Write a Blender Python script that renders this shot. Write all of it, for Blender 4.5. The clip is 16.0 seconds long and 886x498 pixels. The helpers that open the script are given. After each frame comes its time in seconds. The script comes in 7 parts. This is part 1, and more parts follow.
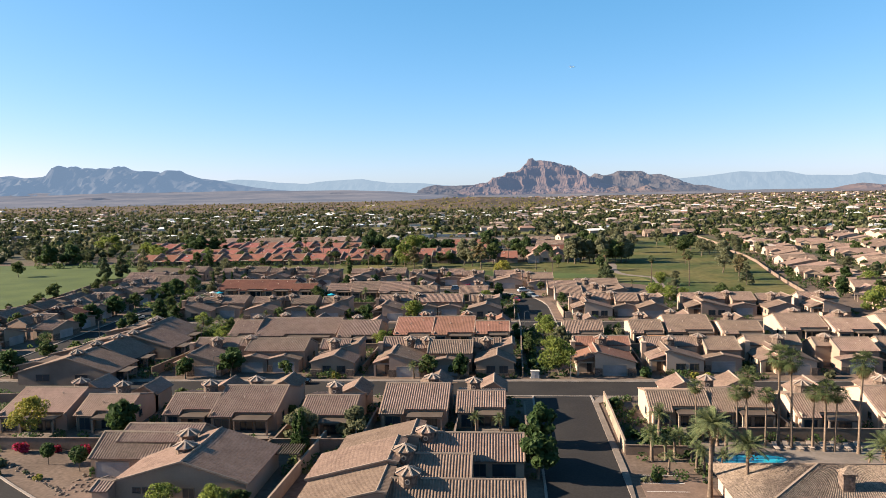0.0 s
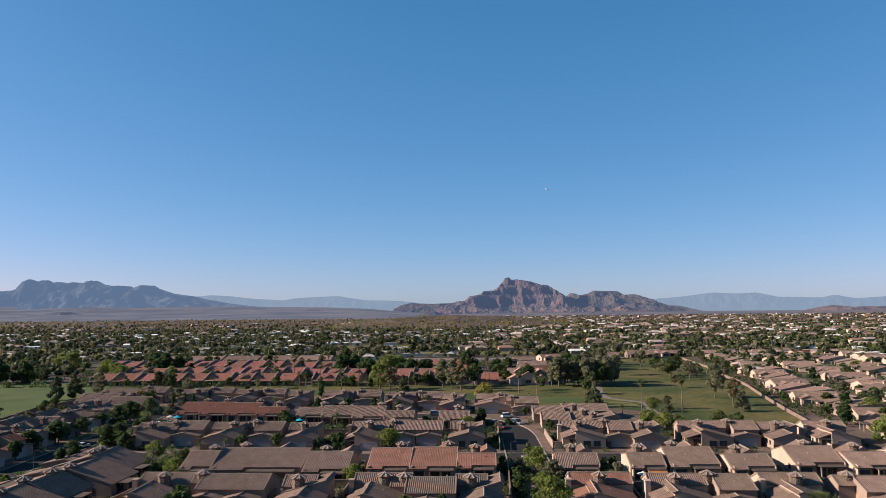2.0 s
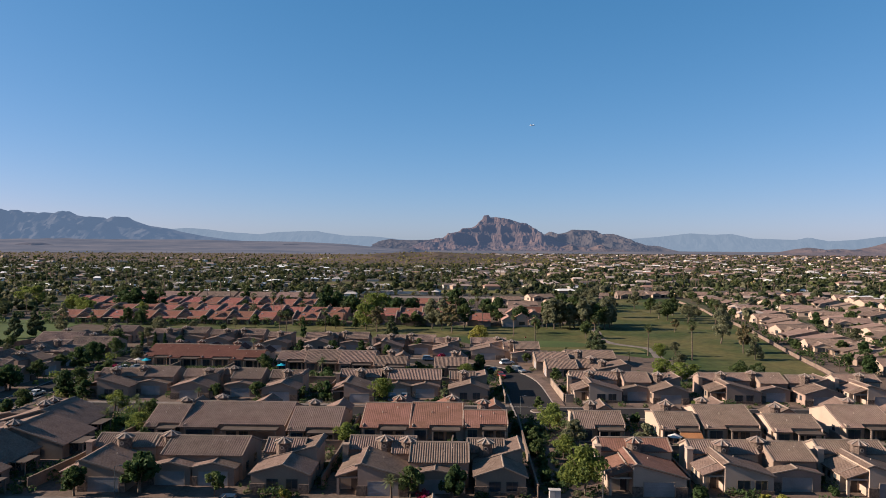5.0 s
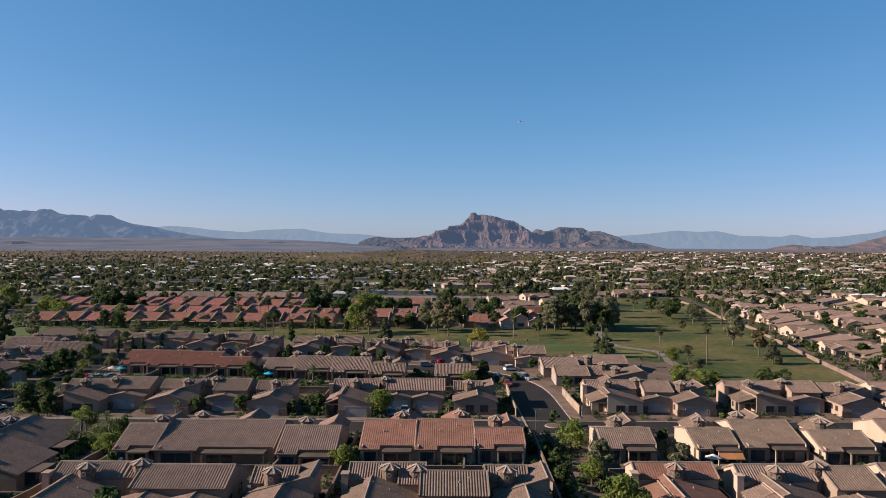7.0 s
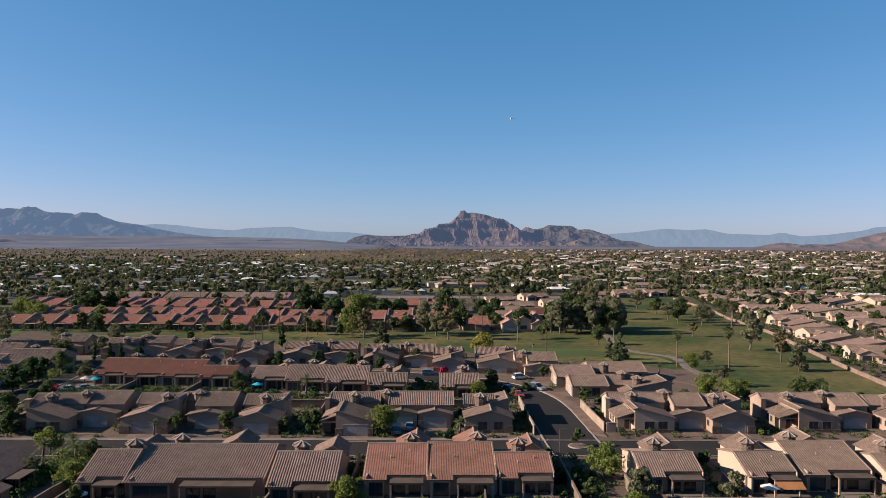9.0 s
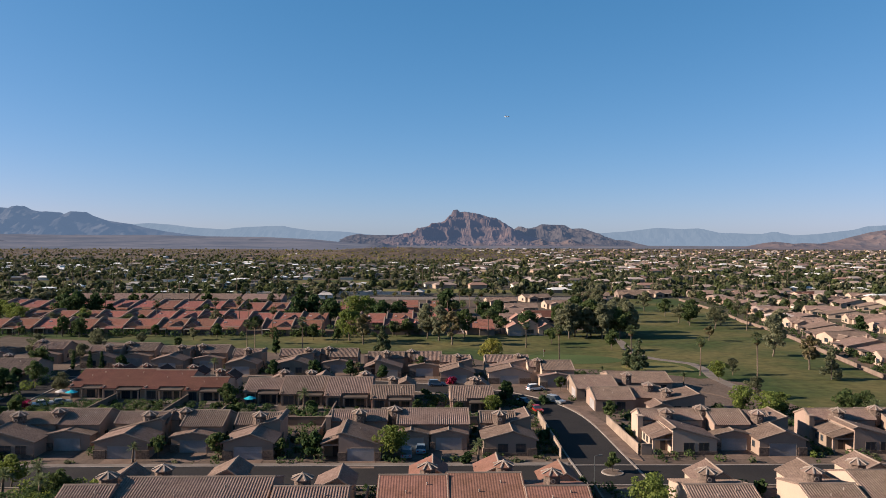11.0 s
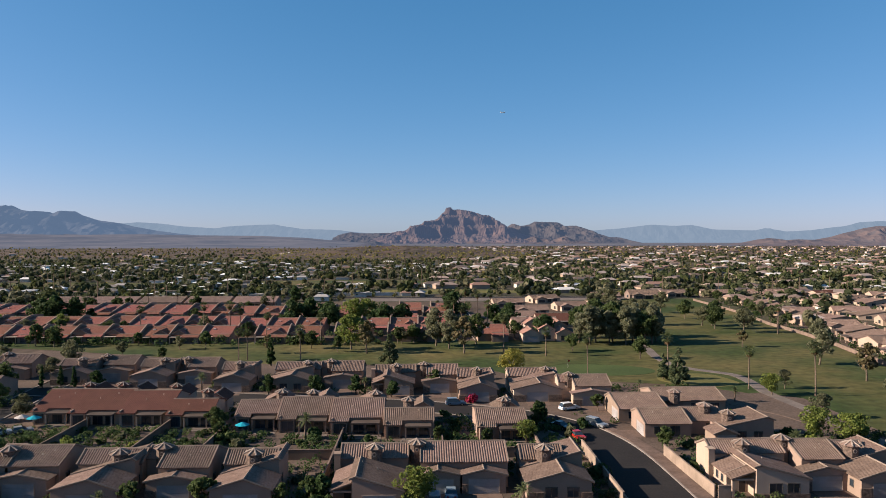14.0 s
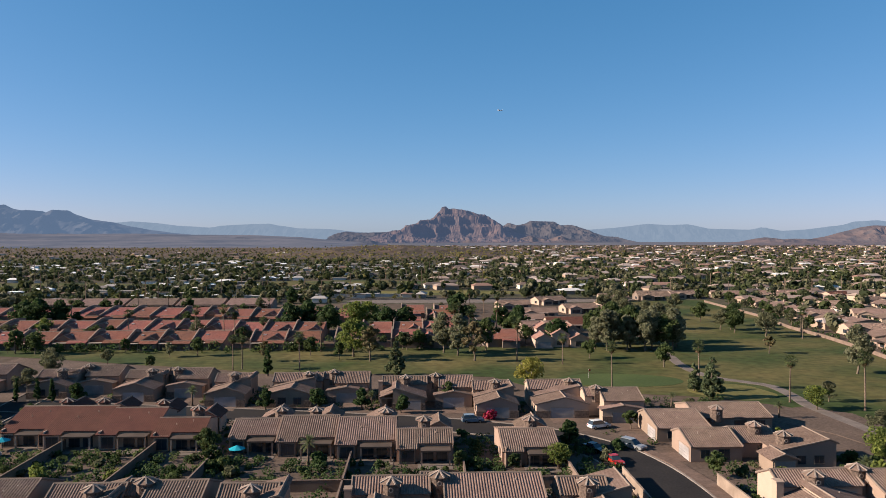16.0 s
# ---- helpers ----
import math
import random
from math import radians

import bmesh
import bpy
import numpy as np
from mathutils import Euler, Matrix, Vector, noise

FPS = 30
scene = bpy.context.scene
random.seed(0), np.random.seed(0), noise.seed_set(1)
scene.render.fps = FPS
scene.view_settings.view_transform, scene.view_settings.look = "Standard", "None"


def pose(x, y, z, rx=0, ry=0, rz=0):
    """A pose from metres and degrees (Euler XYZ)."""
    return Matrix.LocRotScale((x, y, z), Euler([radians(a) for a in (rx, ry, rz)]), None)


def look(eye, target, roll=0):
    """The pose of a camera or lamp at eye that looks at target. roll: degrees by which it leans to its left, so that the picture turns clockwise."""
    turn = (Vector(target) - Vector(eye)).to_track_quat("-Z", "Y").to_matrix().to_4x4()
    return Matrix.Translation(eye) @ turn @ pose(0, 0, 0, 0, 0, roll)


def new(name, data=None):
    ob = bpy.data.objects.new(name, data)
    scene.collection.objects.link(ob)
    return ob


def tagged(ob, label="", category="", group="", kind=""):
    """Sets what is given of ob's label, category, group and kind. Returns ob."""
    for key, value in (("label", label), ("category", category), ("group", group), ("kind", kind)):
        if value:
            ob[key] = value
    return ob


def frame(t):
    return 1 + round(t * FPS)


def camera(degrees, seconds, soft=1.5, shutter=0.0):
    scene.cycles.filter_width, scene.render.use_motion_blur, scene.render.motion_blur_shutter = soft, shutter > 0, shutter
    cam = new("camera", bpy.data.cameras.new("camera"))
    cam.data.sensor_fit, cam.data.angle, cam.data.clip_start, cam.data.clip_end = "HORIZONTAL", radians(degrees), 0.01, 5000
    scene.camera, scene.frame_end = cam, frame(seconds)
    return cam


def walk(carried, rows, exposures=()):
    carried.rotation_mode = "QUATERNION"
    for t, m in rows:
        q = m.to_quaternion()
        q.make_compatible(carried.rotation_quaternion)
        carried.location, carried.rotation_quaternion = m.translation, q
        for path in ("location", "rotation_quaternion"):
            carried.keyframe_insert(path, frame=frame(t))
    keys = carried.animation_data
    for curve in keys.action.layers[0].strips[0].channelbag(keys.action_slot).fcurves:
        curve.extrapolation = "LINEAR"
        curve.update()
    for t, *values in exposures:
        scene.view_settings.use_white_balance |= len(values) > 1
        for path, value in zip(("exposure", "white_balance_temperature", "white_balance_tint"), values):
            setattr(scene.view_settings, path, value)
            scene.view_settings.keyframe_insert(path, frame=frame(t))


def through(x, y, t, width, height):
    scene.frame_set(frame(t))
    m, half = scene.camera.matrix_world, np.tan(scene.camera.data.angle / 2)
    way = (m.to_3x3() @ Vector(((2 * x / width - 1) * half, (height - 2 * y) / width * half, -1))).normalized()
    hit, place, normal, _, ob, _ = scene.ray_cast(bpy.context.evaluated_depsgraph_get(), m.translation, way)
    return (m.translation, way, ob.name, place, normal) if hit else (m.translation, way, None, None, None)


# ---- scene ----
cam = camera(62.4, 16.0, soft=0.9)
PATH = [
    (0, (-0.513, 1.701, 39.359), (-0.684, 3.687, 39.196), -1.1),
    (0.5, (-0.679, 4.794, 39.296), (-0.834, 6.781, 39.125), -0.9),
    (1, (-1.022, 7.996, 39.234), (-1.16, 9.988, 39.136), -0.7),
    (1.5, (-1.688, 11.415, 39.22), (-1.806, 13.407, 39.357), -0.6),
    (2, (-2.622, 15.052, 39.223), (-2.725, 17.043, 39.381), -0.5),
    (2.5, (-3.781, 18.908, 39.289), (-3.877, 20.906, 39.306), -0.2),
    (3, (-5.049, 22.797, 39.345), (-5.133, 24.796, 39.336), -0.0),
    (3.5, (-6.313, 26.663, 39.392), (-6.386, 28.662, 39.377), 0.1),
    (4, (-7.546, 30.565, 39.398), (-7.609, 32.564, 39.384), 0.2),
    (6.5, (-13.136, 50.917, 39.4), (-13.151, 52.916, 39.381), 0.4),
    (7, (-14.24, 55.089, 39.388), (-14.246, 57.089, 39.367), 0.3),
    (7.5, (-15.329, 59.337, 39.372), (-15.326, 61.337, 39.35), 0.4),
    (8, (-16.37, 63.624, 39.359), (-16.359, 65.624, 39.336), 0.3),
    (8.5, (-17.491, 67.936, 39.381), (-17.472, 69.936, 39.356), 0.4),
    (9, (-18.57, 72.154, 39.411), (-18.545, 74.154, 39.385), 0.3),
    (11.5, (-23.645, 92.405, 39.569), (-23.592, 94.404, 39.54), 0.2),
    (12, (-24.634, 96.43, 39.576), (-24.576, 98.429, 39.546), 0.1),
    (12.5, (-25.616, 100.468, 39.594), (-25.558, 102.467, 39.563), 0.2),
    (13, (-26.558, 104.522, 39.63), (-26.498, 106.521, 39.598), 0.2),
    (13.5, (-27.46, 108.584, 39.661), (-27.396, 110.583, 39.628), 0.1),
    (14, (-28.376, 112.682, 39.702), (-28.308, 114.681, 39.668), 0.0),
    (14.5, (-29.335, 116.81, 39.745), (-29.263, 118.809, 39.711), 0.0),
    (15, (-30.369, 120.962, 39.788), (-30.293, 122.96, 39.753), 0.1),
    (15.5, (-31.336, 125.06, 39.793), (-31.257, 127.058, 39.757), 0.0),
    (16, (-32.292, 129.143, 39.788), (-32.21, 131.141, 39.752), 0.0),
]
EXPOSURES = [(0.0, 2.0, 6900, 5), (0.5, 1.66, 6850, 4), (1.0, 1.59, 6750, 5), (1.5, 1.56, 6600, 7), (2.0, 1.30, 6400, 10), (2.6, 1.24, 6450, 10), (16.0, 1.27, 6480, 9)]
walk(cam, [(t, look(eye, target, roll)) for t, eye, target, roll in PATH], EXPOSURES)

# ---- sky and sun ----
SUN_ELEVATION, SUN_AZIMUTH = 23.5, 267.5  # degrees; azimuth clockwise from +y
world = bpy.data.worlds.new("sky")
scene.world = world
world.use_nodes = True
sky = world.node_tree.nodes.new("ShaderNodeTexSky")
sky.sky_type, sky.sun_disc = "NISHITA", False
sky.sun_elevation, sky.sun_rotation = radians(SUN_ELEVATION), radians(SUN_AZIMUTH)
sky.altitude, sky.air_density, sky.dust_density, sky.ozone_density = 400, 0.78, 0.5, 2.6
world.node_tree.nodes["Background"].inputs["Strength"].default_value = 0.048
tint = world.node_tree.nodes.new("ShaderNodeMix")
tint.data_type, tint.blend_type = "RGBA", "MULTIPLY"
tint.inputs[0].default_value, tint.inputs[7].default_value = 1.0, (0.69, 0.98, 1.10, 1)
world.node_tree.links.new(sky.outputs[0], tint.inputs[6])
# desert air: deeper blue overhead, a paler and less green band low down
split, merge = world.node_tree.nodes.new("ShaderNodeSeparateColor"), world.node_tree.nodes.new("ShaderNodeCombineColor")
world.node_tree.links.new(tint.outputs[2], split.inputs[0])
for channel, (gain, power) in enumerate(((1.0, 1.15), (1.44, 0.68), (1.97, 0.62))):
    bend, scale = world.node_tree.nodes.new("ShaderNodeMath"), world.node_tree.nodes.new("ShaderNodeMath")
    bend.operation, scale.operation = "POWER", "MULTIPLY"
    bend.inputs[1].default_value, scale.inputs[1].default_value = power, gain
    world.node_tree.links.new(split.outputs[channel], bend.inputs[0])
    world.node_tree.links.new(bend.outputs[0], scale.inputs[0])
    world.node_tree.links.new(scale.outputs[0], merge.inputs[channel])
world.node_tree.links.new(merge.outputs[0], world.node_tree.nodes["Background"].inputs["Color"])
sun = new("sun", bpy.data.lights.new("sun", "SUN"))
sun.data.energy, sun.data.angle, sun.data.color = 5.0, radians(0.53), (1.0, 0.85, 0.715)
_a, _e = radians(SUN_AZIMUTH), radians(SUN_ELEVATION)
sun.matrix_world = look((0, 0, 300), (-math.sin(_a) * math.cos(_e), -math.cos(_a) * math.cos(_e), 300 - math.sin(_e)))

# ---- materials ----
MATS = {}
COLOUR_SCALE = 0.88  # even factor that darkens every base colour, set to deepen the shade


def material(name, color, rough=0.85, metal=0.0, vary=0.12, grain=6.0, blotch=0.35, bump=0.25, second=None, object_vary=0.0, island_vary=0.0, spec=0.08, dist=0.03):
    """Procedural surface: a base colour with fine grain, broad stains, wear towards a second colour, and relief."""
    m = bpy.data.materials.new(name)
    m.use_nodes = True
    n, l = m.node_tree.nodes, m.node_tree.links
    b = n["Principled BSDF"]
    b.inputs["Roughness"].default_value, b.inputs["Metallic"].default_value = rough, metal
    b.inputs["Specular IOR Level"].default_value = spec
    co = n.new("ShaderNodeTexCoord")
    geo = n.new("ShaderNodeNewGeometry")
    fine, broad = n.new("ShaderNodeTexNoise"), n.new("ShaderNodeTexNoise")
    for tex, scale in ((fine, grain), (broad, blotch)):
        tex.inputs["Scale"].default_value, tex.inputs["Detail"].default_value = scale, 5
        l.new(geo.outputs["Position"], tex.inputs["Vector"])
    mix = n.new("ShaderNodeMix")
    mix.data_type = "RGBA"
    dark = second or tuple(c * 0.72 for c in color)
    mix.inputs[6].default_value, mix.inputs[7].default_value = (*color, 1), (*dark, 1)
    ramp = n.new("ShaderNodeMapRange")
    ramp.inputs[1].default_value, ramp.inputs[2].default_value = 0.38, 0.66
    l.new(broad.outputs["Fac"], ramp.inputs[0])
    l.new(ramp.outputs[0], mix.inputs[0])
    hsv = n.new("ShaderNodeHueSaturation")
    l.new(mix.outputs[2], hsv.inputs["Color"])
    value = n.new("ShaderNodeMapRange")
    value.inputs[1].default_value, value.inputs[2].default_value = 0.3, 0.7
    value.inputs[3].default_value, value.inputs[4].default_value = COLOUR_SCALE * (1 - vary), COLOUR_SCALE * (1 + vary)
    l.new(fine.outputs["Fac"], value.inputs[0])
    last = value.outputs[0]
    for amount, source in ((object_vary, n.new("ShaderNodeObjectInfo").outputs["Random"]), (island_vary, geo.outputs["Random Per Island"])):
        if amount:
            spread = n.new("ShaderNodeMapRange")
            spread.inputs[3].default_value, spread.inputs[4].default_value = 1 - amount, 1 + amount
            l.new(source, spread.inputs[0])
            times = n.new("ShaderNodeMath")
            times.operation = "MULTIPLY"
            l.new(last, times.inputs[0]), l.new(spread.outputs[0], times.inputs[1])
            last = times.outputs[0]
            hue = n.new("ShaderNodeMapRange")
            hue.inputs[3].default_value, hue.inputs[4].default_value = 0.5 + amount * 0.06, 0.5 - amount * 0.06
            l.new(source, hue.inputs[0])
            l.new(hue.outputs[0], hsv.inputs["Hue"])
    l.new(last, hsv.inputs["Value"])
    l.new(hsv.outputs[0], b.inputs["Base Color"])
    if bump:
        bp = n.new("ShaderNodeBump")
        bp.inputs["Strength"].default_value, bp.inputs["Distance"].default_value = bump, dist
        l.new(fine.outputs["Fac"], bp.inputs["Height"])
        l.new(bp.outputs[0], b.inputs["Normal"])
    MATS[name] = m
    return m


def palette(name, colors, rough=0.85, source="island", grain=3.0, vary=0.1):
    """A surface whose colour is drawn per island or per object from a list."""
    m = material(name, colors[0], rough=rough, vary=vary, grain=grain)
    n, l = m.node_tree.nodes, m.node_tree.links
    ramp = n.new("ShaderNodeValToRGB")
    ramp.color_ramp.interpolation = "CONSTANT"
    while len(ramp.color_ramp.elements) < len(colors):
        ramp.color_ramp.elements.new(0.5)
    for k, c in enumerate(colors):
        ramp.color_ramp.elements[k].position = k / len(colors)
        ramp.color_ramp.elements[k].color = (*c, 1)
    src = n.new("ShaderNodeNewGeometry").outputs["Random Per Island"] if source == "island" else n.new("ShaderNodeObjectInfo").outputs["Random"]
    l.new(src, ramp.inputs[0])
    hsv = next(x for x in n if x.bl_idname == "ShaderNodeHueSaturation")
    l.new(ramp.outputs[0], hsv.inputs["Color"])
    return m


def glass_mat():
    m = material("window_glass", (0.03, 0.04, 0.05), rough=0.08, vary=0.05, bump=0.0, spec=0.6)
    return m


def foliage(name, color, second, spread=0.35, through=0.35):
    m = material(name, color, rough=0.7, vary=0.15, grain=1.2, blotch=0.25, bump=0.0, second=second, island_vary=spread, object_vary=0.12, spec=0.1)
    n, l = m.node_tree.nodes, m.node_tree.links
    b, out = n["Principled BSDF"], n["Material Output"]
    tr, mx = n.new("ShaderNodeBsdfTranslucent"), n.new("ShaderNodeMixShader")
    mx.inputs[0].default_value = through
    hsv = next(x for x in n if x.bl_idname == "ShaderNodeHueSaturation")
    l.new(hsv.outputs[0], tr.inputs[0])
    l.new(b.outputs[0], mx.inputs[1]), l.new(tr.outputs[0], mx.inputs[2]), l.new(mx.outputs[0], out.inputs[0])
    return m


TILE = material("brown_roof_tile", (0.2, 0.138, 0.108), rough=0.8, vary=0.2, grain=2.6, blotch=0.5, second=(0.159, 0.108, 0.0846), object_vary=0.12)
TILE_RED = material("red_roof_tile", (0.1136, 0.0502, 0.0373), rough=0.85, vary=0.14, grain=2.2, blotch=0.4, second=(0.0964, 0.0412, 0.0311), object_vary=0.06)
TILE_CLAY = material("clay_roof_tile", (0.205, 0.104, 0.076), rough=0.8, vary=0.16, grain=2.6, blotch=0.4, second=(0.1618, 0.0823, 0.056), object_vary=0.08)
TILE_TOWN = material("terrace_roof_tile", (0.225, 0.09, 0.064), rough=0.85, vary=0.18, grain=1.8, blotch=0.2, second=(0.20, 0.09, 0.07), object_vary=0.2)
TILE_TAN = material("mottled_tan_roof_tile", (0.2146, 0.161, 0.1242), rough=0.85, vary=0.45, grain=4.5, blotch=0.8, second=(0.1573, 0.1173, 0.0917))
TILE_ROSE = material("rose_roof_tile", (0.2014, 0.1359, 0.1076), rough=0.8, vary=0.16, grain=2.2, blotch=0.4, second=(0.1623, 0.1094, 0.08687), object_vary=0.16)
RIDGE = material("ridge_tile", (0.237, 0.1801, 0.1432), rough=0.85, vary=0.12, grain=4.0)
CAP_HIP = material("pale_hip_tile", (0.345, 0.275, 0.225), rough=0.8, vary=0.12, grain=4.0)
STUCCO = material("tan_stucco", (0.284, 0.202, 0.155), rough=0.95, vary=0.06, grain=9.0, blotch=0.3, second=(0.248, 0.178, 0.137), object_vary=0.10)
STUCCO_PALE = material("pale_stucco", (0.4, 0.299, 0.227), rough=0.95, vary=0.05, grain=9.0, blotch=0.3, second=(0.352, 0.262, 0.201), object_vary=0.08)
STUCCO_GREY = material("grey_beige_stucco", (0.203, 0.154, 0.124), rough=0.95, vary=0.06, grain=9.0, blotch=0.3, object_vary=0.08)
TRIM = material("painted_trim", (0.344, 0.271, 0.219), rough=0.7, vary=0.05, grain=8.0)
WHITE = material("white_paint", (0.5373, 0.4822, 0.4357), rough=0.6, vary=0.04, grain=6.0)
GARAGE = material("garage_door_paint", (0.31, 0.285, 0.275), rough=0.6, vary=0.05, grain=5.0, object_vary=0.15)
SHADE_CLOTH = material("brown_awning", (0.10, 0.075, 0.06), rough=0.8, vary=0.1, grain=4.0)
SHADE_ORANGE = material("rust_awning", (0.36, 0.16, 0.07), rough=0.8, vary=0.1, grain=4.0)
STONE = material("stacked_stone", (0.1504, 0.1085, 0.08605), rough=0.9, vary=0.4, grain=3.2, blotch=2.0, second=(0.09839, 0.07231, 0.05959), bump=0.9, dist=0.08)
GLASS = glass_mat()
FRAME = material("dark_window_frame", (0.10, 0.085, 0.075), rough=0.5, vary=0.05)
DARK_DOOR = material("dark_door", (0.07, 0.055, 0.05), rough=0.6, vary=0.1)
ASPHALT = material("asphalt", (0.0248, 0.0222, 0.0219), rough=0.9, vary=0.18, grain=3.0, blotch=0.12, second=(0.0321, 0.0284, 0.0266))
KERB = material("concrete_kerb", (0.2672, 0.2242, 0.1937), rough=0.9, vary=0.1, grain=3.0)
CONCRETE = material("concrete", (0.1796, 0.1466, 0.1255), rough=0.9, vary=0.1, grain=2.0, blotch=0.3)
PAVER = material("tan_pavers", (0.1625, 0.1112, 0.08711), rough=0.9, vary=0.15, grain=2.5, blotch=0.4)
BLOCK = material("block_wall", (0.1899, 0.138, 0.1072), rough=0.95, vary=0.08, grain=5.0, blotch=0.4, object_vary=0.08)
BLOCK_PALE = material("pale_block_wall", (0.289, 0.2163, 0.166), rough=0.95, vary=0.06, grain=5.0, blotch=0.4)
GRAVEL = material("desert_gravel", (0.1274, 0.09097, 0.07073), rough=0.95, vary=0.25, grain=1.6, blotch=0.09, second=(0.08843, 0.06443, 0.05091))
BARK = material("bark", (0.15, 0.115, 0.085), rough=0.95, vary=0.3, grain=5.0, bump=0.6)
BARK_PALE = material("pale_bark", (0.34, 0.29, 0.23), rough=0.95, vary=0.2, grain=4.0, bump=0.5)
BARK_PALM = material("palm_bark", (0.165, 0.12, 0.09), rough=0.95, vary=0.3, grain=4.0, bump=0.6)
LEAF_DARK = foliage("citrus_leaves", (0.045, 0.075, 0.026), (0.055, 0.085, 0.03), spread=0.2, through=0.45)
LEAF_MID = foliage("shade_tree_leaves", (0.088, 0.116, 0.040), (0.060, 0.084, 0.030), spread=0.2, through=0.45)
LEAF_OLIVE = foliage("olive_leaves", (0.145, 0.146, 0.080), (0.108, 0.112, 0.060), spread=0.2, through=0.45)
LEAF_GUM = foliage("gum_leaves", (0.205, 0.205, 0.120), (0.155, 0.160, 0.090), spread=0.2, through=0.5)
LEAF_LIME = foliage("mesquite_leaves", (0.172, 0.205, 0.048), (0.122, 0.155, 0.040), spread=0.25, through=0.45)
LEAF_YELLOW = foliage("palo_verde_bloom", (0.255, 0.235, 0.05), (0.19, 0.19, 0.045))
LEAF_AUTUMN = foliage("dry_leaves", (0.155, 0.120, 0.062), (0.125, 0.115, 0.055), spread=0.25)
LEAF_PALM = foliage("palm_fronds", (0.078, 0.095, 0.038), (0.058, 0.076, 0.031))
LEAF_DATE = foliage("date_palm_fronds", (0.125, 0.145, 0.066), (0.09, 0.11, 0.05))
LEAF_DEAD = foliage("dead_fronds", (0.16, 0.105, 0.055), (0.12, 0.08, 0.045))
LEAF_PINE = foliage("pine_needles", (0.070, 0.093, 0.046), (0.093, 0.109, 0.050))
BLOOM = foliage("bougainvillea_bloom", (0.30, 0.022, 0.05), (0.22, 0.025, 0.055))
LEAF_FAR = foliage("far_woods", (0.090, 0.104, 0.038), (0.056, 0.070, 0.028), spread=0.28)
LEAF_FAR_DARK = foliage("far_dark_woods", (0.036, 0.046, 0.022), (0.05, 0.060, 0.028), spread=0.28)
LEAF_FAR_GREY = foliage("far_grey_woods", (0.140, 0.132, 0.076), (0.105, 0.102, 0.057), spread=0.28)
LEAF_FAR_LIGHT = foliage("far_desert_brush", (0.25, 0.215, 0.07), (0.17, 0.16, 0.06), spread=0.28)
GRASS = material("fairway_grass", (0.040, 0.056, 0.018), rough=0.95, vary=0.3, grain=0.35, blotch=0.026, second=(0.118, 0.096, 0.038), bump=0.5, dist=0.05)
GREEN = material("putting_green", (0.072, 0.094, 0.032), rough=0.95, vary=0.1, grain=1.2, blotch=0.06, second=(0.05, 0.07, 0.025))
ROUGH_GRASS = material("dry_rough_grass", (0.165, 0.14, 0.05), rough=0.95, vary=0.2, grain=0.8, blotch=0.05, second=(0.085, 0.085, 0.032))
POOL = material("pool_water", (0.015, 0.30, 0.36), rough=0.05, vary=0.08, grain=0.8, bump=0.15, spec=0.5)
CAR_WHITE = material("white_car_paint", (0.75, 0.75, 0.74), rough=0.25, vary=0.02, bump=0, spec=0.6)
CAR_SILVER = material("silver_car_paint", (0.42, 0.43, 0.44), rough=0.28, metal=0.5, vary=0.02, bump=0)
CAR_BLACK = material("black_car_paint", (0.015, 0.015, 0.017), rough=0.2, vary=0.02, bump=0, spec=0.6)
CAR_BLUE = material("blue_car_paint", (0.20, 0.26, 0.31), rough=0.25, vary=0.02, bump=0, spec=0.6)
CAR_RED = material("red_car_paint", (0.40, 0.02, 0.015), rough=0.25, vary=0.02, bump=0, spec=0.6)
RUBBER = material("rubber", (0.02, 0.02, 0.02), rough=0.9, vary=0.1)
CHROME = material("alloy", (0.5, 0.5, 0.5), rough=0.3, metal=1.0, vary=0.02, bump=0)
TEAL = material("teal_canvas", (0.02, 0.32, 0.40), rough=0.8, vary=0.08)
RED_CLOTH = material("red_cloth", (0.5, 0.04, 0.03), rough=0.8, vary=0.1)
STEEL = material("painted_steel", (0.08, 0.085, 0.085), rough=0.5, vary=0.05)
ROCK = material("boulder", (0.165, 0.125, 0.098), rough=0.95, vary=0.35, grain=2.5, bump=0.8, dist=0.1)

# ---- mesh helpers ----


def mesh_of(name, verts, faces, mat, smooth=False):
    me = bpy.data.meshes.new(name)
    me.from_pydata([tuple(v) for v in verts], [], [tuple(f) for f in faces])
    me.materials.append(mat)
    if smooth:
        me.polygons.foreach_set("use_smooth", [True] * len(me.polygons))
    me.update()
    return me


def quads_mesh(name, verts, mat):
    """A mesh of loose four-cornered faces from an array of corners."""
    k = len(verts)
    me = bpy.data.meshes.new(name)
    me.vertices.add(k)
    me.vertices.foreach_set("co", np.ascontiguousarray(verts, np.float32).ravel())
    me.loops.add(k)
    me.loops.foreach_set("vertex_index", np.arange(k, dtype=np.int32))
    me.polygons.add(k // 4)
    me.polygons.foreach_set("loop_start", np.arange(0, k, 4, dtype=np.int32))
    me.polygons.foreach_set("loop_total", np.full(k // 4, 4, dtype=np.int32))
    me.materials.append(mat)
    me.update(calc_edges=True)
    return me


def join(*geos):
    verts, faces = [], []
    for v, f in geos:
        off = len(verts)
        verts += list(v)
        faces += [tuple(i + off for i in q) for q in f]
    return verts, faces


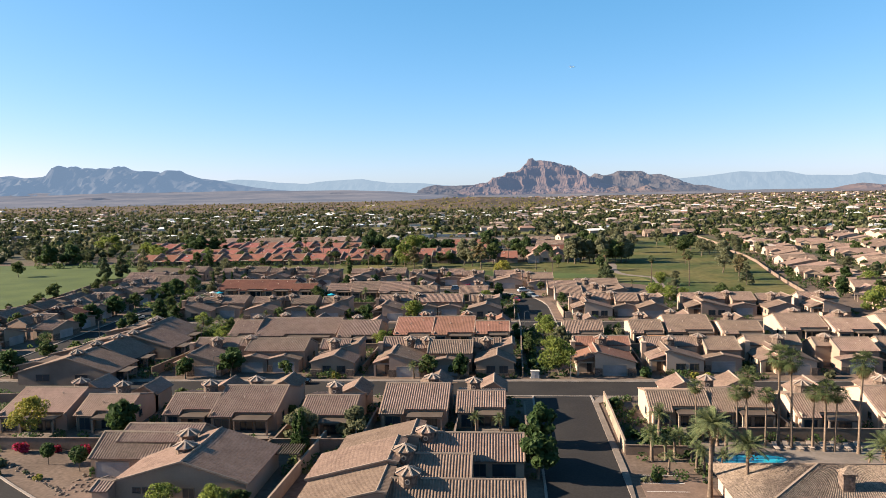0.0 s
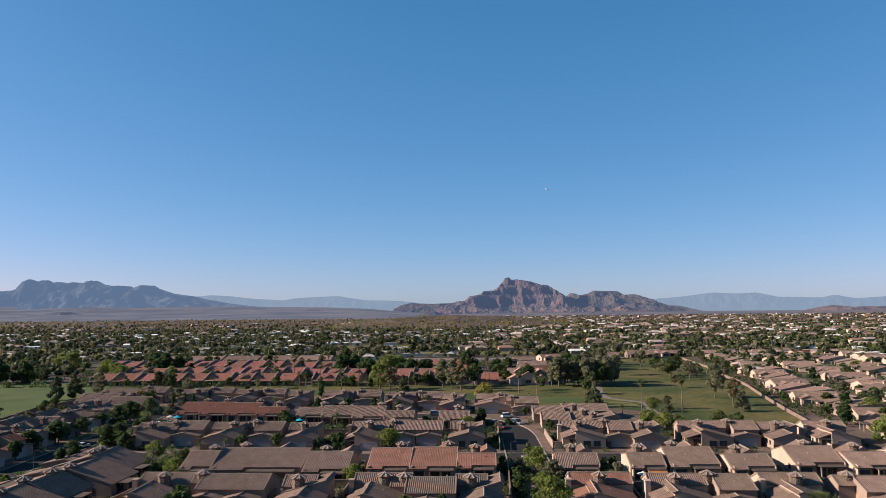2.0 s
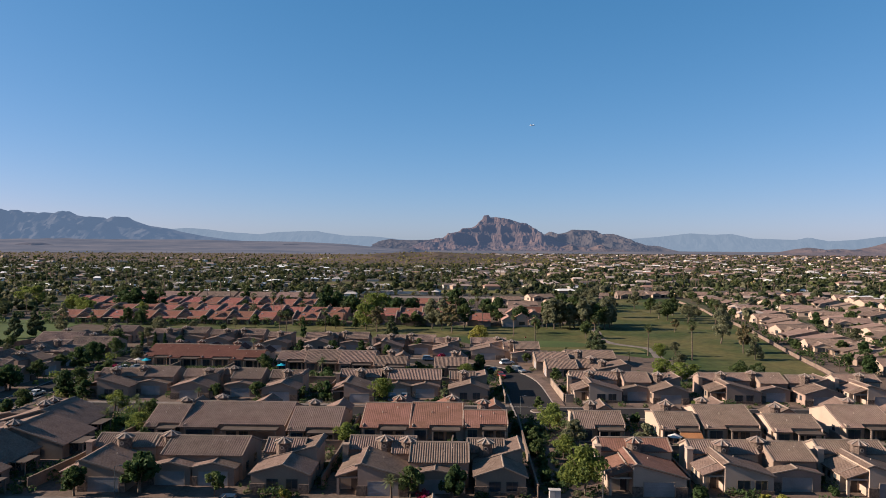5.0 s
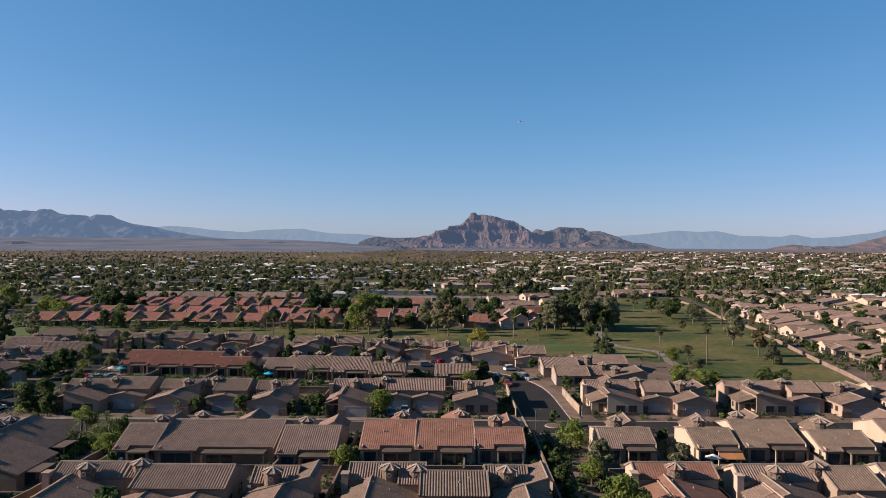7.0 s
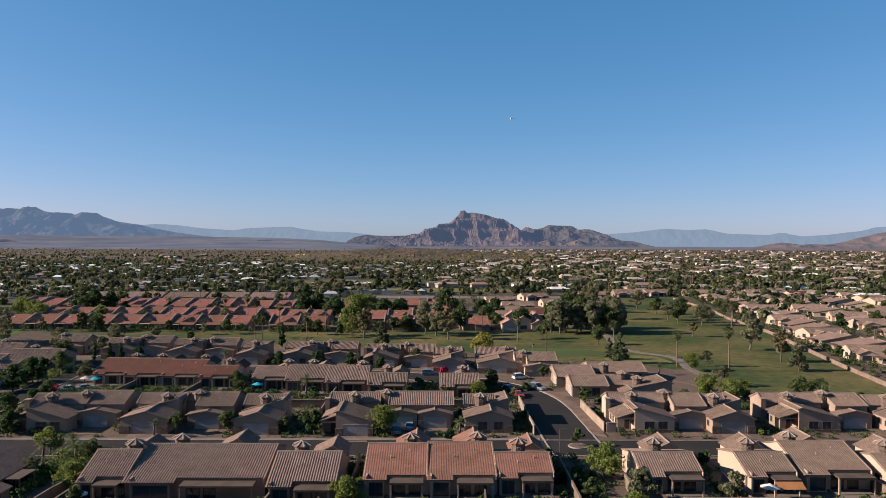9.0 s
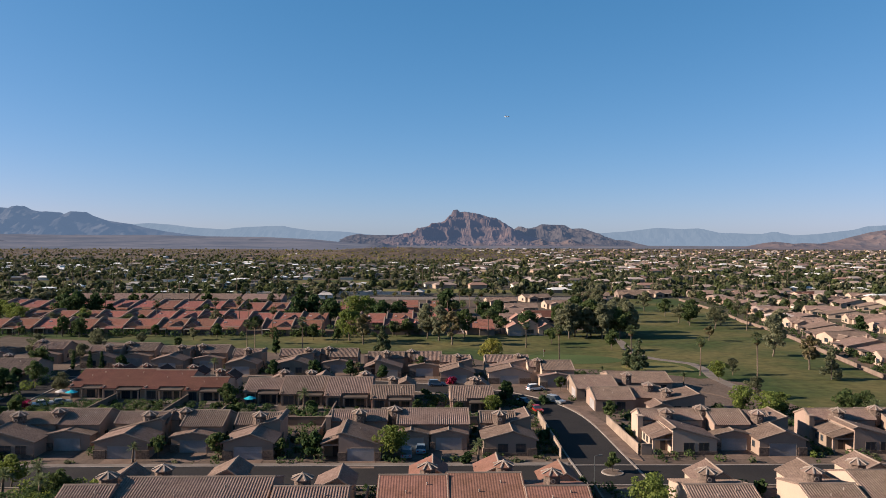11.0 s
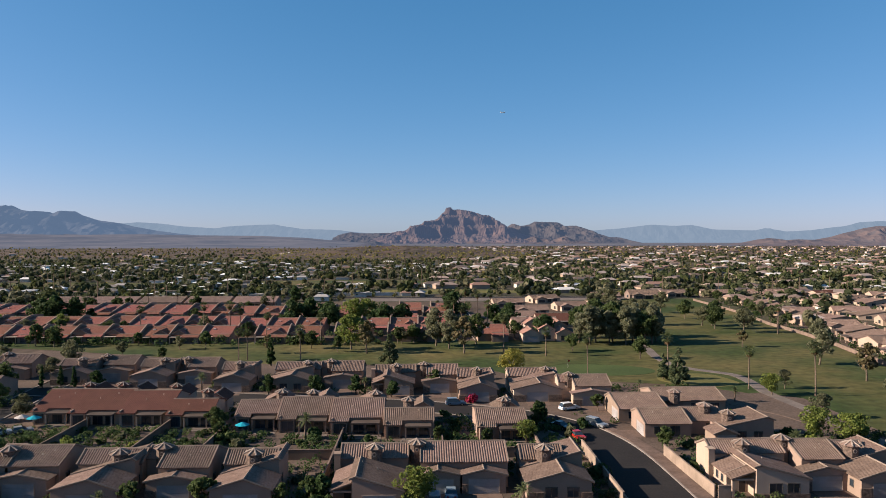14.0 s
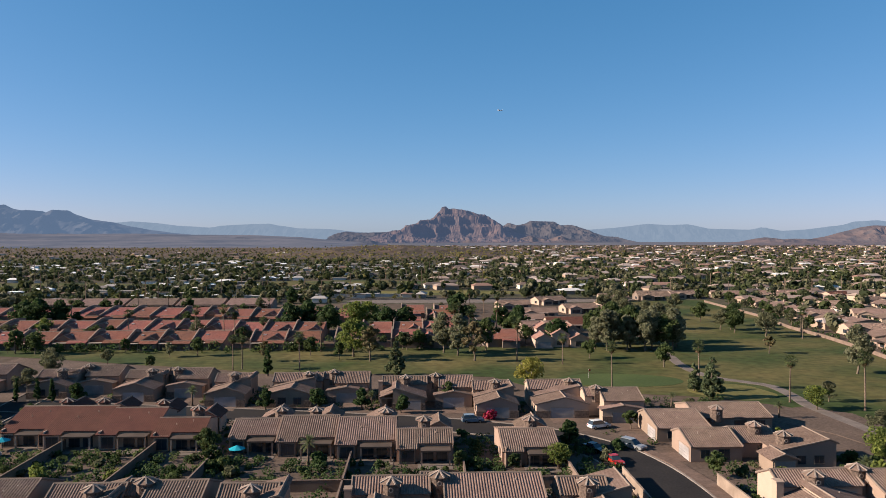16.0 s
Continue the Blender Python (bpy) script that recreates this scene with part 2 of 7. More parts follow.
def box(x0, x1, y0, y1, z0, z1):
    v = [(x, y, z) for z in (z0, z1) for y in (y0, y1) for x in (x0, x1)]
    return v, [(0, 2, 3, 1), (4, 5, 7, 6), (0, 1, 5, 4), (2, 6, 7, 3), (0, 4, 6, 2), (1, 3, 7, 5)]


def prism_y(profile, y0, y1):
    """A profile of (x, z) drawn out from y0 to y1."""
    k = len(profile)
    v = [(x, y0, z) for x, z in profile] + [(x, y1, z) for x, z in profile]
    return v, [tuple(range(k - 1, -1, -1)), tuple(range(k, 2 * k))] + [(i, (i + 1) % k, (i + 1) % k + k, i + k) for i in range(k)]


def prism_x(profile, x0, x1):
    k = len(profile)
    v = [(x0, y, z) for y, z in profile] + [(x1, y, z) for y, z in profile]
    return v, [tuple(range(k)), tuple(range(2 * k - 1, k - 1, -1))] + [(i, i + k, (i + 1) % k + k, (i + 1) % k) for i in range(k)]


def ring(cx, cy, r0, z0, r1, z1, n=8, turn=0.0, cap=True):
    a = [turn + 2 * math.pi * i / n for i in range(n)]
    v = [(cx + r0 * math.cos(t), cy + r0 * math.sin(t), z0) for t in a] + [(cx + r1 * math.cos(t), cy + r1 * math.sin(t), z1) for t in a]
    f = [(i, (i + 1) % n, (i + 1) % n + n, i + n) for i in range(n)]
    return v, f + ([tuple(range(n - 1, -1, -1)), tuple(range(n, 2 * n))] if cap else [])


def tiled(e0, e1, r1, r0, pitch=0.39, rise=0.1):
    """A roof slope from its eave e0-e1 to its ridge r0-r1: a slab covered with barrel tile columns that run down the slope."""
    e0, e1, r1, r0 = (Vector(p) for p in (e0, e1, r1, r0))
    up = (e1 - e0).cross(r0 - e0).normalized()
    up = up if up.z > 0 else -up
    slab = [p - up * 0.15 for p in (e0, e1, r1, r0)] + [p + up * 0.0 for p in (e0, e1, r1, r0)]
    verts = [tuple(p) for p in slab]
    faces = [(3, 2, 1, 0), (0, 1, 5, 4), (1, 2, 6, 5), (2, 3, 7, 6), (3, 0, 4, 7)]
    count = max(2, round((e1 - e0).length / pitch))
    shape = ((0.0, 0.01), (0.38, 0.01), (0.44, 0.6), (0.58, 0.95), (0.8, 0.95), (0.94, 0.6))
    base = len(verts)
    for k in range(count):
        for u, h in shape:
            s = (k + u) / count
            lift = up * (h * rise)
            verts += [tuple(e0.lerp(e1, s) + lift), tuple(r0.lerp(r1, s) + lift)]
    verts += [tuple(e1 + up * 0.01), tuple(r1 + up * 0.01)]
    rows = (len(verts) - base) // 2
    faces += [(base + 2 * i, base + 2 * i + 2, base + 2 * i + 3, base + 2 * i + 1) for i in range(rows - 1)]
    return verts, faces


def bar(a, b, w=0.16, h=0.14):
    """A bar of rectangular section between two points."""
    a, b = Vector(a), Vector(b)
    d = (b - a).normalized()
    side = d.cross(Vector((0, 0, 1)))
    side = (side.normalized() if side.length > 1e-4 else Vector((1, 0, 0))) * (w / 2)
    up = side.cross(d).normalized() * (h / 2)
    v = [tuple(p + s * side + u * up) for p in (a, b) for s, u in ((-1, -1), (1, -1), (1, 1), (-1, 1))]
    return v, [(3, 2, 1, 0), (4, 5, 6, 7), (0, 1, 5, 4), (1, 2, 6, 5), (2, 3, 7, 6), (3, 0, 4, 7)]


def part(name, geo, mat, parent, label="", smooth=False):
    ob = new(name, mesh_of(name, geo[0], geo[1], mat, smooth))
    ob.parent = parent
    return tagged(ob, label)


def thing(name, x, y, label, category, group="", turn=0.0, z=0.0, kind=""):
    ob = new(name)
    ob.matrix_world = pose(x, y, z, 0, 0, turn)
    return tagged(ob, label, category, group, kind)


def sheet(name, outline, z, mat, label, category="ground", depth=0.0):
    """A flat piece of ground with its own outline, raised by z."""
    geo = prism_z(outline, z - 0.3, z)
    ob = new(name, mesh_of(name, geo[0], geo[1], mat))
    return tagged(ob, label, category, kind="structure")


def prism_z(outline, z0, z1):
    k = len(outline)
    v = [(x, y, z0) for x, y in outline] + [(x, y, z1) for x, y in outline]
    return v, [tuple(range(k - 1, -1, -1)), tuple(range(k, 2 * k))] + [(i, (i + 1) % k, (i + 1) % k + k, i + k) for i in range(k)]


def smooth_line(points, steps=6):
    """Catmull-Rom through a few points of the plan."""
    p = [Vector((x, y, 0)) for x, y in points]
    p = [p[0] * 2 - p[1]] + p + [p[-1] * 2 - p[-2]]
    out = []
    for i in range(1, len(p) - 2):
        for k in range(steps):
            t = k / steps
            a, b, c, d = p[i - 1 : i + 3]
            out.append(0.5 * (2 * b + (c - a) * t + (2 * a - 5 * b + 4 * c - d) * t * t + (3 * b - a - 3 * c + d) * t ** 3))
    return out + [p[-2]]


def strip_geo(line, left, right, z0, z1):
    """A band along a line, between two offsets to its side."""
    v, f = [], []
    for i, p in enumerate(line):
        d = (line[min(i + 1, len(line) - 1)] - line[max(i - 1, 0)]).normalized()
        s = Vector((d.y, -d.x, 0))
        a, b = p + s * left, p + s * right
        v += [(a.x, a.y, z1), (b.x, b.y, z1), (a.x, a.y, z0), (b.x, b.y, z0)]
    for i in range(len(line) - 1):
        o, q = 4 * i, 4 * i + 4
        f += [(o, o + 1, q + 1, q), (o, q, q + 2, o + 2), (o + 1, o + 3, q + 3, q + 1)]
    return v, f + [(0, 2, 3, 1), (4 * len(line) - 4, 4 * len(line) - 3, 4 * len(line) - 1, 4 * len(line) - 2)]


def road(points, width, z=0.05, kerbs=True, walk_side=1.3):
    line = smooth_line(points)
    ob = new("road", mesh_of("road", *strip_geo(line, -width / 2, width / 2, -0.2, z), ASPHALT))
    tagged(ob, "dark asphalt residential street with pale concrete kerbs", "road", kind="structure")
    if kerbs:
        for s in (-1, 1):
            a, b = sorted((s * width / 2, s * (width / 2 + 0.35)))
            part("kerb", strip_geo(line, a, b, -0.2, z + 0.13), KERB, ob, "pale concrete kerb")
    return ob

# ---- ground, roads, golf course ----
def ground_mesh():
    xs = [-5600, -3500, -2200, -1400, -900, -600, -400, -250, -120, 0, 120, 250, 400, 600, 900, 1400, 2200, 3500, 5600]
    ys = [-400, -100, 60, 150, 250, 350, 450, 600, 800, 1100, 1500, 2000, 2800, 3600, 4990]
    v = [(x, y, 0.0) for y in ys for x in xs]
    k = len(xs)
    return v, [(j * k + i, j * k + i + 1, j * k + k + i + 1, j * k + k + i) for j in range(len(ys) - 1) for i in range(k - 1)]


DESERT = material("desert_floor", (0.1067, 0.0759, 0.056), rough=0.95, vary=0.25, grain=0.3, blotch=0.006, second=(0.0723, 0.0547, 0.0411), bump=0.3)
ground = tagged(new("ground", mesh_of("ground", *ground_mesh(), DESERT)), "pale tan desert soil reaching to the horizon", "ground", kind="structure")
sheet("yard_gravel", [(-150, 78), (140, 78), (140, 290), (95, 292), (40, 300), (10, 318), (-40, 336), (-90, 345), (-160, 372), (-168, 240)], 0.02, GRAVEL, "pinkish tan decomposed granite of the house lots")

road([(-112, 141.5), (-60, 142.5), (0, 143.2), (40, 143.5), (120, 145)], 10.2)
road([(-112, 209), (-60, 209.6), (0, 209.8), (40, 209.8), (130, 211)], 10.0)
road([(9.6, 60), (9.7, 100), (9.7, 138.5)], 10.5, z=0.054)
road([(8.8, 205), (8.5, 220), (8.3, 232), (7.9, 243), (6.6, 252.5), (3.6, 261.5), (-2, 269.5), (-10, 275.5), (-28, 283), (-60, 290.5), (-104, 299), (-126, 303)], 10.2, z=0.058)
road([(-115, 130), (-116.3, 175), (-118.4, 215), (-120.6, 250), (-124.5, 300), (-127, 330)], 7.2, z=0.062)
road([(-48, 74), (-62, 83.5), (-78, 95), (-98, 112), (-116, 132)], 9.0, z=0.066)
road([(-3, 392), (-4, 430), (-6, 480), (-8, 560)], 7.0, z=0.05)
road([(-420, 596), (-150, 590), (120, 588), (420, 600)], 9.0, z=0.05)
sheet("pavement", [(14.95, 84), (15.9, 100), (15.9, 133.5), (22.5, 137), (22.5, 138.2), (16.5, 137.6), (14.95, 134)], 0.19, CONCRETE, "pale concrete pavement beside the street", "pavement")
sheet("pavement", [(13.9, 219.5), (16.3, 217.6), (16.4, 243), (14.6, 254), (11.0, 264.5), (9.6, 263.2), (12.4, 253.5), (13.5, 243)], 0.2, PAVER, "tan paved footway beside the curving street", "pavement")
sheet("pavement", [(-112, 147.2), (-0.5, 148.5), (40, 149.0), (40, 150.3), (-0.5, 149.9), (-112, 148.6)], 0.19, CONCRETE, "pale concrete pavement along the street", "pavement")
sheet("pavement", [(-112, 214.6), (2.5, 215.2), (2.5, 216.5), (-112, 215.9)], 0.19, CONCRETE, "pale concrete pavement along the street", "pavement")
sheet("garden_path", [(5.5, 151), (8.2, 151), (8.6, 170), (9.8, 188), (9.5, 203), (7.4, 203), (7.4, 188), (6.2, 170)], 0.06, PAVER, "tan gravel walkway between two streets", "path")
sheet("parking_court", [(16.6, 60), (26, 60), (26, 99), (16.9, 99)], 0.07, PAVER, "tan paved parking court with white lines", "pavement")
for k in range(7):
    ob = new("parking_line", mesh_of("parking_line", *box(17.2, 22.6, 84.0 + 2.7 * k, 84.12 + 2.7 * k, 0.07, 0.085), WHITE))
    tagged(ob, "white painted parking line on tan paving", "road marking", "parking lines")

fairway = sheet("fairway", [(-188, 382), (-150, 370), (-118, 358), (-90, 349), (-75, 341), (-37, 339), (-10, 334), (0, 318), (12, 313.5), (34, 308), (46, 303), (54, 296), (57, 292), (64, 287), (66, 272), (66, 252), (99, 246), (104, 270), (108.8, 300), (113.3, 325), (118, 350), (123, 375), (127, 405), (128.5, 436), (141, 480), (144, 511), (150, 575), (90, 575), (88, 525), (72, 425), (28, 392), (-20, 390), (-190, 392)], 0.05, GRASS, "mown green golf fairway with dry tan patches", "lawn")
sheet("fairway_west", [(-171, 205), (-171, 250), (-179, 296), (-176, 322), (-188, 372), (-192, 398), (-330, 398), (-420, 300), (-300, 200)], 0.05, GREEN, "mown green golf fairway beside the houses", "lawn")


def blob(cx, cy, rx, ry, n=28, rough=0.12, seed=1):
    rnd = random.Random(seed)
    ph = [rnd.uniform(0, 6.3) for _ in range(3)]
    return [(cx + rx * math.cos(t) * (1 + rough * math.sin(2 * t + ph[0]) + rough * 0.6 * math.sin(3 * t + ph[1])), cy + ry * math.sin(t) * (1 + rough * math.sin(2 * t + ph[2]))) for t in (2 * math.pi * i / n for i in range(n))]


sheet("putting_green", blob(24, 328, 16, 10, seed=3), 0.09, GREEN, "close-mown putting green", "lawn")
sheet("rough_grass", blob(49, 312, 11, 9, seed=5), 0.08, ROUGH_GRASS, "dry yellowish rough grass by the cart path", "lawn")
sheet("far_fairway", blob(-95, 745, 75, 42, seed=8), 0.06, GRASS, "distant strip of golf fairway", "lawn")
sheet("far_fairway", blob(-20, 640, 70, 22, seed=9), 0.06, ROUGH_GRASS, "distant dry open strip of grass", "lawn")
sheet("far_fairway", blob(-330, 720, 120, 30, seed=10), 0.06, GRASS, "distant strip of golf fairway", "lawn")
sheet("open_lot", [(-75, 560), (95, 565), (110, 585), (-70, 582)], 0.07, CONCRETE, "bare pale open ground beside a road", "ground")
path_line = smooth_line([(53, 385), (52.5, 368), (50.2, 352), (50, 338), (53, 329), (58.3, 323.3), (62.2, 318), (62, 307), (60.2, 296), (60.5, 284), (61, 274), (60.5, 262), (61, 246)])
tagged(new("cart_path", mesh_of("cart_path", *strip_geo(path_line, -1.6, 1.6, -0.1, 0.11), CONCRETE)), "pale concrete golf cart path", "path", kind="structure")
sheet("cart_yard", [(44, 284), (50, 292), (58, 295), (66, 288), (66, 272), (65.5, 250), (58, 250), (52, 272)], 0.10, GRAVEL, "tan gravel yard beside the golf cart path", "pavement")
sheet("pool_deck", [(27, 101), (58, 101), (58, 114), (27, 114)], 0.08, CONCRETE, "pale concrete deck round the pool", "pavement")
pool = thing("swimming_pool", 34.0, 106.3, "turquoise swimming pool with a pale coping", "pool")
part("water", prism_z(blob(0, 0, 5.0, 2.2, seed=2, rough=0.08), 0.0, 0.11), POOL, pool, "turquoise water")
rim_o, rim_i = blob(0, 0, 5.35, 2.5, seed=2, rough=0.08), blob(0, 0, 5.0, 2.2, seed=2, rough=0.08)
part("coping", ([(x, y, 0.15) for x, y in rim_o + rim_i] + [(x, y, 0.0) for x, y in rim_o], [(i, (i + 1) % 28, 28 + (i + 1) % 28, 28 + i) for i in range(28)] + [(i, 56 + i, 56 + (i + 1) % 28, (i + 1) % 28) for i in range(28)]), KERB, pool, "pale coping")


def block_wall(points, height=1.9, mat=None, label="tan stucco block garden wall"):
    """A garden wall along a polyline, with a slightly wider cap."""
    mat = mat or BLOCK
    line = [Vector((x, y, 0)) for x, y in points]
    fine = [line[0]]
    for a, b in zip(line, line[1:]):
        fine += [b]
    ob = new("garden_wall", mesh_of("garden_wall", *strip_geo(fine, -0.1, 0.1, 0.0, height), mat))
    tagged(ob, label, "wall", kind="structure")
    part("coping", strip_geo(fine, -0.15, 0.15, height, height + 0.08), mat, ob)
    return ob


block_wall([(17.0, 134.5), (16.8, 121), (16.6, 108.3)], 2.0, BLOCK_PALE, "pale stucco wall along the street")
block_wall([(16.6, 108.0), (27, 107.6)], 1.5)
block_wall([(2.7, 151.8), (2.9, 175), (3.3, 199)], 2.0)
block_wall([(11.3, 172), (12.3, 189)], 2.0)
block_wall([(16.1, 243), (16.3, 230), (16.6, 221.5)], 2.0, BLOCK_PALE, "pale stucco wall along the curving street")
block_wall([(17.0, 221.3), (19.0, 221.3)], 2.0, BLOCK_PALE)
block_wall([(1.9, 219), (2.0, 247)], 2.0, BLOCK_PALE, "pale stucco wall along the curving street")
block_wall([(-86, 107.2), (-62, 107.4), (-30, 108.0), (2.5, 108.5)], 1.9)
block_wall([(-36.5, 108), (-37, 99), (-37, 88)], 1.9)
block_wall([(-29, 112), (-29.5, 100), (-30, 86)], 1.9, BLOCK_PALE)
block_wall([(2.4, 112), (2.4, 128)], 1.9)
block_wall([(27, 115), (76, 115)], 1.9)
for y0, left in ((176.5, -77), (242.5, -106)):
    block_wall([(left, y0), (-40, y0 + 0.4), (1.8 if y0 < 200 else -4, y0 + 0.8)], 1.8)
block_wall([(13, 176), (60, 176.5), (110, 177)], 1.8)
for x, y0, y1 in ((-60, 107.5, 116), (-36.3, 108, 124), (-23, 108, 125), (-8.8, 108, 122), (43.3, 115, 124)):
    block_wall([(x, y0), (x, y1)], 1.7)
for x, y0, y1 in ((-31.6, 155, 199.5), (-43, 176, 182), (-73, 176, 193), (-11, 176, 184), (28, 158, 190), (51, 176, 188), (66, 160, 190)):
    block_wall([(x, y0), (x + 0.4, y1)], 1.8)
block_wall([(-77.5, 152), (-76, 164), (-75.6, 181), (-74.0, 193.5)], 2.0)
block_wall([(-110, 131), (-96, 131.5), (-80, 133.5), (-70, 136)], 1.9)
for x, y0, y1 in ((-43.5, 222, 258), (-67.5, 242, 262), (-24, 242, 256), (-80, 243, 266), (-97.5, 243, 268), (-6.3, 224, 254)):
    block_wall([(x, y0), (x + 0.3, y1)], 1.8)
block_wall([(100, 246), (104.8, 270), (109.5, 300), (114, 325), (118.6, 350), (123.6, 375), (127.5, 405), (129, 436), (137, 480), (142, 560)], 1.25, BLOCK, "long tan wall between fairway and houses")
block_wall([(-169, 205), (-168.5, 250), (-176, 296), (-173, 322), (-158, 345)], 1.7)
block_wall([(-150, 600), (-40, 604)], 2.2, WHITE, "long white wall far beyond the red roofs")

# ---- houses ----
def window(parent, x0, x1, z0, z1, y, out=-1, name="window", mullions=1, axis="y"):
    """A glazed opening in a wall that faces along y (or x), its frame proud of the wall, its pane set back in the frame."""
    d = 0.07 * out

    def place(a0, a1, b0, b1, c0, c1):
        c0, c1 = sorted((c0, c1))
        return box(a0, a1, c0, c1, b0, b1) if axis == "y" else box(c0, c1, a0, a1, b0, b1)

    w = 0.09
    bars = [place(x0 - w, x1 + w, z1, z1 + w, y, y + d), place(x0 - w, x1 + w, z0 - w, z0, y, y + d * 1.6), place(x0 - w, x0, z0, z1, y, y + d), place(x1, x1 + w, z0, z1, y, y + d)]
    for k in range(mullions):
        xm = x0 + (x1 - x0) * (k + 1) / (mullions + 1)
        bars.append(place(xm - 0.03, xm + 0.03, z0, z1, y, y + d * 0.8))
    f = part(name, join(*bars), FRAME, parent, "dark framed window")
    part("pane", place(x0, x1, z0, z1, y, y + d * 0.35), GLASS, f, "dark glass pane")
    return f


def garage(parent, x0, x1, y, z1=2.25, mat=None):
    """A sectional garage door with four panels and a frame."""
    door = part("garage_door", join(box(x0 - 0.12, x0, y - 0.08, y, 0, z1 + 0.12), box(x1, x1 + 0.12, y - 0.08, y, 0, z1 + 0.12), box(x0, x1, y - 0.08, y, z1, z1 + 0.12)), TRIM, parent, "painted sectional garage door")
    h = z1 / 4
    part("panel", join(*(box(x0, x1, y - 0.045, y, k * h + 0.015, (k + 1) * h - 0.015) for k in range(4)), box(x0, x1, y - 0.02, y, 0, z1)), mat or GARAGE, door)
    return door


def cupola(parent, x, y, z0=3.0, top=6.7, r=1.2, stone=True, tile=None):
    """An eight-sided entry tower with a tiled cap, pale hips and a round plaque."""
    eave = top - 0.62
    c = part("entry_tower", ring(x, y, r, z0, r, eave, 8, math.pi / 8), STONE if stone else STUCCO, parent, "eight-sided stone-faced entry tower with a tiled cap")
    part("tower_cap", join(ring(x, y, r + 0.42, eave - 0.1, r + 0.42, eave, 8, math.pi / 8), ring(x, y, r + 0.42, eave, 0.08, top, 8, math.pi / 8)), tile or TILE, c)
    hips = [bar((x + (r + 0.42) * math.cos(t), y + (r + 0.42) * math.sin(t), eave + 0.05), (x, y, top + 0.06), 0.21, 0.14) for t in (math.pi / 8 + math.pi / 4 * k for k in range(8))]
    part("hip_tiles", join(*hips, ring(x, y, 0.18, top - 0.05, 0.05, top + 0.22, 8)), CAP_HIP, c, "pale hip tiles")
    yf = y - r * math.cos(math.pi / 8)
    circle = []
    for ra, ya in ((0.34, -0.06), (0.2, -0.06), (0.34, 0.0)):
        circle += [(x + ra * math.cos(t), yf + ya, eave - 0.85 + ra * math.sin(t)) for t in (2 * math.pi * i / 12 for i in range(12))]
    part("plaque", (circle, [(i, (i + 1) % 12, 12 + (i + 1) % 12, 12 + i) for i in range(12)] + [(i, 24 + i, 24 + (i + 1) % 12, (i + 1) % 12) for i in range(12)]), TRIM, c, "round pale plaque")
    return c


def relief(tile):
    """Flat red and rose tiles stand out less than the brown barrel tiles."""
    return 0.025 if tile in (TILE_RED, TILE_TOWN) else 0.022 if tile is TILE_CLAY else 0.03 if tile is TILE_ROSE else 0.075


def gable_x(parent, x0, x1, ys, yr, yn, zs, zr, zn, tile, wall, over=0.45, z0=0.0, name="wall", side_over=0.12, verge=True):
    """A block with its ridge along x: eave heights zs (south) and zn (north), ridge height zr at yr."""
    part(name, prism_x([(ys, z0), (yn, z0), (yn, zn - 0.1), (yr, zr - 0.16), (ys, zs - 0.1)], x0, x1), wall, parent)
    ss, sn = (zr - zs) / (yr - ys), (zr - zn) / (yn - yr)
    a, b = x0 - side_over, x1 + side_over
    part("roof_slope", tiled((a, ys - over, zs - over * ss), (b, ys - over, zs - over * ss), (b, yr, zr), (a, yr, zr), rise=relief(tile)), tile, parent)
    part("roof_slope", tiled((b, yn + over, zn - over * sn), (a, yn + over, zn - over * sn), (a, yr, zr), (b, yr, zr), rise=relief(tile)), tile, parent)
    part("ridge_cap", prism_x([(yr - 0.17, zr - 0.02), (yr + 0.17, zr - 0.02), (yr + 0.1, zr + 0.13), (yr, zr + 0.17), (yr - 0.1, zr + 0.13)], a, b), RIDGE, parent, "pale ridge tiles")
    for xa in (a - 0.02, b - 0.16) if verge else ():
        part("verge_tiles", join(bar((xa + 0.09, ys - over, zs - over * ss + 0.06), (xa + 0.09, yr, zr + 0.06), 0.2, 0.2), bar((xa + 0.09, yn + over, zn - over * sn + 0.06), (xa + 0.09, yr, zr + 0.06), 0.2, 0.2)), RIDGE, parent, "pale verge tiles")


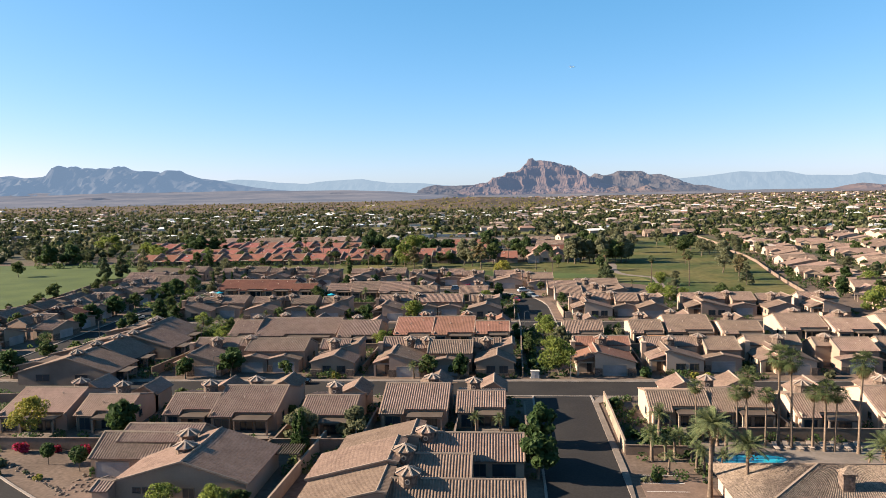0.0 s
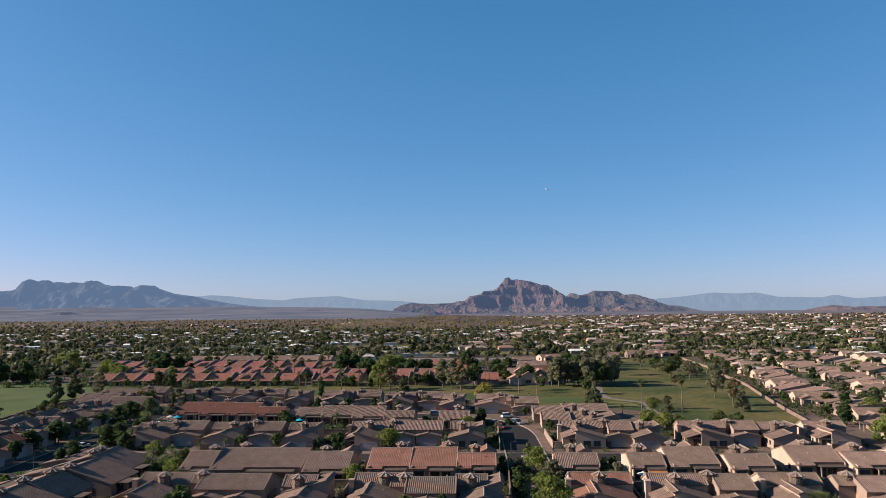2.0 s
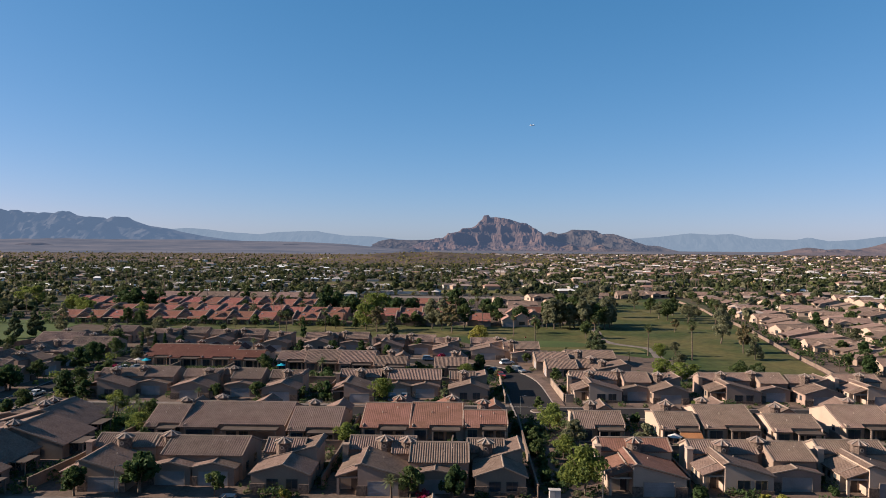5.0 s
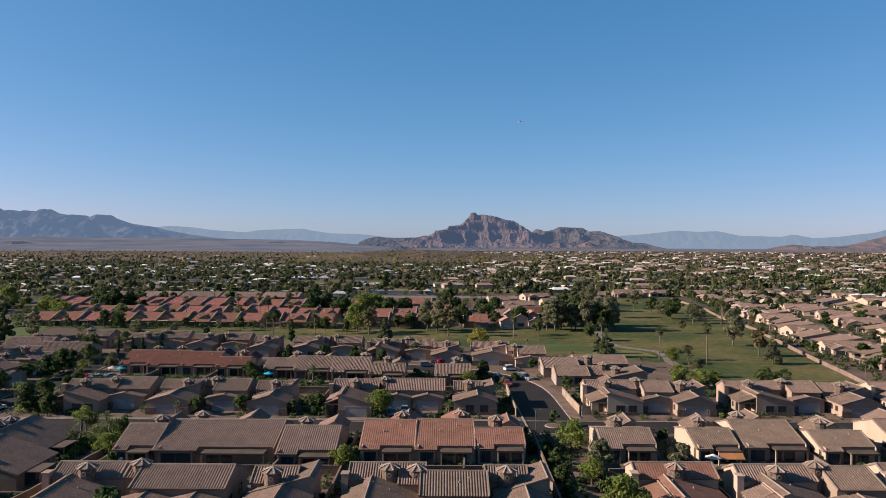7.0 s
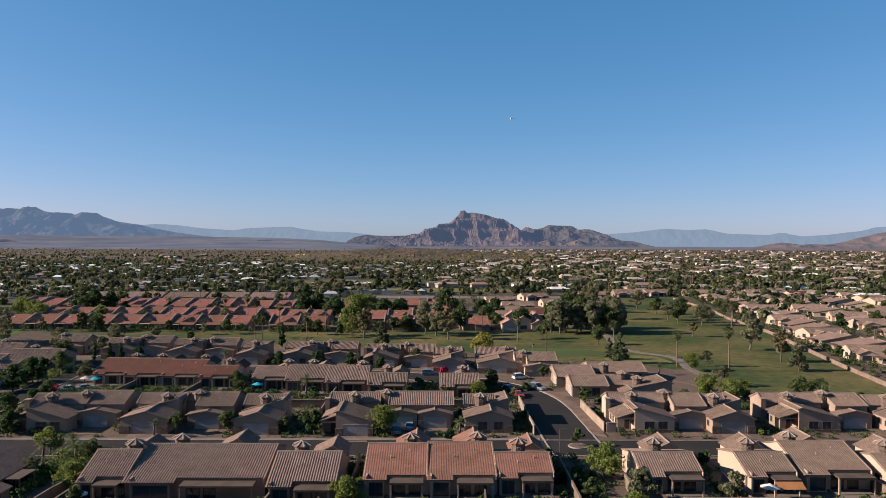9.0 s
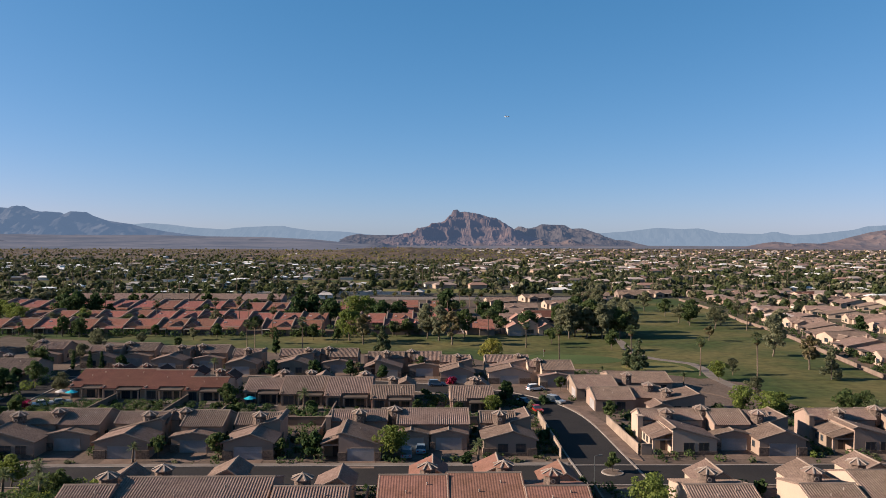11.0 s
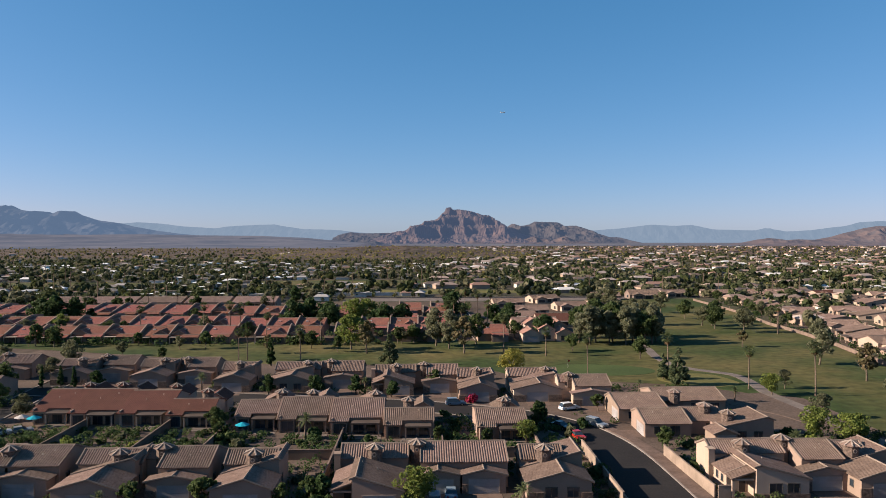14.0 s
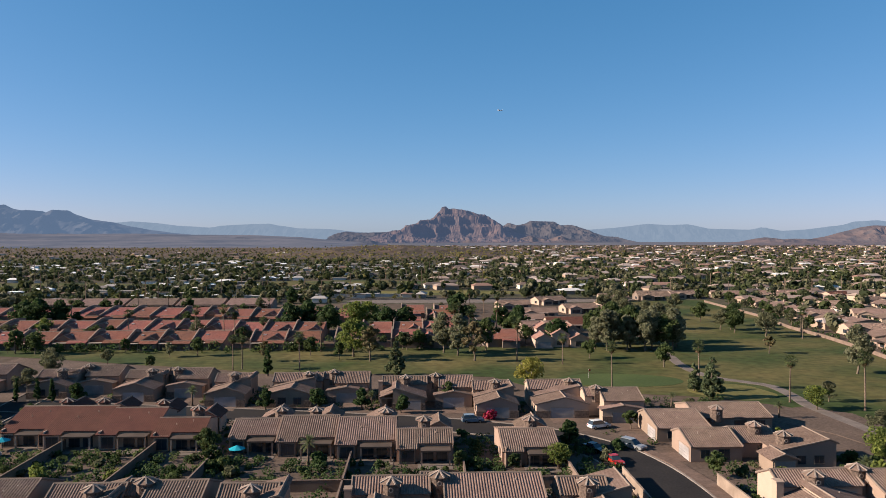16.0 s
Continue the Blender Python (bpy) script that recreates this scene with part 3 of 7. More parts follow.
def gable_y(parent, x0, x1, xr, y0, y1, zl, zr, ze, tile, wall, over=0.4, z0=0.0, side="both", end_over=0.25):
    """A block with its ridge along y at xr; zl and ze are its west and east eave heights."""
    prof = [(x0, z0), (x1, z0), (x1, ze - 0.1), (xr, zr - 0.16), (x0, zl - 0.1)]
    prof = [p for i, p in enumerate(prof) if i == 0 or (Vector(p) - Vector(prof[i - 1])).length > 0.02]
    part("wall", prism_y(prof, y0, y1), wall, parent)
    a, b = y0 - end_over, y1 + end_over
    if xr - x0 > 0.2:
        s = (zr - zl) / (xr - x0)
        part("roof_slope", tiled((x0 - over, b, zl - over * s), (x0 - over, a, zl - over * s), (xr, a, zr), (xr, b, zr), rise=relief(tile)), tile, parent)
    if x1 - xr > 0.2:
        s = (zr - ze) / (x1 - xr)
        part("roof_slope", tiled((x1 + over, a, ze - over * s), (x1 + over, b, ze - over * s), (xr, b, zr), (xr, a, zr), rise=relief(tile)), tile, parent)
    part("ridge_cap", prism_y([(xr - 0.17, zr - 0.02), (xr + 0.17, zr - 0.02), (xr + 0.1, zr + 0.13), (xr, zr + 0.17), (xr - 0.1, zr + 0.13)], a, b), RIDGE, parent, "pale ridge tiles")
    front = []
    if xr - x0 > 0.2:
        front.append(bar((x0 - over, a + 0.08, zl - over * (zr - zl) / (xr - x0) + 0.05), (xr, a + 0.08, zr + 0.05), 0.18, 0.2))
    if x1 - xr > 0.2:
        front.append(bar((x1 + over, a + 0.08, ze - over * (zr - ze) / (x1 - xr) + 0.05), (xr, a + 0.08, zr + 0.05), 0.18, 0.2))
    part("verge_tiles", join(*front), RIDGE, parent, "pale verge tiles")


def roof_vents(parent, spots):
    for x, y, z in spots:
        part("roof_vent", join(ring(x, y, 0.09, z - 0.6, 0.09, z + 0.1, 8), ring(x, y, 0.14, z + 0.1, 0.04, z + 0.2, 8)), TRIM, parent, "small pale roof vent")


COLOURS = {"brown": TILE, "red": TILE_RED, "clay": TILE_CLAY, "rose": TILE_ROSE, "terracotta": TILE_TOWN}
WALLS = {"tan": STUCCO, "pale": STUCCO_PALE, "grey": STUCCO_GREY}


def tell(tile, wall, what):
    return f"{ {'tan': 'tan', 'pale': 'pale cream', 'grey': 'grey-beige'}[wall]} stucco {what} with {tile} barrel tile roof"


def house_gable(x0, x1, y0, cx, cy, tile="brown", wall="tan", front="garage", group="garage row houses", turn=0.0):
    """A house whose front gable faces the street, a lean-to roof rising behind it and an entry tower."""
    w = x1 - x0
    ob = thing("house", x0, y0, tell(tile, wall, "gabled house"), "house", group, turn)
    t, s = COLOURS[tile], WALLS[wall]
    cx, cy = cx - x0, cy - y0
    ridge = w * 0.56
    gable_y(ob, 0, w, ridge, 0, 6.5, 3.1, 4.55, 3.1, t, s)
    gable_y(ob, 0.2, w, w - 0.25, 6.75, 14.6, 3.3, 5.6, 5.45, t, s)
    gable_x(ob, min(cx - 3.0, 0.0), cx + 3.2, cy + 0.6, cy + 3.4, cy + 6.6, 4.4, 5.75, 4.4, t, s)
    cupola(ob, cx, cy, tile=t)
    if front == "garage":
        garage(ob, w * 0.5 - 2.45, w * 0.5 + 2.45, 0.0)
        for g in (box(-0.15, w * 0.5 - 2.75, -0.22, 0, 0, 1.6), box(w * 0.5 + 2.75, w + 0.15, -0.22, 0, 0, 1.6)):
            part("pier", g, STONE, ob, "stone veneer pier")
        apron = box(w * 0.5 - 2.8, w * 0.5 + 2.8, -4.3, -0.1, 0.0, 0.06)
        part("driveway", apron, PAVER, ob, "tan paved driveway")
    else:
        window(ob, w * 0.28, w * 0.28 + 1.7, 0.75, 2.2, 0.0)
        window(ob, w * 0.62, w * 0.62 + 1.7, 0.75, 2.2, 0.0)
        for g in (box(-0.15, w * 0.24, -0.22, 0, 0, 1.5), box(w * 0.84, w + 0.15, -0.22, 0, 0, 1.5), box(w * 0.26, w * 0.83, -0.1, 0, 0, 0.55)):
            part("pier", g, STONE, ob, "stone veneer base")
    window(ob, 8.5, 9.6, 1.2, 2.4, w, out=1, axis="x")
    window(ob, 2.0, 2.9, 1.2, 2.2, 0.0, out=-1, axis="x", mullions=0)
    window(ob, 4.2, 5.1, 1.2, 2.2, 0.0, out=-1, axis="x", mullions=0)
    roof_vents(ob, [(w * 0.3, 9.5, 4.4), (w * 0.55, 12.0, 5.1)])
    return ob


def house_slope(x0, x1, y0, cx, cy, tile="brown", wall="tan", front="garage", group="garage row houses", turn=0.0):
    """A house with a wide roof falling east over the garage, a porch roof falling west, and an entry tower behind."""
    w = x1 - x0
    ob = thing("house", x0, y0, tell(tile, wall, "house"), "house", group, turn)
    t, s = COLOURS[tile], WALLS[wall]
    cx, cy = cx - x0, cy - y0
    xr = w * 0.36
    gable_y(ob, xr - 0.6, w, xr, 0, 9.5, 4.85, 5.05, 3.0, t, s)
    # porch to the west, open in front on posts
    gable_y(ob, 0.3, xr - 0.62, xr - 0.9, 3.0, 9.5, 3.05, 4.1, 4.05, t, s)
    part("porch_roof", tiled((-0.1, 3.0, 2.95), (-0.1, 0.2, 2.95), (xr - 0.65, 0.2, 4.1), (xr - 0.65, 3.0, 4.1)), t, ob)
    part("porch_post", join(box(0.1, 0.5, 0.4, 0.8, 0, 2.75), box(0.1, xr - 0.7, 0.4, 0.8, 2.6, 2.85)), s, ob)
    part("front_door", box(xr - 2.0, xr - 1.0, 2.9, 3.0, 0, 2.1), DARK_DOOR, ob, "dark front door in the porch shade")
    gable_x(ob, 0.4, w + 0.6, cy + 0.3, cy + 3.3, cy + 7.0, 4.5, 5.8, 4.2, t, s)
    part("chimney", join(box(-0.5, 0.5, cy - 0.6, cy + 0.8, 0, 5.1), box(-0.6, 0.6, cy - 0.7, cy + 0.9, 5.1, 5.3)), WALLS["pale"] if wall == "pale" else s, ob, "stucco chimney")
    cupola(ob, cx, cy, tile=t)
    g0 = w * 0.45
    if front == "garage":
        garage(ob, g0, g0 + 4.7, 0.0)
        for g in (box(xr - 0.75, g0 - 0.2, -0.2, 0, 0, 1.6), box(g0 + 4.95, w + 0.12, -0.2, 0, 0, 1.6)):
            part("pier", g, STONE, ob, "stone veneer pier")
        part("driveway", box(g0 - 0.3, g0 + 5.0, -4.3, -0.1, 0.0, 0.06), PAVER, ob, "tan paved driveway")
    else:
        window(ob, g0 + 0.4, g0 + 2.3, 0.8, 2.2, 0.0)
        window(ob, g0 + 3.2, g0 + 5.0, 0.8, 2.2, 0.0)
        part("pier", box(xr - 0.7, w + 0.12, -0.14, 0, 0, 0.65), STONE, ob, "stone veneer base")
    for k in range(3):
        window(ob, 4.2 + 1.9 * k, 4.9 + 1.9 * k, 1.3, 2.3, 0.3, out=-1, axis="x", mullions=0)
    window(ob, 5, 6.2, 1.2, 2.3, w, out=1, axis="x")
    roof_vents(ob, [(w * 0.62, 6.0, 4.3), (w * 0.4, 7.2, 4.95)])
    return ob


def house_tall(x0, x1, y0, cx, cy, tile="brown", wall="tan", group="garage row houses", doors=1, turn=0.0):
    """A house with a high roof falling south over a low garage gable (two for a pair), and an entry tower at its west end."""
    w = x1 - x0
    ob = thing("house", x0, y0, tell(tile, wall, "house"), "house", group, turn)
    t, s = COLOURS[tile], WALLS[wall]
    cx, cy = cx - x0, cy - y0
    gable_x(ob, max(cx + 0.6, 0), w, 1.9, 7.0, 13.5, 4.35, 6.0, 3.6, t, s)
    gable_x(ob, min(0, cx - 2.6), max(cx + 0.55, 0), 6.0, 8.6, 13.0, 4.6, 5.7, 3.6, t, s)
    cupola(ob, cx, cy, tile=t)
    step = (w - 0.6) / doors
    for k in range(doors):
        a = 0.3 + k * step
        b = a + step - 0.3
        gable_y(ob, a, b, (a + b) / 2, -0.9, 1.85, 2.95, 3.75, 2.95, t, s)
        m = (a + b) / 2
        garage(ob, m - 2.35, m + 2.35, -0.9)
        part("pier", box(a - 0.05, m - 2.6, -1.1, -0.9, 0, 1.5), STONE, ob, "stone veneer pier")
        part("driveway", box(m - 2.7, m + 2.7, -6.8, -1.1, 0.0, 0.06), PAVER, ob, "tan paved driveway")
    window(ob, 4.0, 5.2, 1.2, 2.4, w, out=1, axis="x")
    window(ob, 9.0, 10.2, 1.2, 2.4, w, out=1, axis="x")
    roof_vents(ob, [(w * 0.6, 4.4, 5.2), (w * 0.75, 5.4, 5.5)])
    return ob


def patio_house(x0, x1, ye, yr, cx=None, tile="brown", wall="tan", awning="brown", group="patio row houses", turn=0.0, back=True, parapet=True):
    """A row house whose long tiled slope falls south to a shaded patio; its entry tower stands behind the ridge."""
    w = x1 - x0
    ob = thing("house", x0, ye, tell(tile, wall, "row house"), "house", group, turn)
    t, s = COLOURS[tile], WALLS[wall]
    d = yr - ye
    zr = 5.6 if d > 6.6 else 4.95
    fall = (zr - 3.05) / d
    z9 = 3.05 + 0.9 * fall
    gable_x(ob, 0, w, 0.9, d, d + 6.5, z9, zr, 3.6, t, s, over=0.3, verge=False)
    part("roof_slope", tiled((-0.1, -0.75, z9 - 1.65 * fall), (w * 0.37, -0.75, z9 - 1.65 * fall), (w * 0.37, 0.58, z9 - 0.32 * fall), (-0.1, 0.58, z9 - 0.32 * fall), rise=relief(t)), t, ob)
    # window bay, lower roof edge, patio
    bay = w * 0.28
    part("bay", join(box(w * 0.05, w * 0.05 + bay, -0.35, 0.9, 0, 2.95), box(w * 0.05 - 0.06, w * 0.05 + 0.16, -0.5, 0.9, 0, 3.35)), s, ob)
    window(ob, w * 0.05 + 0.5, w * 0.05 + bay - 0.3, 0.35, 2.25, -0.35)
    p0, p1 = w * 0.42, w * 0.94
    window(ob, p0 + 0.3, p0 + 2.2, 0.1, 2.2, 0.9, name="patio_door")
    window(ob, p0 + 2.9, min(p0 + 4.6, p1), 0.1, 2.2, 0.9, name="patio_door")
    cloth = SHADE_ORANGE if awning == "rust" else SHADE_CLOTH
    cover = part("patio_cover", join(box(p0, p1, -1.9, 0.85, 2.62, 2.78), box(p0, p1, -2.0, -1.9, 2.5, 2.8)), cloth if awning != "rust" else SHADE_CLOTH, ob, "flat brown patio cover")
    if awning == "rust":
        part("awning", prism_x([(-3.4, 1.75), (-1.9, 2.55), (-1.9, 2.6), (-3.4, 1.8)], p0, p1), cloth, ob, "rust-coloured cloth awning")
    part("post", box(p0 + 0.05, p0 + 0.3, -1.85, -1.6, 0, 2.62), s, cover)
    part("post", box(p1 - 0.3, p1 - 0.05, -1.85, -1.6, 0, 2.62), s, cover)
    part("patio", box(p0 - 0.5, p1 + 0.3, -3.4, 0.9, 0, 0.07), CONCRETE, ob, "concrete patio floor")
    if back:
        b0 = min(w * 0.45, w - 5.4)
        gable_y(ob, b0, b0 + 5.4, b0 + 3.4, d + 5.5, d + 12.0, 3.3, 4.9, 3.6, t, s)
        garage(ob, b0 + 0.4, b0 + 5.0, d + 12.1)
    if cx is not None:
        cupola(ob, cx - x0, d + 2.0, top=6.75, tile=t)
    if parapet:
        for xa in (-0.02, w - 0.16):
            part("parapet", prism_x([(0.2, 2.6), (d - 0.1, zr - 0.4), (d - 0.1, zr + 0.02), (0.2, 3.05 + 0.2 * fall + 0.02)], xa, xa + 0.12), s, ob, "stepped stucco party wall edge")
    window(ob, 4.0, 5.0, 1.2, 2.3, w, out=1, axis="x", mullions=0)
    window(ob, 3.0, 4.0, 1.2, 2.3, 0.0, out=-1, axis="x", mullions=0)
    roof_vents(ob, [(w * 0.4, d * 0.55, 3.25 + d * 0.55 * fall), (w * 0.7, d * 0.75, 3.25 + d * 0.75 * fall)])
    return ob


# garage rows, west to east
house_slope(-72.5, -62.0, 152.0, -66.6, 162.0)
house_tall(-60.0, -45.3, 156.5, -59.4, 163.9, doors=2)
house_gable(-42.3, -33.2, 152.6, -39.0, 160.4, front="window")
house_slope(-28.8, -17.6, 151.9, -22.2, 162.4)
house_tall(-18.4, -8.0, 154.2, -11.7 - 6.5, 162.0)
house_gable(-7.0, 0.9, 152.7, -5.1, 161.5, front="window")
house_slope(14.0, 26.0, 153.4, 20.1, 163.4, tile="clay", wall="pale")
house_slope(29.2, 40.2, 155.0, 34.6, 162.5, wall="pale", front="window")
house_tall(40.6, 49.0, 157.6, 41.4, 164.8)
house_slope(51.4, 62.4, 154.3, 57.9, 163.5, wall="pale")
house_tall(67.5, 76.5, 156.5, 68.0, 164.5)
house_gable(79.0, 88.0, 154.0, 82.0, 162.0, wall="pale")
house_slope(91.0, 102.0, 154.5, 97.0, 163.5, wall="pale")
house_slope(-104.0, -92.5, 220.0, -98.9, 227.2, front="window")
house_tall(-93.4, -84.0, 225.6, -92.9, 230.0)
house_gable(-81.5, -72.0, 219.5, -74.8, 227.7)
house_tall(-69.6, -60.6, 224.2, -69.0, 230.6)
house_gable(-58.6, -49.8, 219.0, -53.9, 226.9)
house_slope(-41.2, -30.6, 218.0, -35.3, 229.2)
house_tall(-29.0, -14.2, 225.6, -28.6, 231.6, doors=2)
house_gable(-12.0, -2.4, 220.7, -8.4, 227.9, front="window")
house_slope(19.2, 31.0, 221.2, 24.4, 229.8, wall="pale", front="window")
house_tall(31.6, 39.6, 225.0, 32.2, 232.4)
house_gable(38.6, 47.2, 220.4, 41.7, 228.3, wall="tan")
house_slope(53.0, 65.5, 221.6, 58.4, 229.9, front="window")
house_tall(66.5, 74.5, 225.5, 67.0, 231.8)
house_gable(75.5, 84.5, 219.8, 79.0, 227.8)
house_slope(88.0, 99.0, 221.0, 94.0, 230.0, wall="pale")

# patio rows
for x0, x1, ye, yr, cx in ((-86.0, -74.5, 115.4, 123.0, -77.0), (-73.0, -64.0, 116.4, 121.0, -68.0), (-58.0, -49.8, 117.4, 122.0, -52.5), (-49.7, -38.6, 116.2, 124.8, -45.2), (-34.4, -25.4, 115.0, 121.2, -30.0), (-21.6, -10.4, 118.4, 126.7, -13.8), (-9.0, -0.9, 119.6, 124.3, -6.3)):
    patio_house(x0, x1, ye, yr, cx, wall="tan", tile="rose" if x1 < -60 else "brown")
for x0, x1, ye, yr, cx in ((22.6, 32.4, 120.8, 125.0, None), (32.4, 42.3, 120.6, 126.5, 33.5), (44.8, 54.2, 118.2, 123.2, 48.0), (57.5, 68.0, 118.6, 126.0, 62.0), (70.0, 80.0, 119.0, 125.0, 75.0)):
    patio_house(x0, x1, ye, yr, cx, wall="pale")
for x0, x1, ye, yr, cx in ((-72.0, -65.0, 182.4, 189.2, -66.9), (-65.0, -44.0, 182.1, 192.5, -60.4), (-43.2, -33.0, 180.4, 188.4, -39.7)):
    patio_house(x0, x1, ye, yr, cx)
for x0, x1, ye, yr, cx in ((-29.2, -19.4, 183.6, 193.1, -22.3), (-19.4, -8.7, 183.6, 194.0, -11.0), (-8.7, 0.3, 184.6, 190.2, -4.5)):
    patio_house(x0, x1, ye, yr, cx, tile="clay" if ye < 200 else "red", wall="pale")
for x0, x1, ye, yr, cx, aw in ((14.0, 23.8, 185.2, 190.6, 18.0, "brown"), (30.6, 38.6, 185.2, 190.8, 33.6, "rust"), (39.7, 51.0, 186.2, 194.8, 42.5, "brown"), (52.5, 62.4, 184.2, 189.6, 55.8, "brown"), (68.2, 79.4, 188.4, 196.0, 74.2, "brown"), (80.0, 90.0, 186.0, 192.6, 84.0, "brown"), (93.0, 103.0, 187.0, 195.0, 97.0, "brown")):
    patio_house(x0, x1, ye, yr, cx, wall="pale", awning=aw)
for x0, x1, ye, yr, cx in ((-110.0, -101.5, 269.6, 278.6, -102.6), (-101.5, -91.2, 267.8, 278.4, -95.2), (-91.2, -81.0, 267.4, 276.6, -82.6), (-80.6, -71.2, 265.8, 270.8, -74.0)):
    patio_house(x0, x1, ye, yr, cx, tile="red", wall="pale", parapet=False)
for x0, x1, ye, yr, cx in ((-66.0, -57.0, 263.4, 269.4, -57.8), (-57.0, -46.2, 261.4, 268.8, -51.0), (-46.2, -35.4, 259.2, 267.4, -37.5), (-35.2, -25.2, 256.4, 260.8, -30.3), (-16.9, -6.9, 253.8, 260.2, -10.8)):
    patio_house(x0, x1, ye, yr, cx, wall="tan")

# the row that backs on to the golf course, and the group at the bend of the street
house_tall(-146.0, -136.5, 319.0, -145.5, 325.5)
house_gable(-126.5, -117.0, 311.0, -120.1, 315.6, front="window")
house_tall(-117.0, -107.0, 316.0, -115.9, 321.4)
house_gable(-104.0, -94.5, 306.5, -97.4, 314.2)
house_tall(-93.0, -83.5, 311.5, -84.6 - 7.0, 316.0)
house_gable(-80.5, -71.5, 300.5, -75.7, 308.5)
house_gable(-66.5, -56.0, 299.5, -57.7, 308.4, front="window")
house_tall(-53.0, -43.0, 304.5, -51.8, 310.7)
house_slope(-40.0, -29.6, 295.4, -34.0, 303.0)
house_tall(-27.5, -18.0, 298.6, -26.8, 305.2)
house_gable(-18.4, -9.4, 287.4, -13.4, 297.0)
house_gable(-5.4, 6.0, 287.0, 4.0, 297.5, wall="pale")
house_tall(7.6, 17.6, 283.0, 8.3, 289.6, tile="rose", wall="pale")


def bend_house(x0, x1, ye, yr, cups, wing):
    """A broad low house: a wide slope over a garage that opens west, a long wing behind, stone towers at the ridge."""
    ob = thing("house", x0, ye, tell("brown", "tan", "broad low house"), "house", "houses at the bend")
    w, d = x1 - x0, yr - ye
    gable_x(ob, 0, w, 0.4, d, d + 3.6, 2.9, 4.55, 3.2, TILE, STUCCO)
    a, b, c, e = wing[0] - x0, wing[1] - x0, wing[2] - ye, wing[3] - ye
    gable_x(ob, a, b, c, (c + e) / 2, e, 2.9, 4.5, 2.9, TILE, STUCCO)
    for cx, cy in cups:
        cupola(ob, cx - x0, cy - ye, z0=2.6, top=5.8, tile=TILE)
    frame_door = part("garage_door", join(box(-0.09, 0, 1.0, 1.15, 0, 2.4), box(-0.09, 0, 5.85, 6.0, 0, 2.4), box(-0.09, 0, 1.0, 6.0, 2.25, 2.4)), TRIM, ob, "painted sectional garage door")
    part("panel", join(*(box(-0.06, 0, 1.15, 5.85, k * 0.56 + 0.015, (k + 1) * 0.56 - 0.015) for k in range(4))), GARAGE, frame_door)
    window(ob, w * 0.2, w * 0.36, 0.8, 2.1, 0.4), window(ob, w * 0.55, w * 0.75, 0.4, 2.2, 0.4)
    window(ob, a + (b - a) * 0.5, a + (b - a) * 0.66, 0.8, 2.1, c), window(ob, a + (b - a) * 0.78, a + (b - a) * 0.9, 0.8, 2.1, c)
    part("driveway", box(-5.5, -0.2, 0.8, 6.2, 0, 0.06), PAVER, ob, "tan paved driveway")
    roof_vents(ob, [(w * 0.3, d * 0.7, 4.2), (w * 0.5, d * 0.5, 3.8)])
    return ob


bend_house(14.6, 25.2, 267.0, 275.6, ((28.6, 273.2),), (25.4, 41.0, 275.0, 287.5))
bend_house(16.4, 25.6, 254.6, 260.8, ((30.2, 260.2),), (25.8, 33.4, 257.4, 266.0))
corner = thing("house", 27.2, 247.6, "tan stucco house with broad brown west roof slope", "house", "houses at the bend")
gable_y(corner, 3.0, 13.0, 11.8, 3.4, 12.0, 3.1, 4.9, 4.4, TILE, STUCCO)
gable_y(corner, 0.2, 4.4, 2.3, 0.0, 5.0, 2.7, 3.5, 2.7, TILE, STUCCO)
garage(corner, 0.6, 4.0, 0.0)
cupola(corner, 5.2, 6.4, top=5.7, tile=TILE)
window(corner, 6.0, 7.6, 0.8, 2.1, 3.4), window(corner, 9.2, 10.8, 0.8, 2.1, 3.4)

# houses along the western street, turned towards it
def west_house(x0, x1, xr, y0, y1, cups, group="western street houses"):
    """A wide house with its ridge across the street's line, entry towers on the ridge and a low front wing."""
    ob = thing("house", x0, y0, tell("brown", "grey", "wide house"), "house", group)
    w, d = x1 - x0, y1 - y0
    gable_y(ob, 0, w, xr - x0, 0, d, 2.75, 5.75, 2.75, TILE, STUCCO_GREY)
    gable_y(ob, -4.5, 5.5, 1.0, d * 0.42, d * 0.95, 2.8, 3.9, 3.4, TILE, STUCCO_GREY)
    for cx, cy in cups:
        cupola(ob, cx - x0, cy - y0, tile=TILE)
    window(ob, w * 0.62, w * 0.75, 0.9, 2.2, 0.0), window(ob, w * 0.2, w * 0.34, 0.9, 2.2, 0.0)
    window(ob, d * 0.2, d * 0.45, 0.2, 2.2, w, out=1, axis="x", name="patio_door"), window(ob, d * 0.6, d * 0.8, 0.8, 2.2, w, out=1, axis="x")
    c = part("patio_cover", box(w + 0.3, w + 2.8, d * 0.15, d * 0.55, 2.4, 2.55), SHADE_CLOTH, ob, "flat brown patio cover")
    part("post", box(w + 2.5, w + 2.7, d * 0.17, d * 0.17 + 0.2, 0, 2.4), STUCCO_GREY, c)
    part("post", box(w + 2.5, w + 2.7, d * 0.5, d * 0.5 + 0.2, 0, 2.4), STUCCO_GREY, c)
    roof_vents(ob, [(w * 0.7, d * 0.4, 4.4), (w * 0.78, d * 0.7, 4.0)])
    return ob


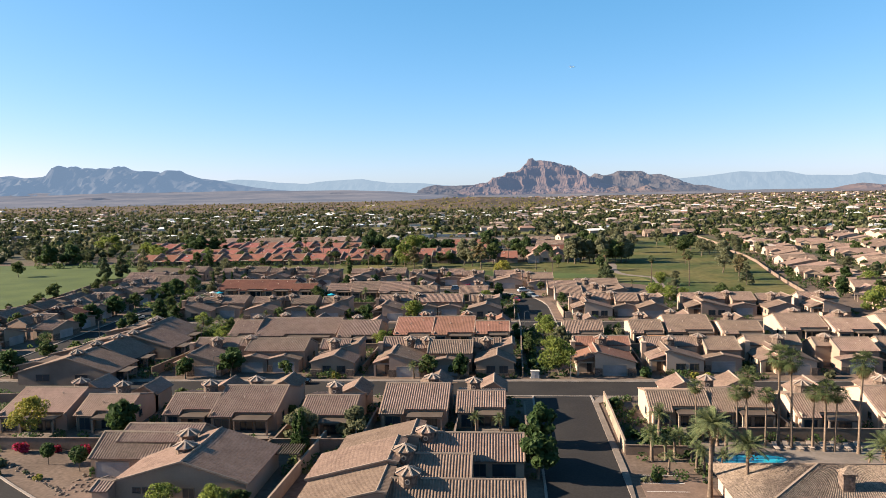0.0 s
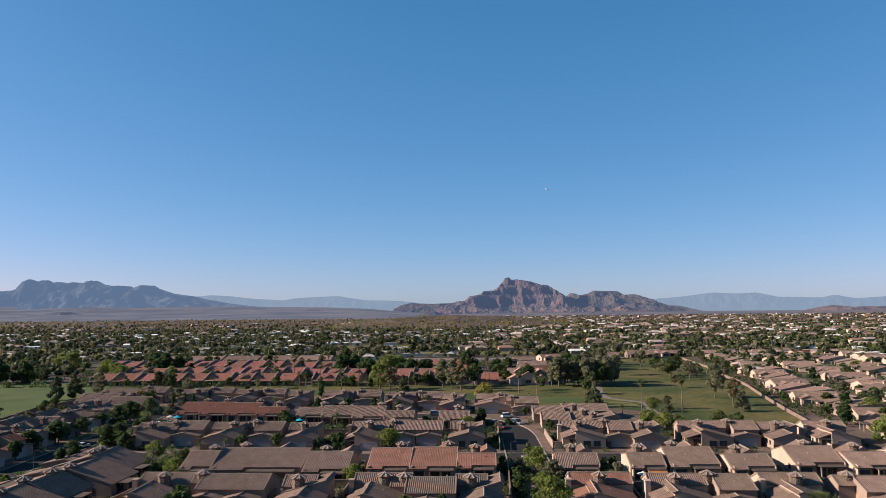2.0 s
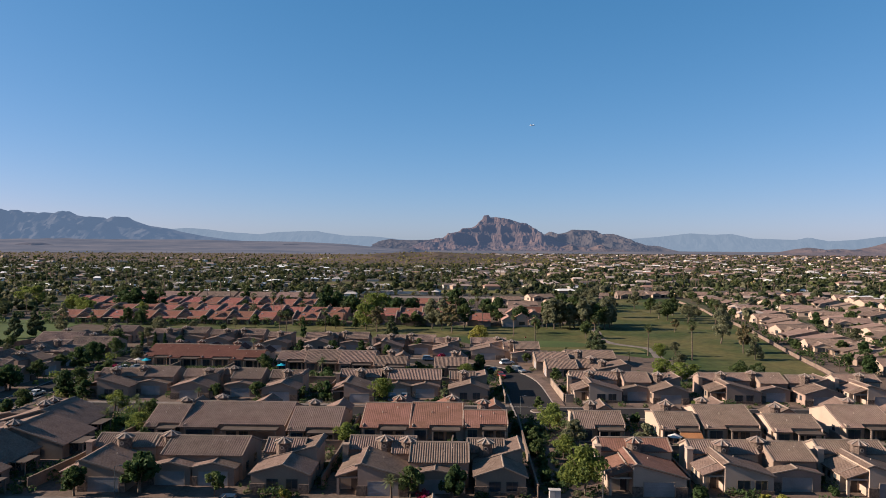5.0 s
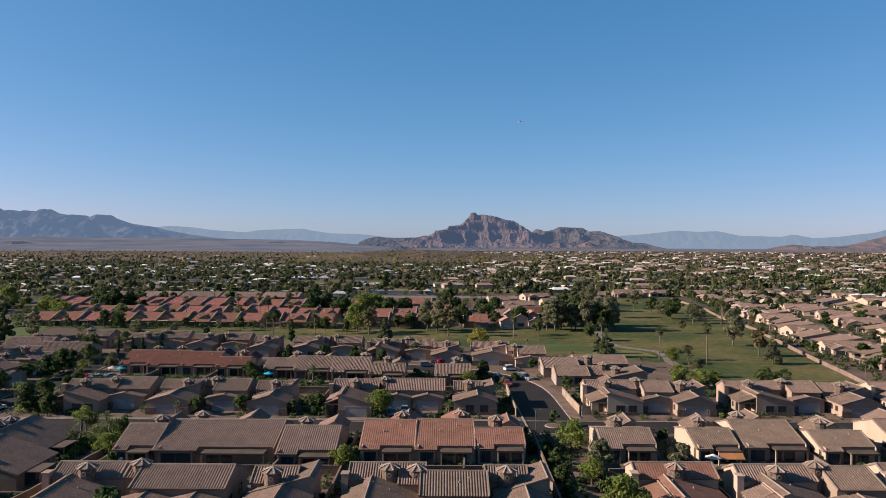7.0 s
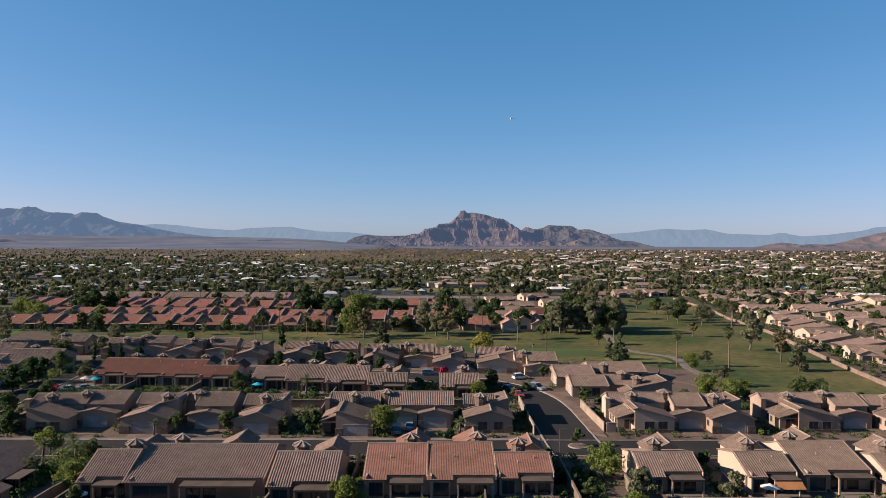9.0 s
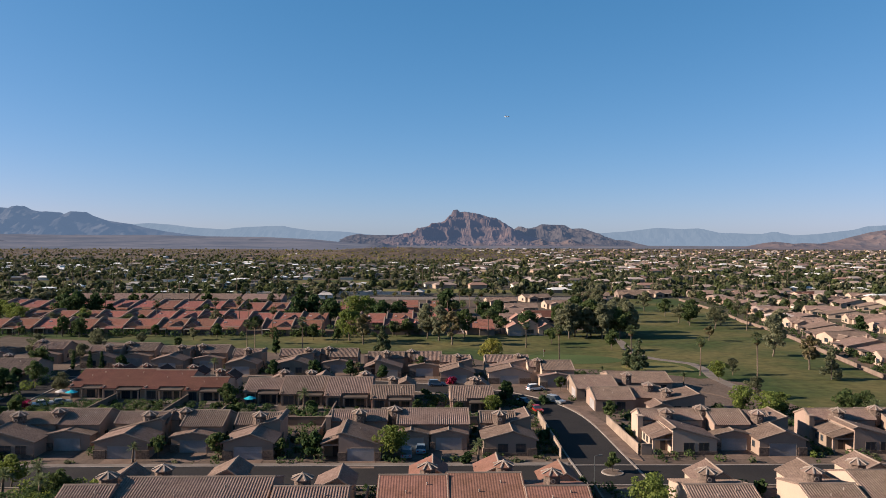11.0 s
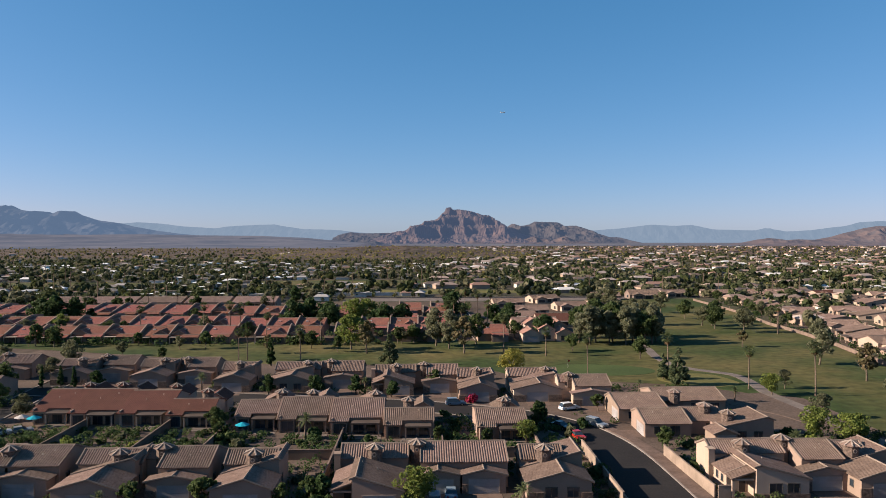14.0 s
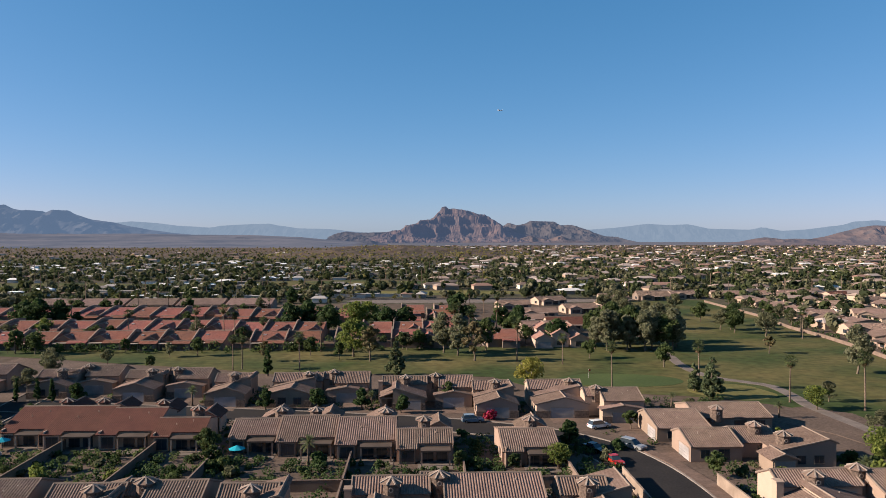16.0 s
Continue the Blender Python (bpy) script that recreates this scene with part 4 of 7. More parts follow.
west_house(-103.2, -84.4, -92.6, 182.2, 194.4, ((-94.4, 189.7), (-94.3, 186.2)))
west_house(-100.5, -81.0, -90.2, 168.6, 180.4, ((-90.9, 170.2),))
west_house(-102.0, -84.4, -91.2, 156.6, 167.4, ((-92.0, 165.2), (-93.0, 157.6)))
west_house(-103.0, -82.6, -92.0, 144.6, 155.6, ((-92.0, 148.4),))
for x, y, turn, kind, tl in ((-139, 178, 82, "s", "brown"), (-131, 190, 82, "g", "brown"), (-134, 203, 82, "t", "red"), (-136, 218, 84, "s", "brown"), (-137, 233, 84, "g", "brown"), (-138, 247, 84, "t", "brown"), (-140, 261, 84, "s", "brown"), (-142, 275, 86, "g", "brown"), (-137, 165, 80, "t", "brown"), (-135, 150, 78, "g", "brown"), (-133, 135, 75, "s", "brown")):
    f = {"g": house_gable, "s": house_slope, "t": house_tall}[kind]
    f(x + 6.5, x + 16.5, y, x + 10.5, y + 8.0, turn=turn, tile=tl, group="western street houses")
patio_house(-146, -130, 288, 295, -140, group="western street houses")
patio_house(-164, -148, 300, 307, -156, group="western street houses")

# the two nearest houses
big = thing("house", -50.6, 88.4, "tan stucco house with broad brown gable roof and two entry towers", "house", "garage row houses")
gable_y(big, 0, 17.2, 8.9, 0, 13.2, 3.1, 5.7, 3.1, TILE, STUCCO)
gable_x(big, -8.2, 2.5, 8.4, 12.6, 17.5, 3.1, 5.2, 3.2, TILE, STUCCO)
gable_x(big, -5.4, 6.0, 10.9, 14.6, 17.8, 4.6, 5.8, 4.2, TILE, STUCCO)
cupola(big, 5.6, 9.7, tile=TILE), cupola(big, 7.2, 5.0, top=6.6, tile=TILE)
garage(big, -7.4, -2.6, 8.4)
part("driveway", box(-9.5, 0.2, -6, 8.3, 0, 0.06), PAVER, big, "tan paved driveway")
gable_x(big, -2.2, 0.0, -1.6, 0.2, 2.0, 2.6, 3.1, 2.7, TILE, STUCCO)
window(big, 2.4, 3.3, 1.6, 2.2, 0.0), window(big, 3.7, 4.5, 1.6, 2.2, 0.0), window(big, 9.0, 10.4, 1.0, 2.2, 0.0), window(big, 12.4, 13.8, 1.0, 2.2, 0.0)
near = thing("house", -26.2, 84.0, "tan stucco house with broad pale west roof slopes and entry towers", "house", "garage row houses")
gable_y(near, 0.2, 11.6, 10.6, 6.2, 15.2, 3.0, 5.6, 5.4, TILE, STUCCO)
gable_y(near, 2.2, 13.4, 12.4, 15.4, 22.0, 3.2, 5.7, 5.5, TILE, STUCCO)
gable_y(near, 0.6, 11.4, 10.6, -2.0, 6.0, 2.6, 5.0, 4.9, TILE, STUCCO)
gable_x(near, 13.6, 27.8, 13.6, 16.8, 21.5, 3.2, 5.6, 3.4, TILE, STUCCO)
gable_x(near, 11.8, 21.0, 5.8, 9.4, 13.4, 3.4, 5.3, 4.0, TILE, STUCCO)
gable_x(near, 11.6, 27.6, -1.0, 2.2, 5.6, 3.2, 4.9, 3.6, TILE, STUCCO)
cupola(near, 14.4, 16.4, tile=TILE), cupola(near, 12.4, 8.9, tile=TILE), cupola(near, 13.8, 1.8, top=6.5, tile=TILE)
window(near, 23.6, 26.6, 0.7, 2.3, 13.6), window(near, 21.0, 22.6, 0.7, 2.3, 13.6)
pergola = thing("pergola", -34.5, 99.5, "dark brown timber pergola with open slats in a back yard", "pergola")
for px, py in ((0, 0), (4.4, 0), (0, 3.2), (4.4, 3.2)):
    part("post", box(px, px + 0.15, py, py + 0.15, 0, 2.6), SHADE_CLOTH, pergola)
for k in range(14):
    part("slat", box(-0.3 + 0.37 * k, -0.16 + 0.37 * k, -0.3, 3.7, 2.75, 2.9), SHADE_CLOTH, pergola)
part("beam", join(box(-0.2, 4.8, 0, 0.15, 2.6, 2.75), box(-0.2, 4.8, 3.2, 3.35, 2.6, 2.75)), SHADE_CLOTH, pergola)

# club house by the pool
club = thing("club_house", 25.5, 81.0, "club house with hipped tan tile roof and brick chimney", "house")
part("wall", box(1.0, 29.0, 1.0, 15.2, 0, 3.0), STUCCO_PALE, club)
CLUB = ((0, 0, 2.9), (30, 0, 2.9), (30, 16.2, 2.9), (0, 16.2, 2.9), (10.6, 8.6, 6.0), (20, 8.6, 6.0))
for a, b, c, d in ((0, 1, 5, 4), (2, 3, 4, 5), (3, 0, 4, 4), (1, 2, 5, 5)):
    top = [CLUB[c], CLUB[d]] if c != d else [tuple(v + k for v, k in zip(CLUB[c], (0, 0.01, 0))), CLUB[c]]
    part("roof_slope", tiled(CLUB[a], CLUB[b], top[0], top[1], pitch=0.36, rise=0.06), TILE_TAN, club)
part("hip_tiles", join(*(bar(CLUB[a], CLUB[b], 0.26, 0.26) for a, b in ((0, 4), (3, 4), (1, 5), (2, 5), (4, 5)))), RIDGE, club, "pale hip tiles")
chimney = part("chimney", join(box(11.6, 12.9, 4.2, 5.5, 3.5, 6.3), box(11.45, 13.05, 4.05, 5.65, 6.3, 6.5)), STONE, club, "brick chimney with a pyramid cap")
part("chimney_cap", ring(12.25, 4.85, 1.1, 6.5, 0.05, 7.1, 4, math.pi / 4), TILE_TAN, chimney)

# ---- red townhouses, houses east of the fairway ----
rng = random.Random(11)


def town_house(x0, x1, ye, yr, tile="terracotta", wall="grey", cover=True, group="red-roofed townhouses"):
    """A terrace unit: one slope falling south, a raised sloping party wall on its west edge, a patio cover in front."""
    w, d = x1 - x0, yr - ye
    ob = thing("townhouse", x0, ye, tell(tile, wall, "terrace house"), "house", group)
    t, s = COLOURS[tile], WALLS[wall]
    gable_x(ob, 0, w, 0.6, d * 0.72, d * 1.1, 3.1, 5.4, 4.4, t, s, verge=False)
    part("party_wall", prism_x([(-0.3, 0), (d * 1.1, 0), (d * 1.1, 5.6), (d * 0.8, 6.3), (d * 0.66, 6.3), (-0.3, 3.7)], -0.2, 0.25), WALLS["tan"] if wall == "grey" else s, ob, "raised sloping party wall")
    gable_x(ob, w * 0.45, w, -1.6, 0.3, 0.55, 2.7, 3.3, 3.2, t, s, verge=False)
    if cover:
        window(ob, w * 0.12, w * 0.4, 0.3, 2.2, 0.6)
        window(ob, w * 0.55, w * 0.85, 0.5, 2.1, -1.6)
        c = part("patio_cover", box(w * 0.05, w * 0.44, -2.4, 0.5, 2.5, 2.62), TRIM, ob, "pale flat patio cover")
        part("post", box(w * 0.06, w * 0.06 + 0.15, -2.3, -2.15, 0, 2.5), TRIM, c)
        part("post", box(w * 0.42, w * 0.42 + 0.15, -2.3, -2.15, 0, 2.5), TRIM, c)
    if rng.random() < 0.6:
        side = rng.choice((0.08, 0.5))
        gable_y(ob, w * side, w * (side + 0.42), w * (side + 0.21), d * 0.05, d * 0.55, 3.6, 4.9, 3.6, t, s)
    part("skylight", box(w * 0.3, w * 0.3 + 1.0, d * 0.42, d * 0.42 + 0.9, 4.2, 4.75), WHITE, ob, "white domed skylight")
    return ob


for k in range(6):
    town_house(-206 + 12.1 * k, -194.2 + 12.1 * k, 388.5 + rng.uniform(-1.2, 1.2), 400 + rng.uniform(-1, 2))
for k in range(3):
    town_house(-131.7 + 11.2 * k, -120.8 + 11.2 * k, 387 + rng.uniform(-1, 1), 399 + rng.uniform(-1, 2))
for k in range(2):
    town_house(-89 + 12 * k, -77.2 + 12 * k, 386, 398)
for k in range(9):
    town_house(-205 + 11.4 * k, -193.8 + 11.4 * k, 418 + rng.uniform(-3, 3), 437 + rng.uniform(-3, 4), cover=False)
for k in range(3):
    town_house(-101 + 11.4 * k, -89.8 + 11.4 * k, 410 + rng.uniform(-3, 3), 428, cover=False)
for k in range(11):
    town_house(-245 + 11.6 * k, -233.6 + 11.6 * k, 470 + rng.uniform(-4, 4), 492 + rng.uniform(-4, 6), cover=False)
for k in range(5):
    town_house(-118 + 12.2 * k, -106 + 12.2 * k, 462 + rng.uniform(-4, 4), 482, cover=False)
for x, y in ((-60, 389), (-40, 388.5), (-30, 388.5), (-5.6, 388), (-40, 412), (-28.5, 414), (-23, 436), (-26, 460), (-40, 452), (-52, 412), (-22, 480), (-38, 484)):
    town_house(x, x + 11.2, y, y + 14, cover=False)
for k in range(5):
    patio_house(-236 + 26 * k, -212 + 26 * k, 522, 534, None, wall="tan", back=False, tile="rose", group="long low buildings")


def plain_house(x, y, w, d, tile="rose", wall="pale", turn=0.0, group="houses beyond the fairway", zr=4.6):
    """A low house with a long roof and a cross wing."""
    ob = thing("house", x, y, tell(tile, wall, "low house"), "house", group, turn)
    t, s = COLOURS[tile], WALLS[wall]
    gable_x(ob, 0, w, 0.4, d * 0.5, d, 2.8, zr, 2.8, t, s, verge=False)
    gable_y(ob, w * 0.08, w * 0.42, w * 0.25, -2.6, d * 0.35, 2.7, 3.8, 2.7, t, s)
    window(ob, w * 0.14, w * 0.36, 0.7, 2.1, -2.6)
    if x > 190:
        return ob
    window(ob, w * 0.5, w * 0.68, 0.3, 2.2, 0.4)
    window(ob, w * 0.76, w * 0.9, 0.8, 2.1, 0.4)
    window(ob, d * 0.3, d * 0.5, 0.8, 2.1, 0.0, out=-1, axis="x")
    c = part("patio_cover", box(w * 0.46, w * 0.72, -2.2, 0.3, 2.5, 2.64), TRIM, ob, "pale patio cover")
    part("post", box(w * 0.46, w * 0.46 + 0.18, -2.1, -1.92, 0, 2.5), TRIM, c)
    return ob


def slope_house(x, y, w, d, tile="rose", wall="pale", turn=0.0, group="houses beyond the fairway"):
    """A low house with a broad roof slope falling west, a short east slope and a flat-roofed wing."""
    ob = thing("house", x, y, tell(tile, wall, "low house"), "house", group, turn)
    t, s = COLOURS[tile], WALLS[wall]
    gable_y(ob, 0, w, w * 0.72, 0, d, 2.3, 4.5, 2.9, t, s)
    gable_y(ob, w * 0.3, w * 0.95, w * 0.62, d + 0.3, d + 4.5, 2.7, 3.9, 2.9, t, s)
    c = part("patio_cover", box(-2.6, -0.05, d * 0.2, d * 0.75, 2.25, 2.4), SHADE_CLOTH, ob, "brown patio cover")
    part("post", box(-2.5, -2.3, d * 0.22, d * 0.22 + 0.2, 0, 2.25), TRIM, c)
    part("post", box(-2.5, -2.3, d * 0.7, d * 0.7 + 0.2, 0, 2.25), TRIM, c)
    window(ob, d * 0.3, d * 0.55, 0.4, 2.1, 0.0, out=-1, axis="x")
    window(ob, w * 0.2, w * 0.34, 0.8, 2.0, 0.0)
    window(ob, w * 0.6, w * 0.78, 0.8, 2.0, 0.0)
    part("chimney", join(box(w * 0.66, w * 0.66 + 0.9, d * 0.6, d * 0.6 + 0.9, 3.5, 5.4), box(w * 0.66 - 0.1, w * 0.66 + 1.0, d * 0.6 - 0.1, d * 0.6 + 1.0, 5.4, 5.55)), s, ob, "stucco chimney")
    return ob


for k, (x, y) in enumerate(((113, 246), (116, 264), (119, 282), (121, 299), (117, 312), (121, 327), (124, 343), (127, 360), (130, 376), (134, 393), (138, 411), (142, 429), (145, 447), (148, 466), (150, 486), (152, 507), (154, 530))):
    if k % 3 == 1:
        plain_house(x + 3 + k % 2, y, 16, 11.5, tile="rose" if k % 2 else "brown", turn=-10 + 4 * (k % 4), wall="pale")
    else:
        slope_house(x + 2.5 + 2.5 * (k % 2), y, 15 + 2 * (k % 3), 10.5 + k % 3, tile="rose" if k % 4 else "brown", turn=-14 + 5 * (k % 4), wall="tan")
for k in range(15):
    (plain_house if k % 2 else slope_house)(149 + 3.0 * k + rng.uniform(-3, 3), 252 + 20 * k + rng.uniform(-3, 3), rng.uniform(14, 19), rng.uniform(10.5, 13), tile=("rose", "brown", "rose", "rose")[k % 4], turn=rng.uniform(-25, 20))
for k in range(14):
    slope_house(184 + 3.4 * k + rng.uniform(-3, 3), 262 + 21 * k + rng.uniform(-3, 3), rng.uniform(13, 18), 11, tile=("rose", "brown", "brown")[k % 3], turn=rng.uniform(-35, 30))
for k in range(13):
    plain_house(215 + 4 * k + rng.uniform(-3, 3), 290 + 23 * k + rng.uniform(-3, 3), 17, 11, tile=("rose", "brown", "rose")[k % 3], turn=rng.uniform(-15, 15))
for x, y in ((107, 205), (112, 225), (118, 188), (112, 160), (122, 240), (128, 215), (132, 175)):
    plain_house(x, y, 16, 11, tile="rose")
villa = thing("house", 11.0, 385.0, "pale cream two-storey house with stepped pink tile roofs", "house", "houses beyond the fairway")
TILE_PINK = material("pink_roof_tile", (0.33, 0.185, 0.145), rough=0.85, vary=0.16, grain=2.0, blotch=0.3, second=(0.27, 0.15, 0.118))
for x0, x1, y0, y1, ze, zr in ((0.0, 6.2, 0.0, 11.0, 3.4, 5.0), (6.4, 12.6, 3.0, 15.0, 4.6, 6.4), (3.0, 9.0, 15.2, 24.0, 5.2, 7.2), (12.8, 19.4, 1.5, 13.0, 3.2, 4.8), (13.0, 19.0, 13.2, 24.0, 4.8, 6.6)):
    gable_y(villa, x0, x1, (x0 + x1) / 2, y0, y1, ze, zr, ze, TILE_PINK, STUCCO_PALE)
garage(villa, 0.8, 5.4, 0.0), window(villa, 8.2, 10.8, 0.9, 2.3, 3.0), window(villa, 14.6, 17.4, 0.6, 2.2, 1.5)
plain_house(11, 414, 19, 14, tile="rose", wall="pale", zr=5.6)
plain_house(24, 432, 20, 13, tile="red", wall="pale", zr=5.4)
plain_house(9, 452, 18, 12, tile="rose")
plain_house(106, 572, 20, 13, tile="brown", wall="grey", zr=5.6)
for x, y, tl in ((80, 566, "brown"), (132, 585, "rose"), (158, 588, "rose"), (182, 572, "brown"), (20, 480, "rose"), (46, 500, "rose"), (70, 520, "rose"), (14, 520, "brown"), (40, 545, "rose"), (205, 590, "rose"), (230, 575, "red"), (60, 470, "brown")):
    plain_house(x, y, 18, 11, tile=tl, turn=rng.uniform(-20, 20))

for k in range(9):
    slope_house(-166 + 0.3 * k, 140 + 17 * k, 14, 11.5, tile="red" if k == 3 else "brown", wall="grey", turn=rng.uniform(-6, 6), group="western street houses")
# ---- far town: nearer roofs are told apart, the rest is massed ----
def in_view(x, y, margin=60):
    return -0.80 * y - margin < x < 0.74 * y + margin


def far_houses(name, cells, spread_w, spread_h, wall_mat, roof_mat, label, flat=0.0, seed=3, deep=(8, 12), turns=(0, 0, 0.3, -0.3, 1.2, 0.1)):
    r = random.Random(seed)
    wv, wf, rv, rf = [], [], [], []
    for x, y in cells:
        w, d, h = r.uniform(*spread_w), r.uniform(*deep), r.uniform(*spread_h)
        a = r.choice(turns) + r.uniform(-0.04, 0.04)
        ca, sa = math.cos(a), math.sin(a)
        top = 0.25 if r.random() < flat else h * 0.5

        def at(px, py, pz):
            return (x + px * ca - py * sa, y + px * sa + py * ca, pz)

        o = len(wv)
        wv += [at(sx * w / 2, sy * d / 2, z) for z in (0, h) for sx, sy in ((-1, -1), (1, -1), (1, 1), (-1, 1))]
        wf += [(o, o + 1, o + 5, o + 4), (o + 1, o + 2, o + 6, o + 5), (o + 2, o + 3, o + 7, o + 6), (o + 3, o, o + 4, o + 7)]
        o = len(rv)
        g = 0.7
        rv += [at(-w / 2 - g, -d / 2 - g, h - 0.1), at(w / 2 + g, -d / 2 - g, h - 0.1), at(w / 2 + g, d / 2 + g, h - 0.1), at(-w / 2 - g, d / 2 + g, h - 0.1), at(-w * 0.32, 0, h + top), at(w * 0.32, 0, h + top)]
        rf += [(o, o + 1, o + 5, o + 4), (o + 2, o + 3, o + 4, o + 5), (o + 1, o + 2, o + 5), (o + 3, o, o + 4)]
    wall = tagged(new(name + "_walls", mesh_of(name + "_walls", wv, wf, wall_mat)), "distant " + label + " walls among trees", "houses", kind="stuff")
    roof = tagged(new(name + "_roofs", mesh_of(name + "_roofs", rv, rf, roof_mat)), "distant " + label + " roofs among trees", "houses", kind="stuff")
    return wall, roof


FAR_WALL = palette("far_house_walls", [(0.40, 0.31, 0.235), (0.26, 0.19, 0.14), (0.56, 0.50, 0.43), (0.33, 0.24, 0.18)])
FAR_ROOF = palette("far_house_roofs", [(0.25, 0.18, 0.145), (0.30, 0.225, 0.185), (0.15, 0.11, 0.09), (0.36, 0.29, 0.25), (0.12, 0.095, 0.082), (0.24, 0.145, 0.112), (0.58, 0.55, 0.51)])
HOME_WALL = palette("mobile_home_walls", [(0.52, 0.48, 0.43), (0.32, 0.27, 0.23), (0.70, 0.68, 0.64), (0.22, 0.17, 0.14)])
HOME_ROOF = palette("mobile_home_roofs", [(0.66, 0.64, 0.61), (0.36, 0.33, 0.305), (0.76, 0.75, 0.73), (0.20, 0.175, 0.155), (0.24, 0.155, 0.12), (0.14, 0.12, 0.105), (0.30, 0.27, 0.24)])


def scatter(y0, y1, step, seed, keep):
    r = random.Random(seed)
    out = []
    y = y0
    while y < y1:
        s = step * (1 + 0.25 * (y - y0) / (y1 - y0))
        x = -0.82 * y - 80
        while x < 0.76 * y + 80:
            px, py = x + r.uniform(-0.45, 0.45) * s, y + r.uniform(-0.45, 0.45) * s
            if keep(px, py, r):
                out.append((px, py))
            x += s
        y += s
    return out


def open_ground(x, y):
    """Fairways and bare strips that stay clear of houses and trees."""
    if y < 590 and -75 < x < 110 and y > 556:
        return True
    if ((x + 95) / 80) ** 2 + ((y - 745) / 46) ** 2 < 1 or ((x + 20) / 74) ** 2 + ((y - 640) / 25) ** 2 < 1 or ((x + 330) / 126) ** 2 + ((y - 720) / 33) ** 2 < 1:
        return True
    return False


def built_up(x, y):
    """Ground already taken by streets and houses nearer by."""
    if y < 400 and -330 < x < 110:
        return True
    if 60 < x < 118 + max(0, y - 266) * 0.155 and y < 580:
        return True
    if y < 560 and -250 < x < 95 and y < 556:
        return True
    if y < 300 + (x - 60) * 1.4 and x > 60 and y < 560 and x < 290:
        return True
    return False


east = scatter(395, 1500, 27, 21, lambda x, y, r: x > -60 + 0.06 * y and not built_up(x, y) and not open_ground(x, y) and r.random() < 0.64 and in_view(x, y))
west = scatter(400, 1150, 17, 22, lambda x, y, r: x <= -60 + 0.06 * y and not built_up(x, y) and not open_ground(x, y) and r.random() < 0.55 and in_view(x, y) and y > 555 + 0.02 * abs(x))
outer = scatter(1500, 3000, 62, 23, lambda x, y, r: x > -0.05 * y and r.random() < 0.62 and in_view(x, y))
westout = scatter(1150, 1900, 52, 24, lambda x, y, r: x < 60 and r.random() < 0.22 and in_view(x, y))
far_houses("far_houses", east, (11, 18), (2.6, 3.4), FAR_WALL, FAR_ROOF, "tan stucco house")
far_houses("mobile_homes", west, (7, 14), (2.2, 2.9), HOME_WALL, HOME_ROOF, "white and grey mobile home", flat=0.75, seed=4, deep=(4, 6.5), turns=(0.05, 0.05, 0.05, 0.12, 1.5))
far_houses("outer_houses", outer + westout, (10, 18), (2.6, 3.6), FAR_WALL, FAR_ROOF, "pale outer suburb house", seed=5)

# ---- trees ----
def leaf_quads(clumps, count, size, seed, droop=0.0):
    """Small leaf faces spread through and over a set of clumps (centre, radii)."""
    r = np.random.RandomState(seed)
    c = np.array([p for p, _ in clumps], float)
    rad = np.array([q for _, q in clumps], float)
    weight = rad.prod(1) ** (2 / 3)
    pick = r.choice(len(clumps), count, p=weight / weight.sum())
    d = r.normal(size=(count, 3))
    d /= np.linalg.norm(d, axis=1)[:, None]
    centre = c[pick] + d * rad[pick] * (r.uniform(0.45, 1.0, count) ** 0.45)[:, None]
    nrm = d + r.normal(scale=0.6, size=(count, 3))
    nrm /= np.linalg.norm(nrm, axis=1)[:, None]
    side = np.cross(nrm, r.normal(size=(count, 3)))
    side /= np.linalg.norm(side, axis=1)[:, None] + 1e-9
    up = np.cross(nrm, side)
    s = size * r.uniform(0.55, 1.35, count)[:, None]
    a, b = side * s, up * s * 0.75
    return np.stack([centre - a * 0.6 - b, centre + a - b * 0.5, centre + a * 0.5 + b, centre - a + b * 0.4], 1).reshape(-1, 3)


def trunk_geo(height, r0, limbs, seed, lean=0.04):
    """A tapered, slightly bent trunk with limbs that fork from its upper part."""
    r = random.Random(seed)
    geos, n = [], 7
    bend = [(0, 0)]
    for k in range(4):
        bend.append((bend[-1][0] + r.uniform(-lean, lean) * height, bend[-1][1] + r.uniform(-lean, lean) * height))

    def tube(points, ra, rb):
        v, f = [], []
        for i, p in enumerate(points):
            rad = ra + (rb - ra) * i / (len(points) - 1)
            v += [(p[0] + rad * math.cos(2 * math.pi * j / n), p[1] + rad * math.sin(2 * math.pi * j / n), p[2]) for j in range(n)]
        for i in range(len(points) - 1):
            f += [(i * n + j, i * n + (j + 1) % n, (i + 1) * n + (j + 1) % n, (i + 1) * n + j) for j in range(n)]
        return v, f

    pts = [(x, y, height * k / 4 - 0.15 * (k == 0)) for k, (x, y) in enumerate(bend)]
    geos.append(tube(pts, r0, r0 * 0.45))
    for k in range(limbs):
        s = pts[r.choice((2, 3, 4))]
        a, reach = 2 * math.pi * (k + r.random() * 0.6) / limbs, height * r.uniform(0.45, 0.8)
        geos.append(tube([s, (s[0] + math.cos(a) * reach * 0.5, s[1] + math.sin(a) * reach * 0.5, s[2] + reach * 0.35), (s[0] + math.cos(a) * reach * 0.85, s[1] + math.sin(a) * reach * 0.85, s[2] + reach * 0.85)], r0 * 0.42, r0 * 0.12))
    return join(*geos)


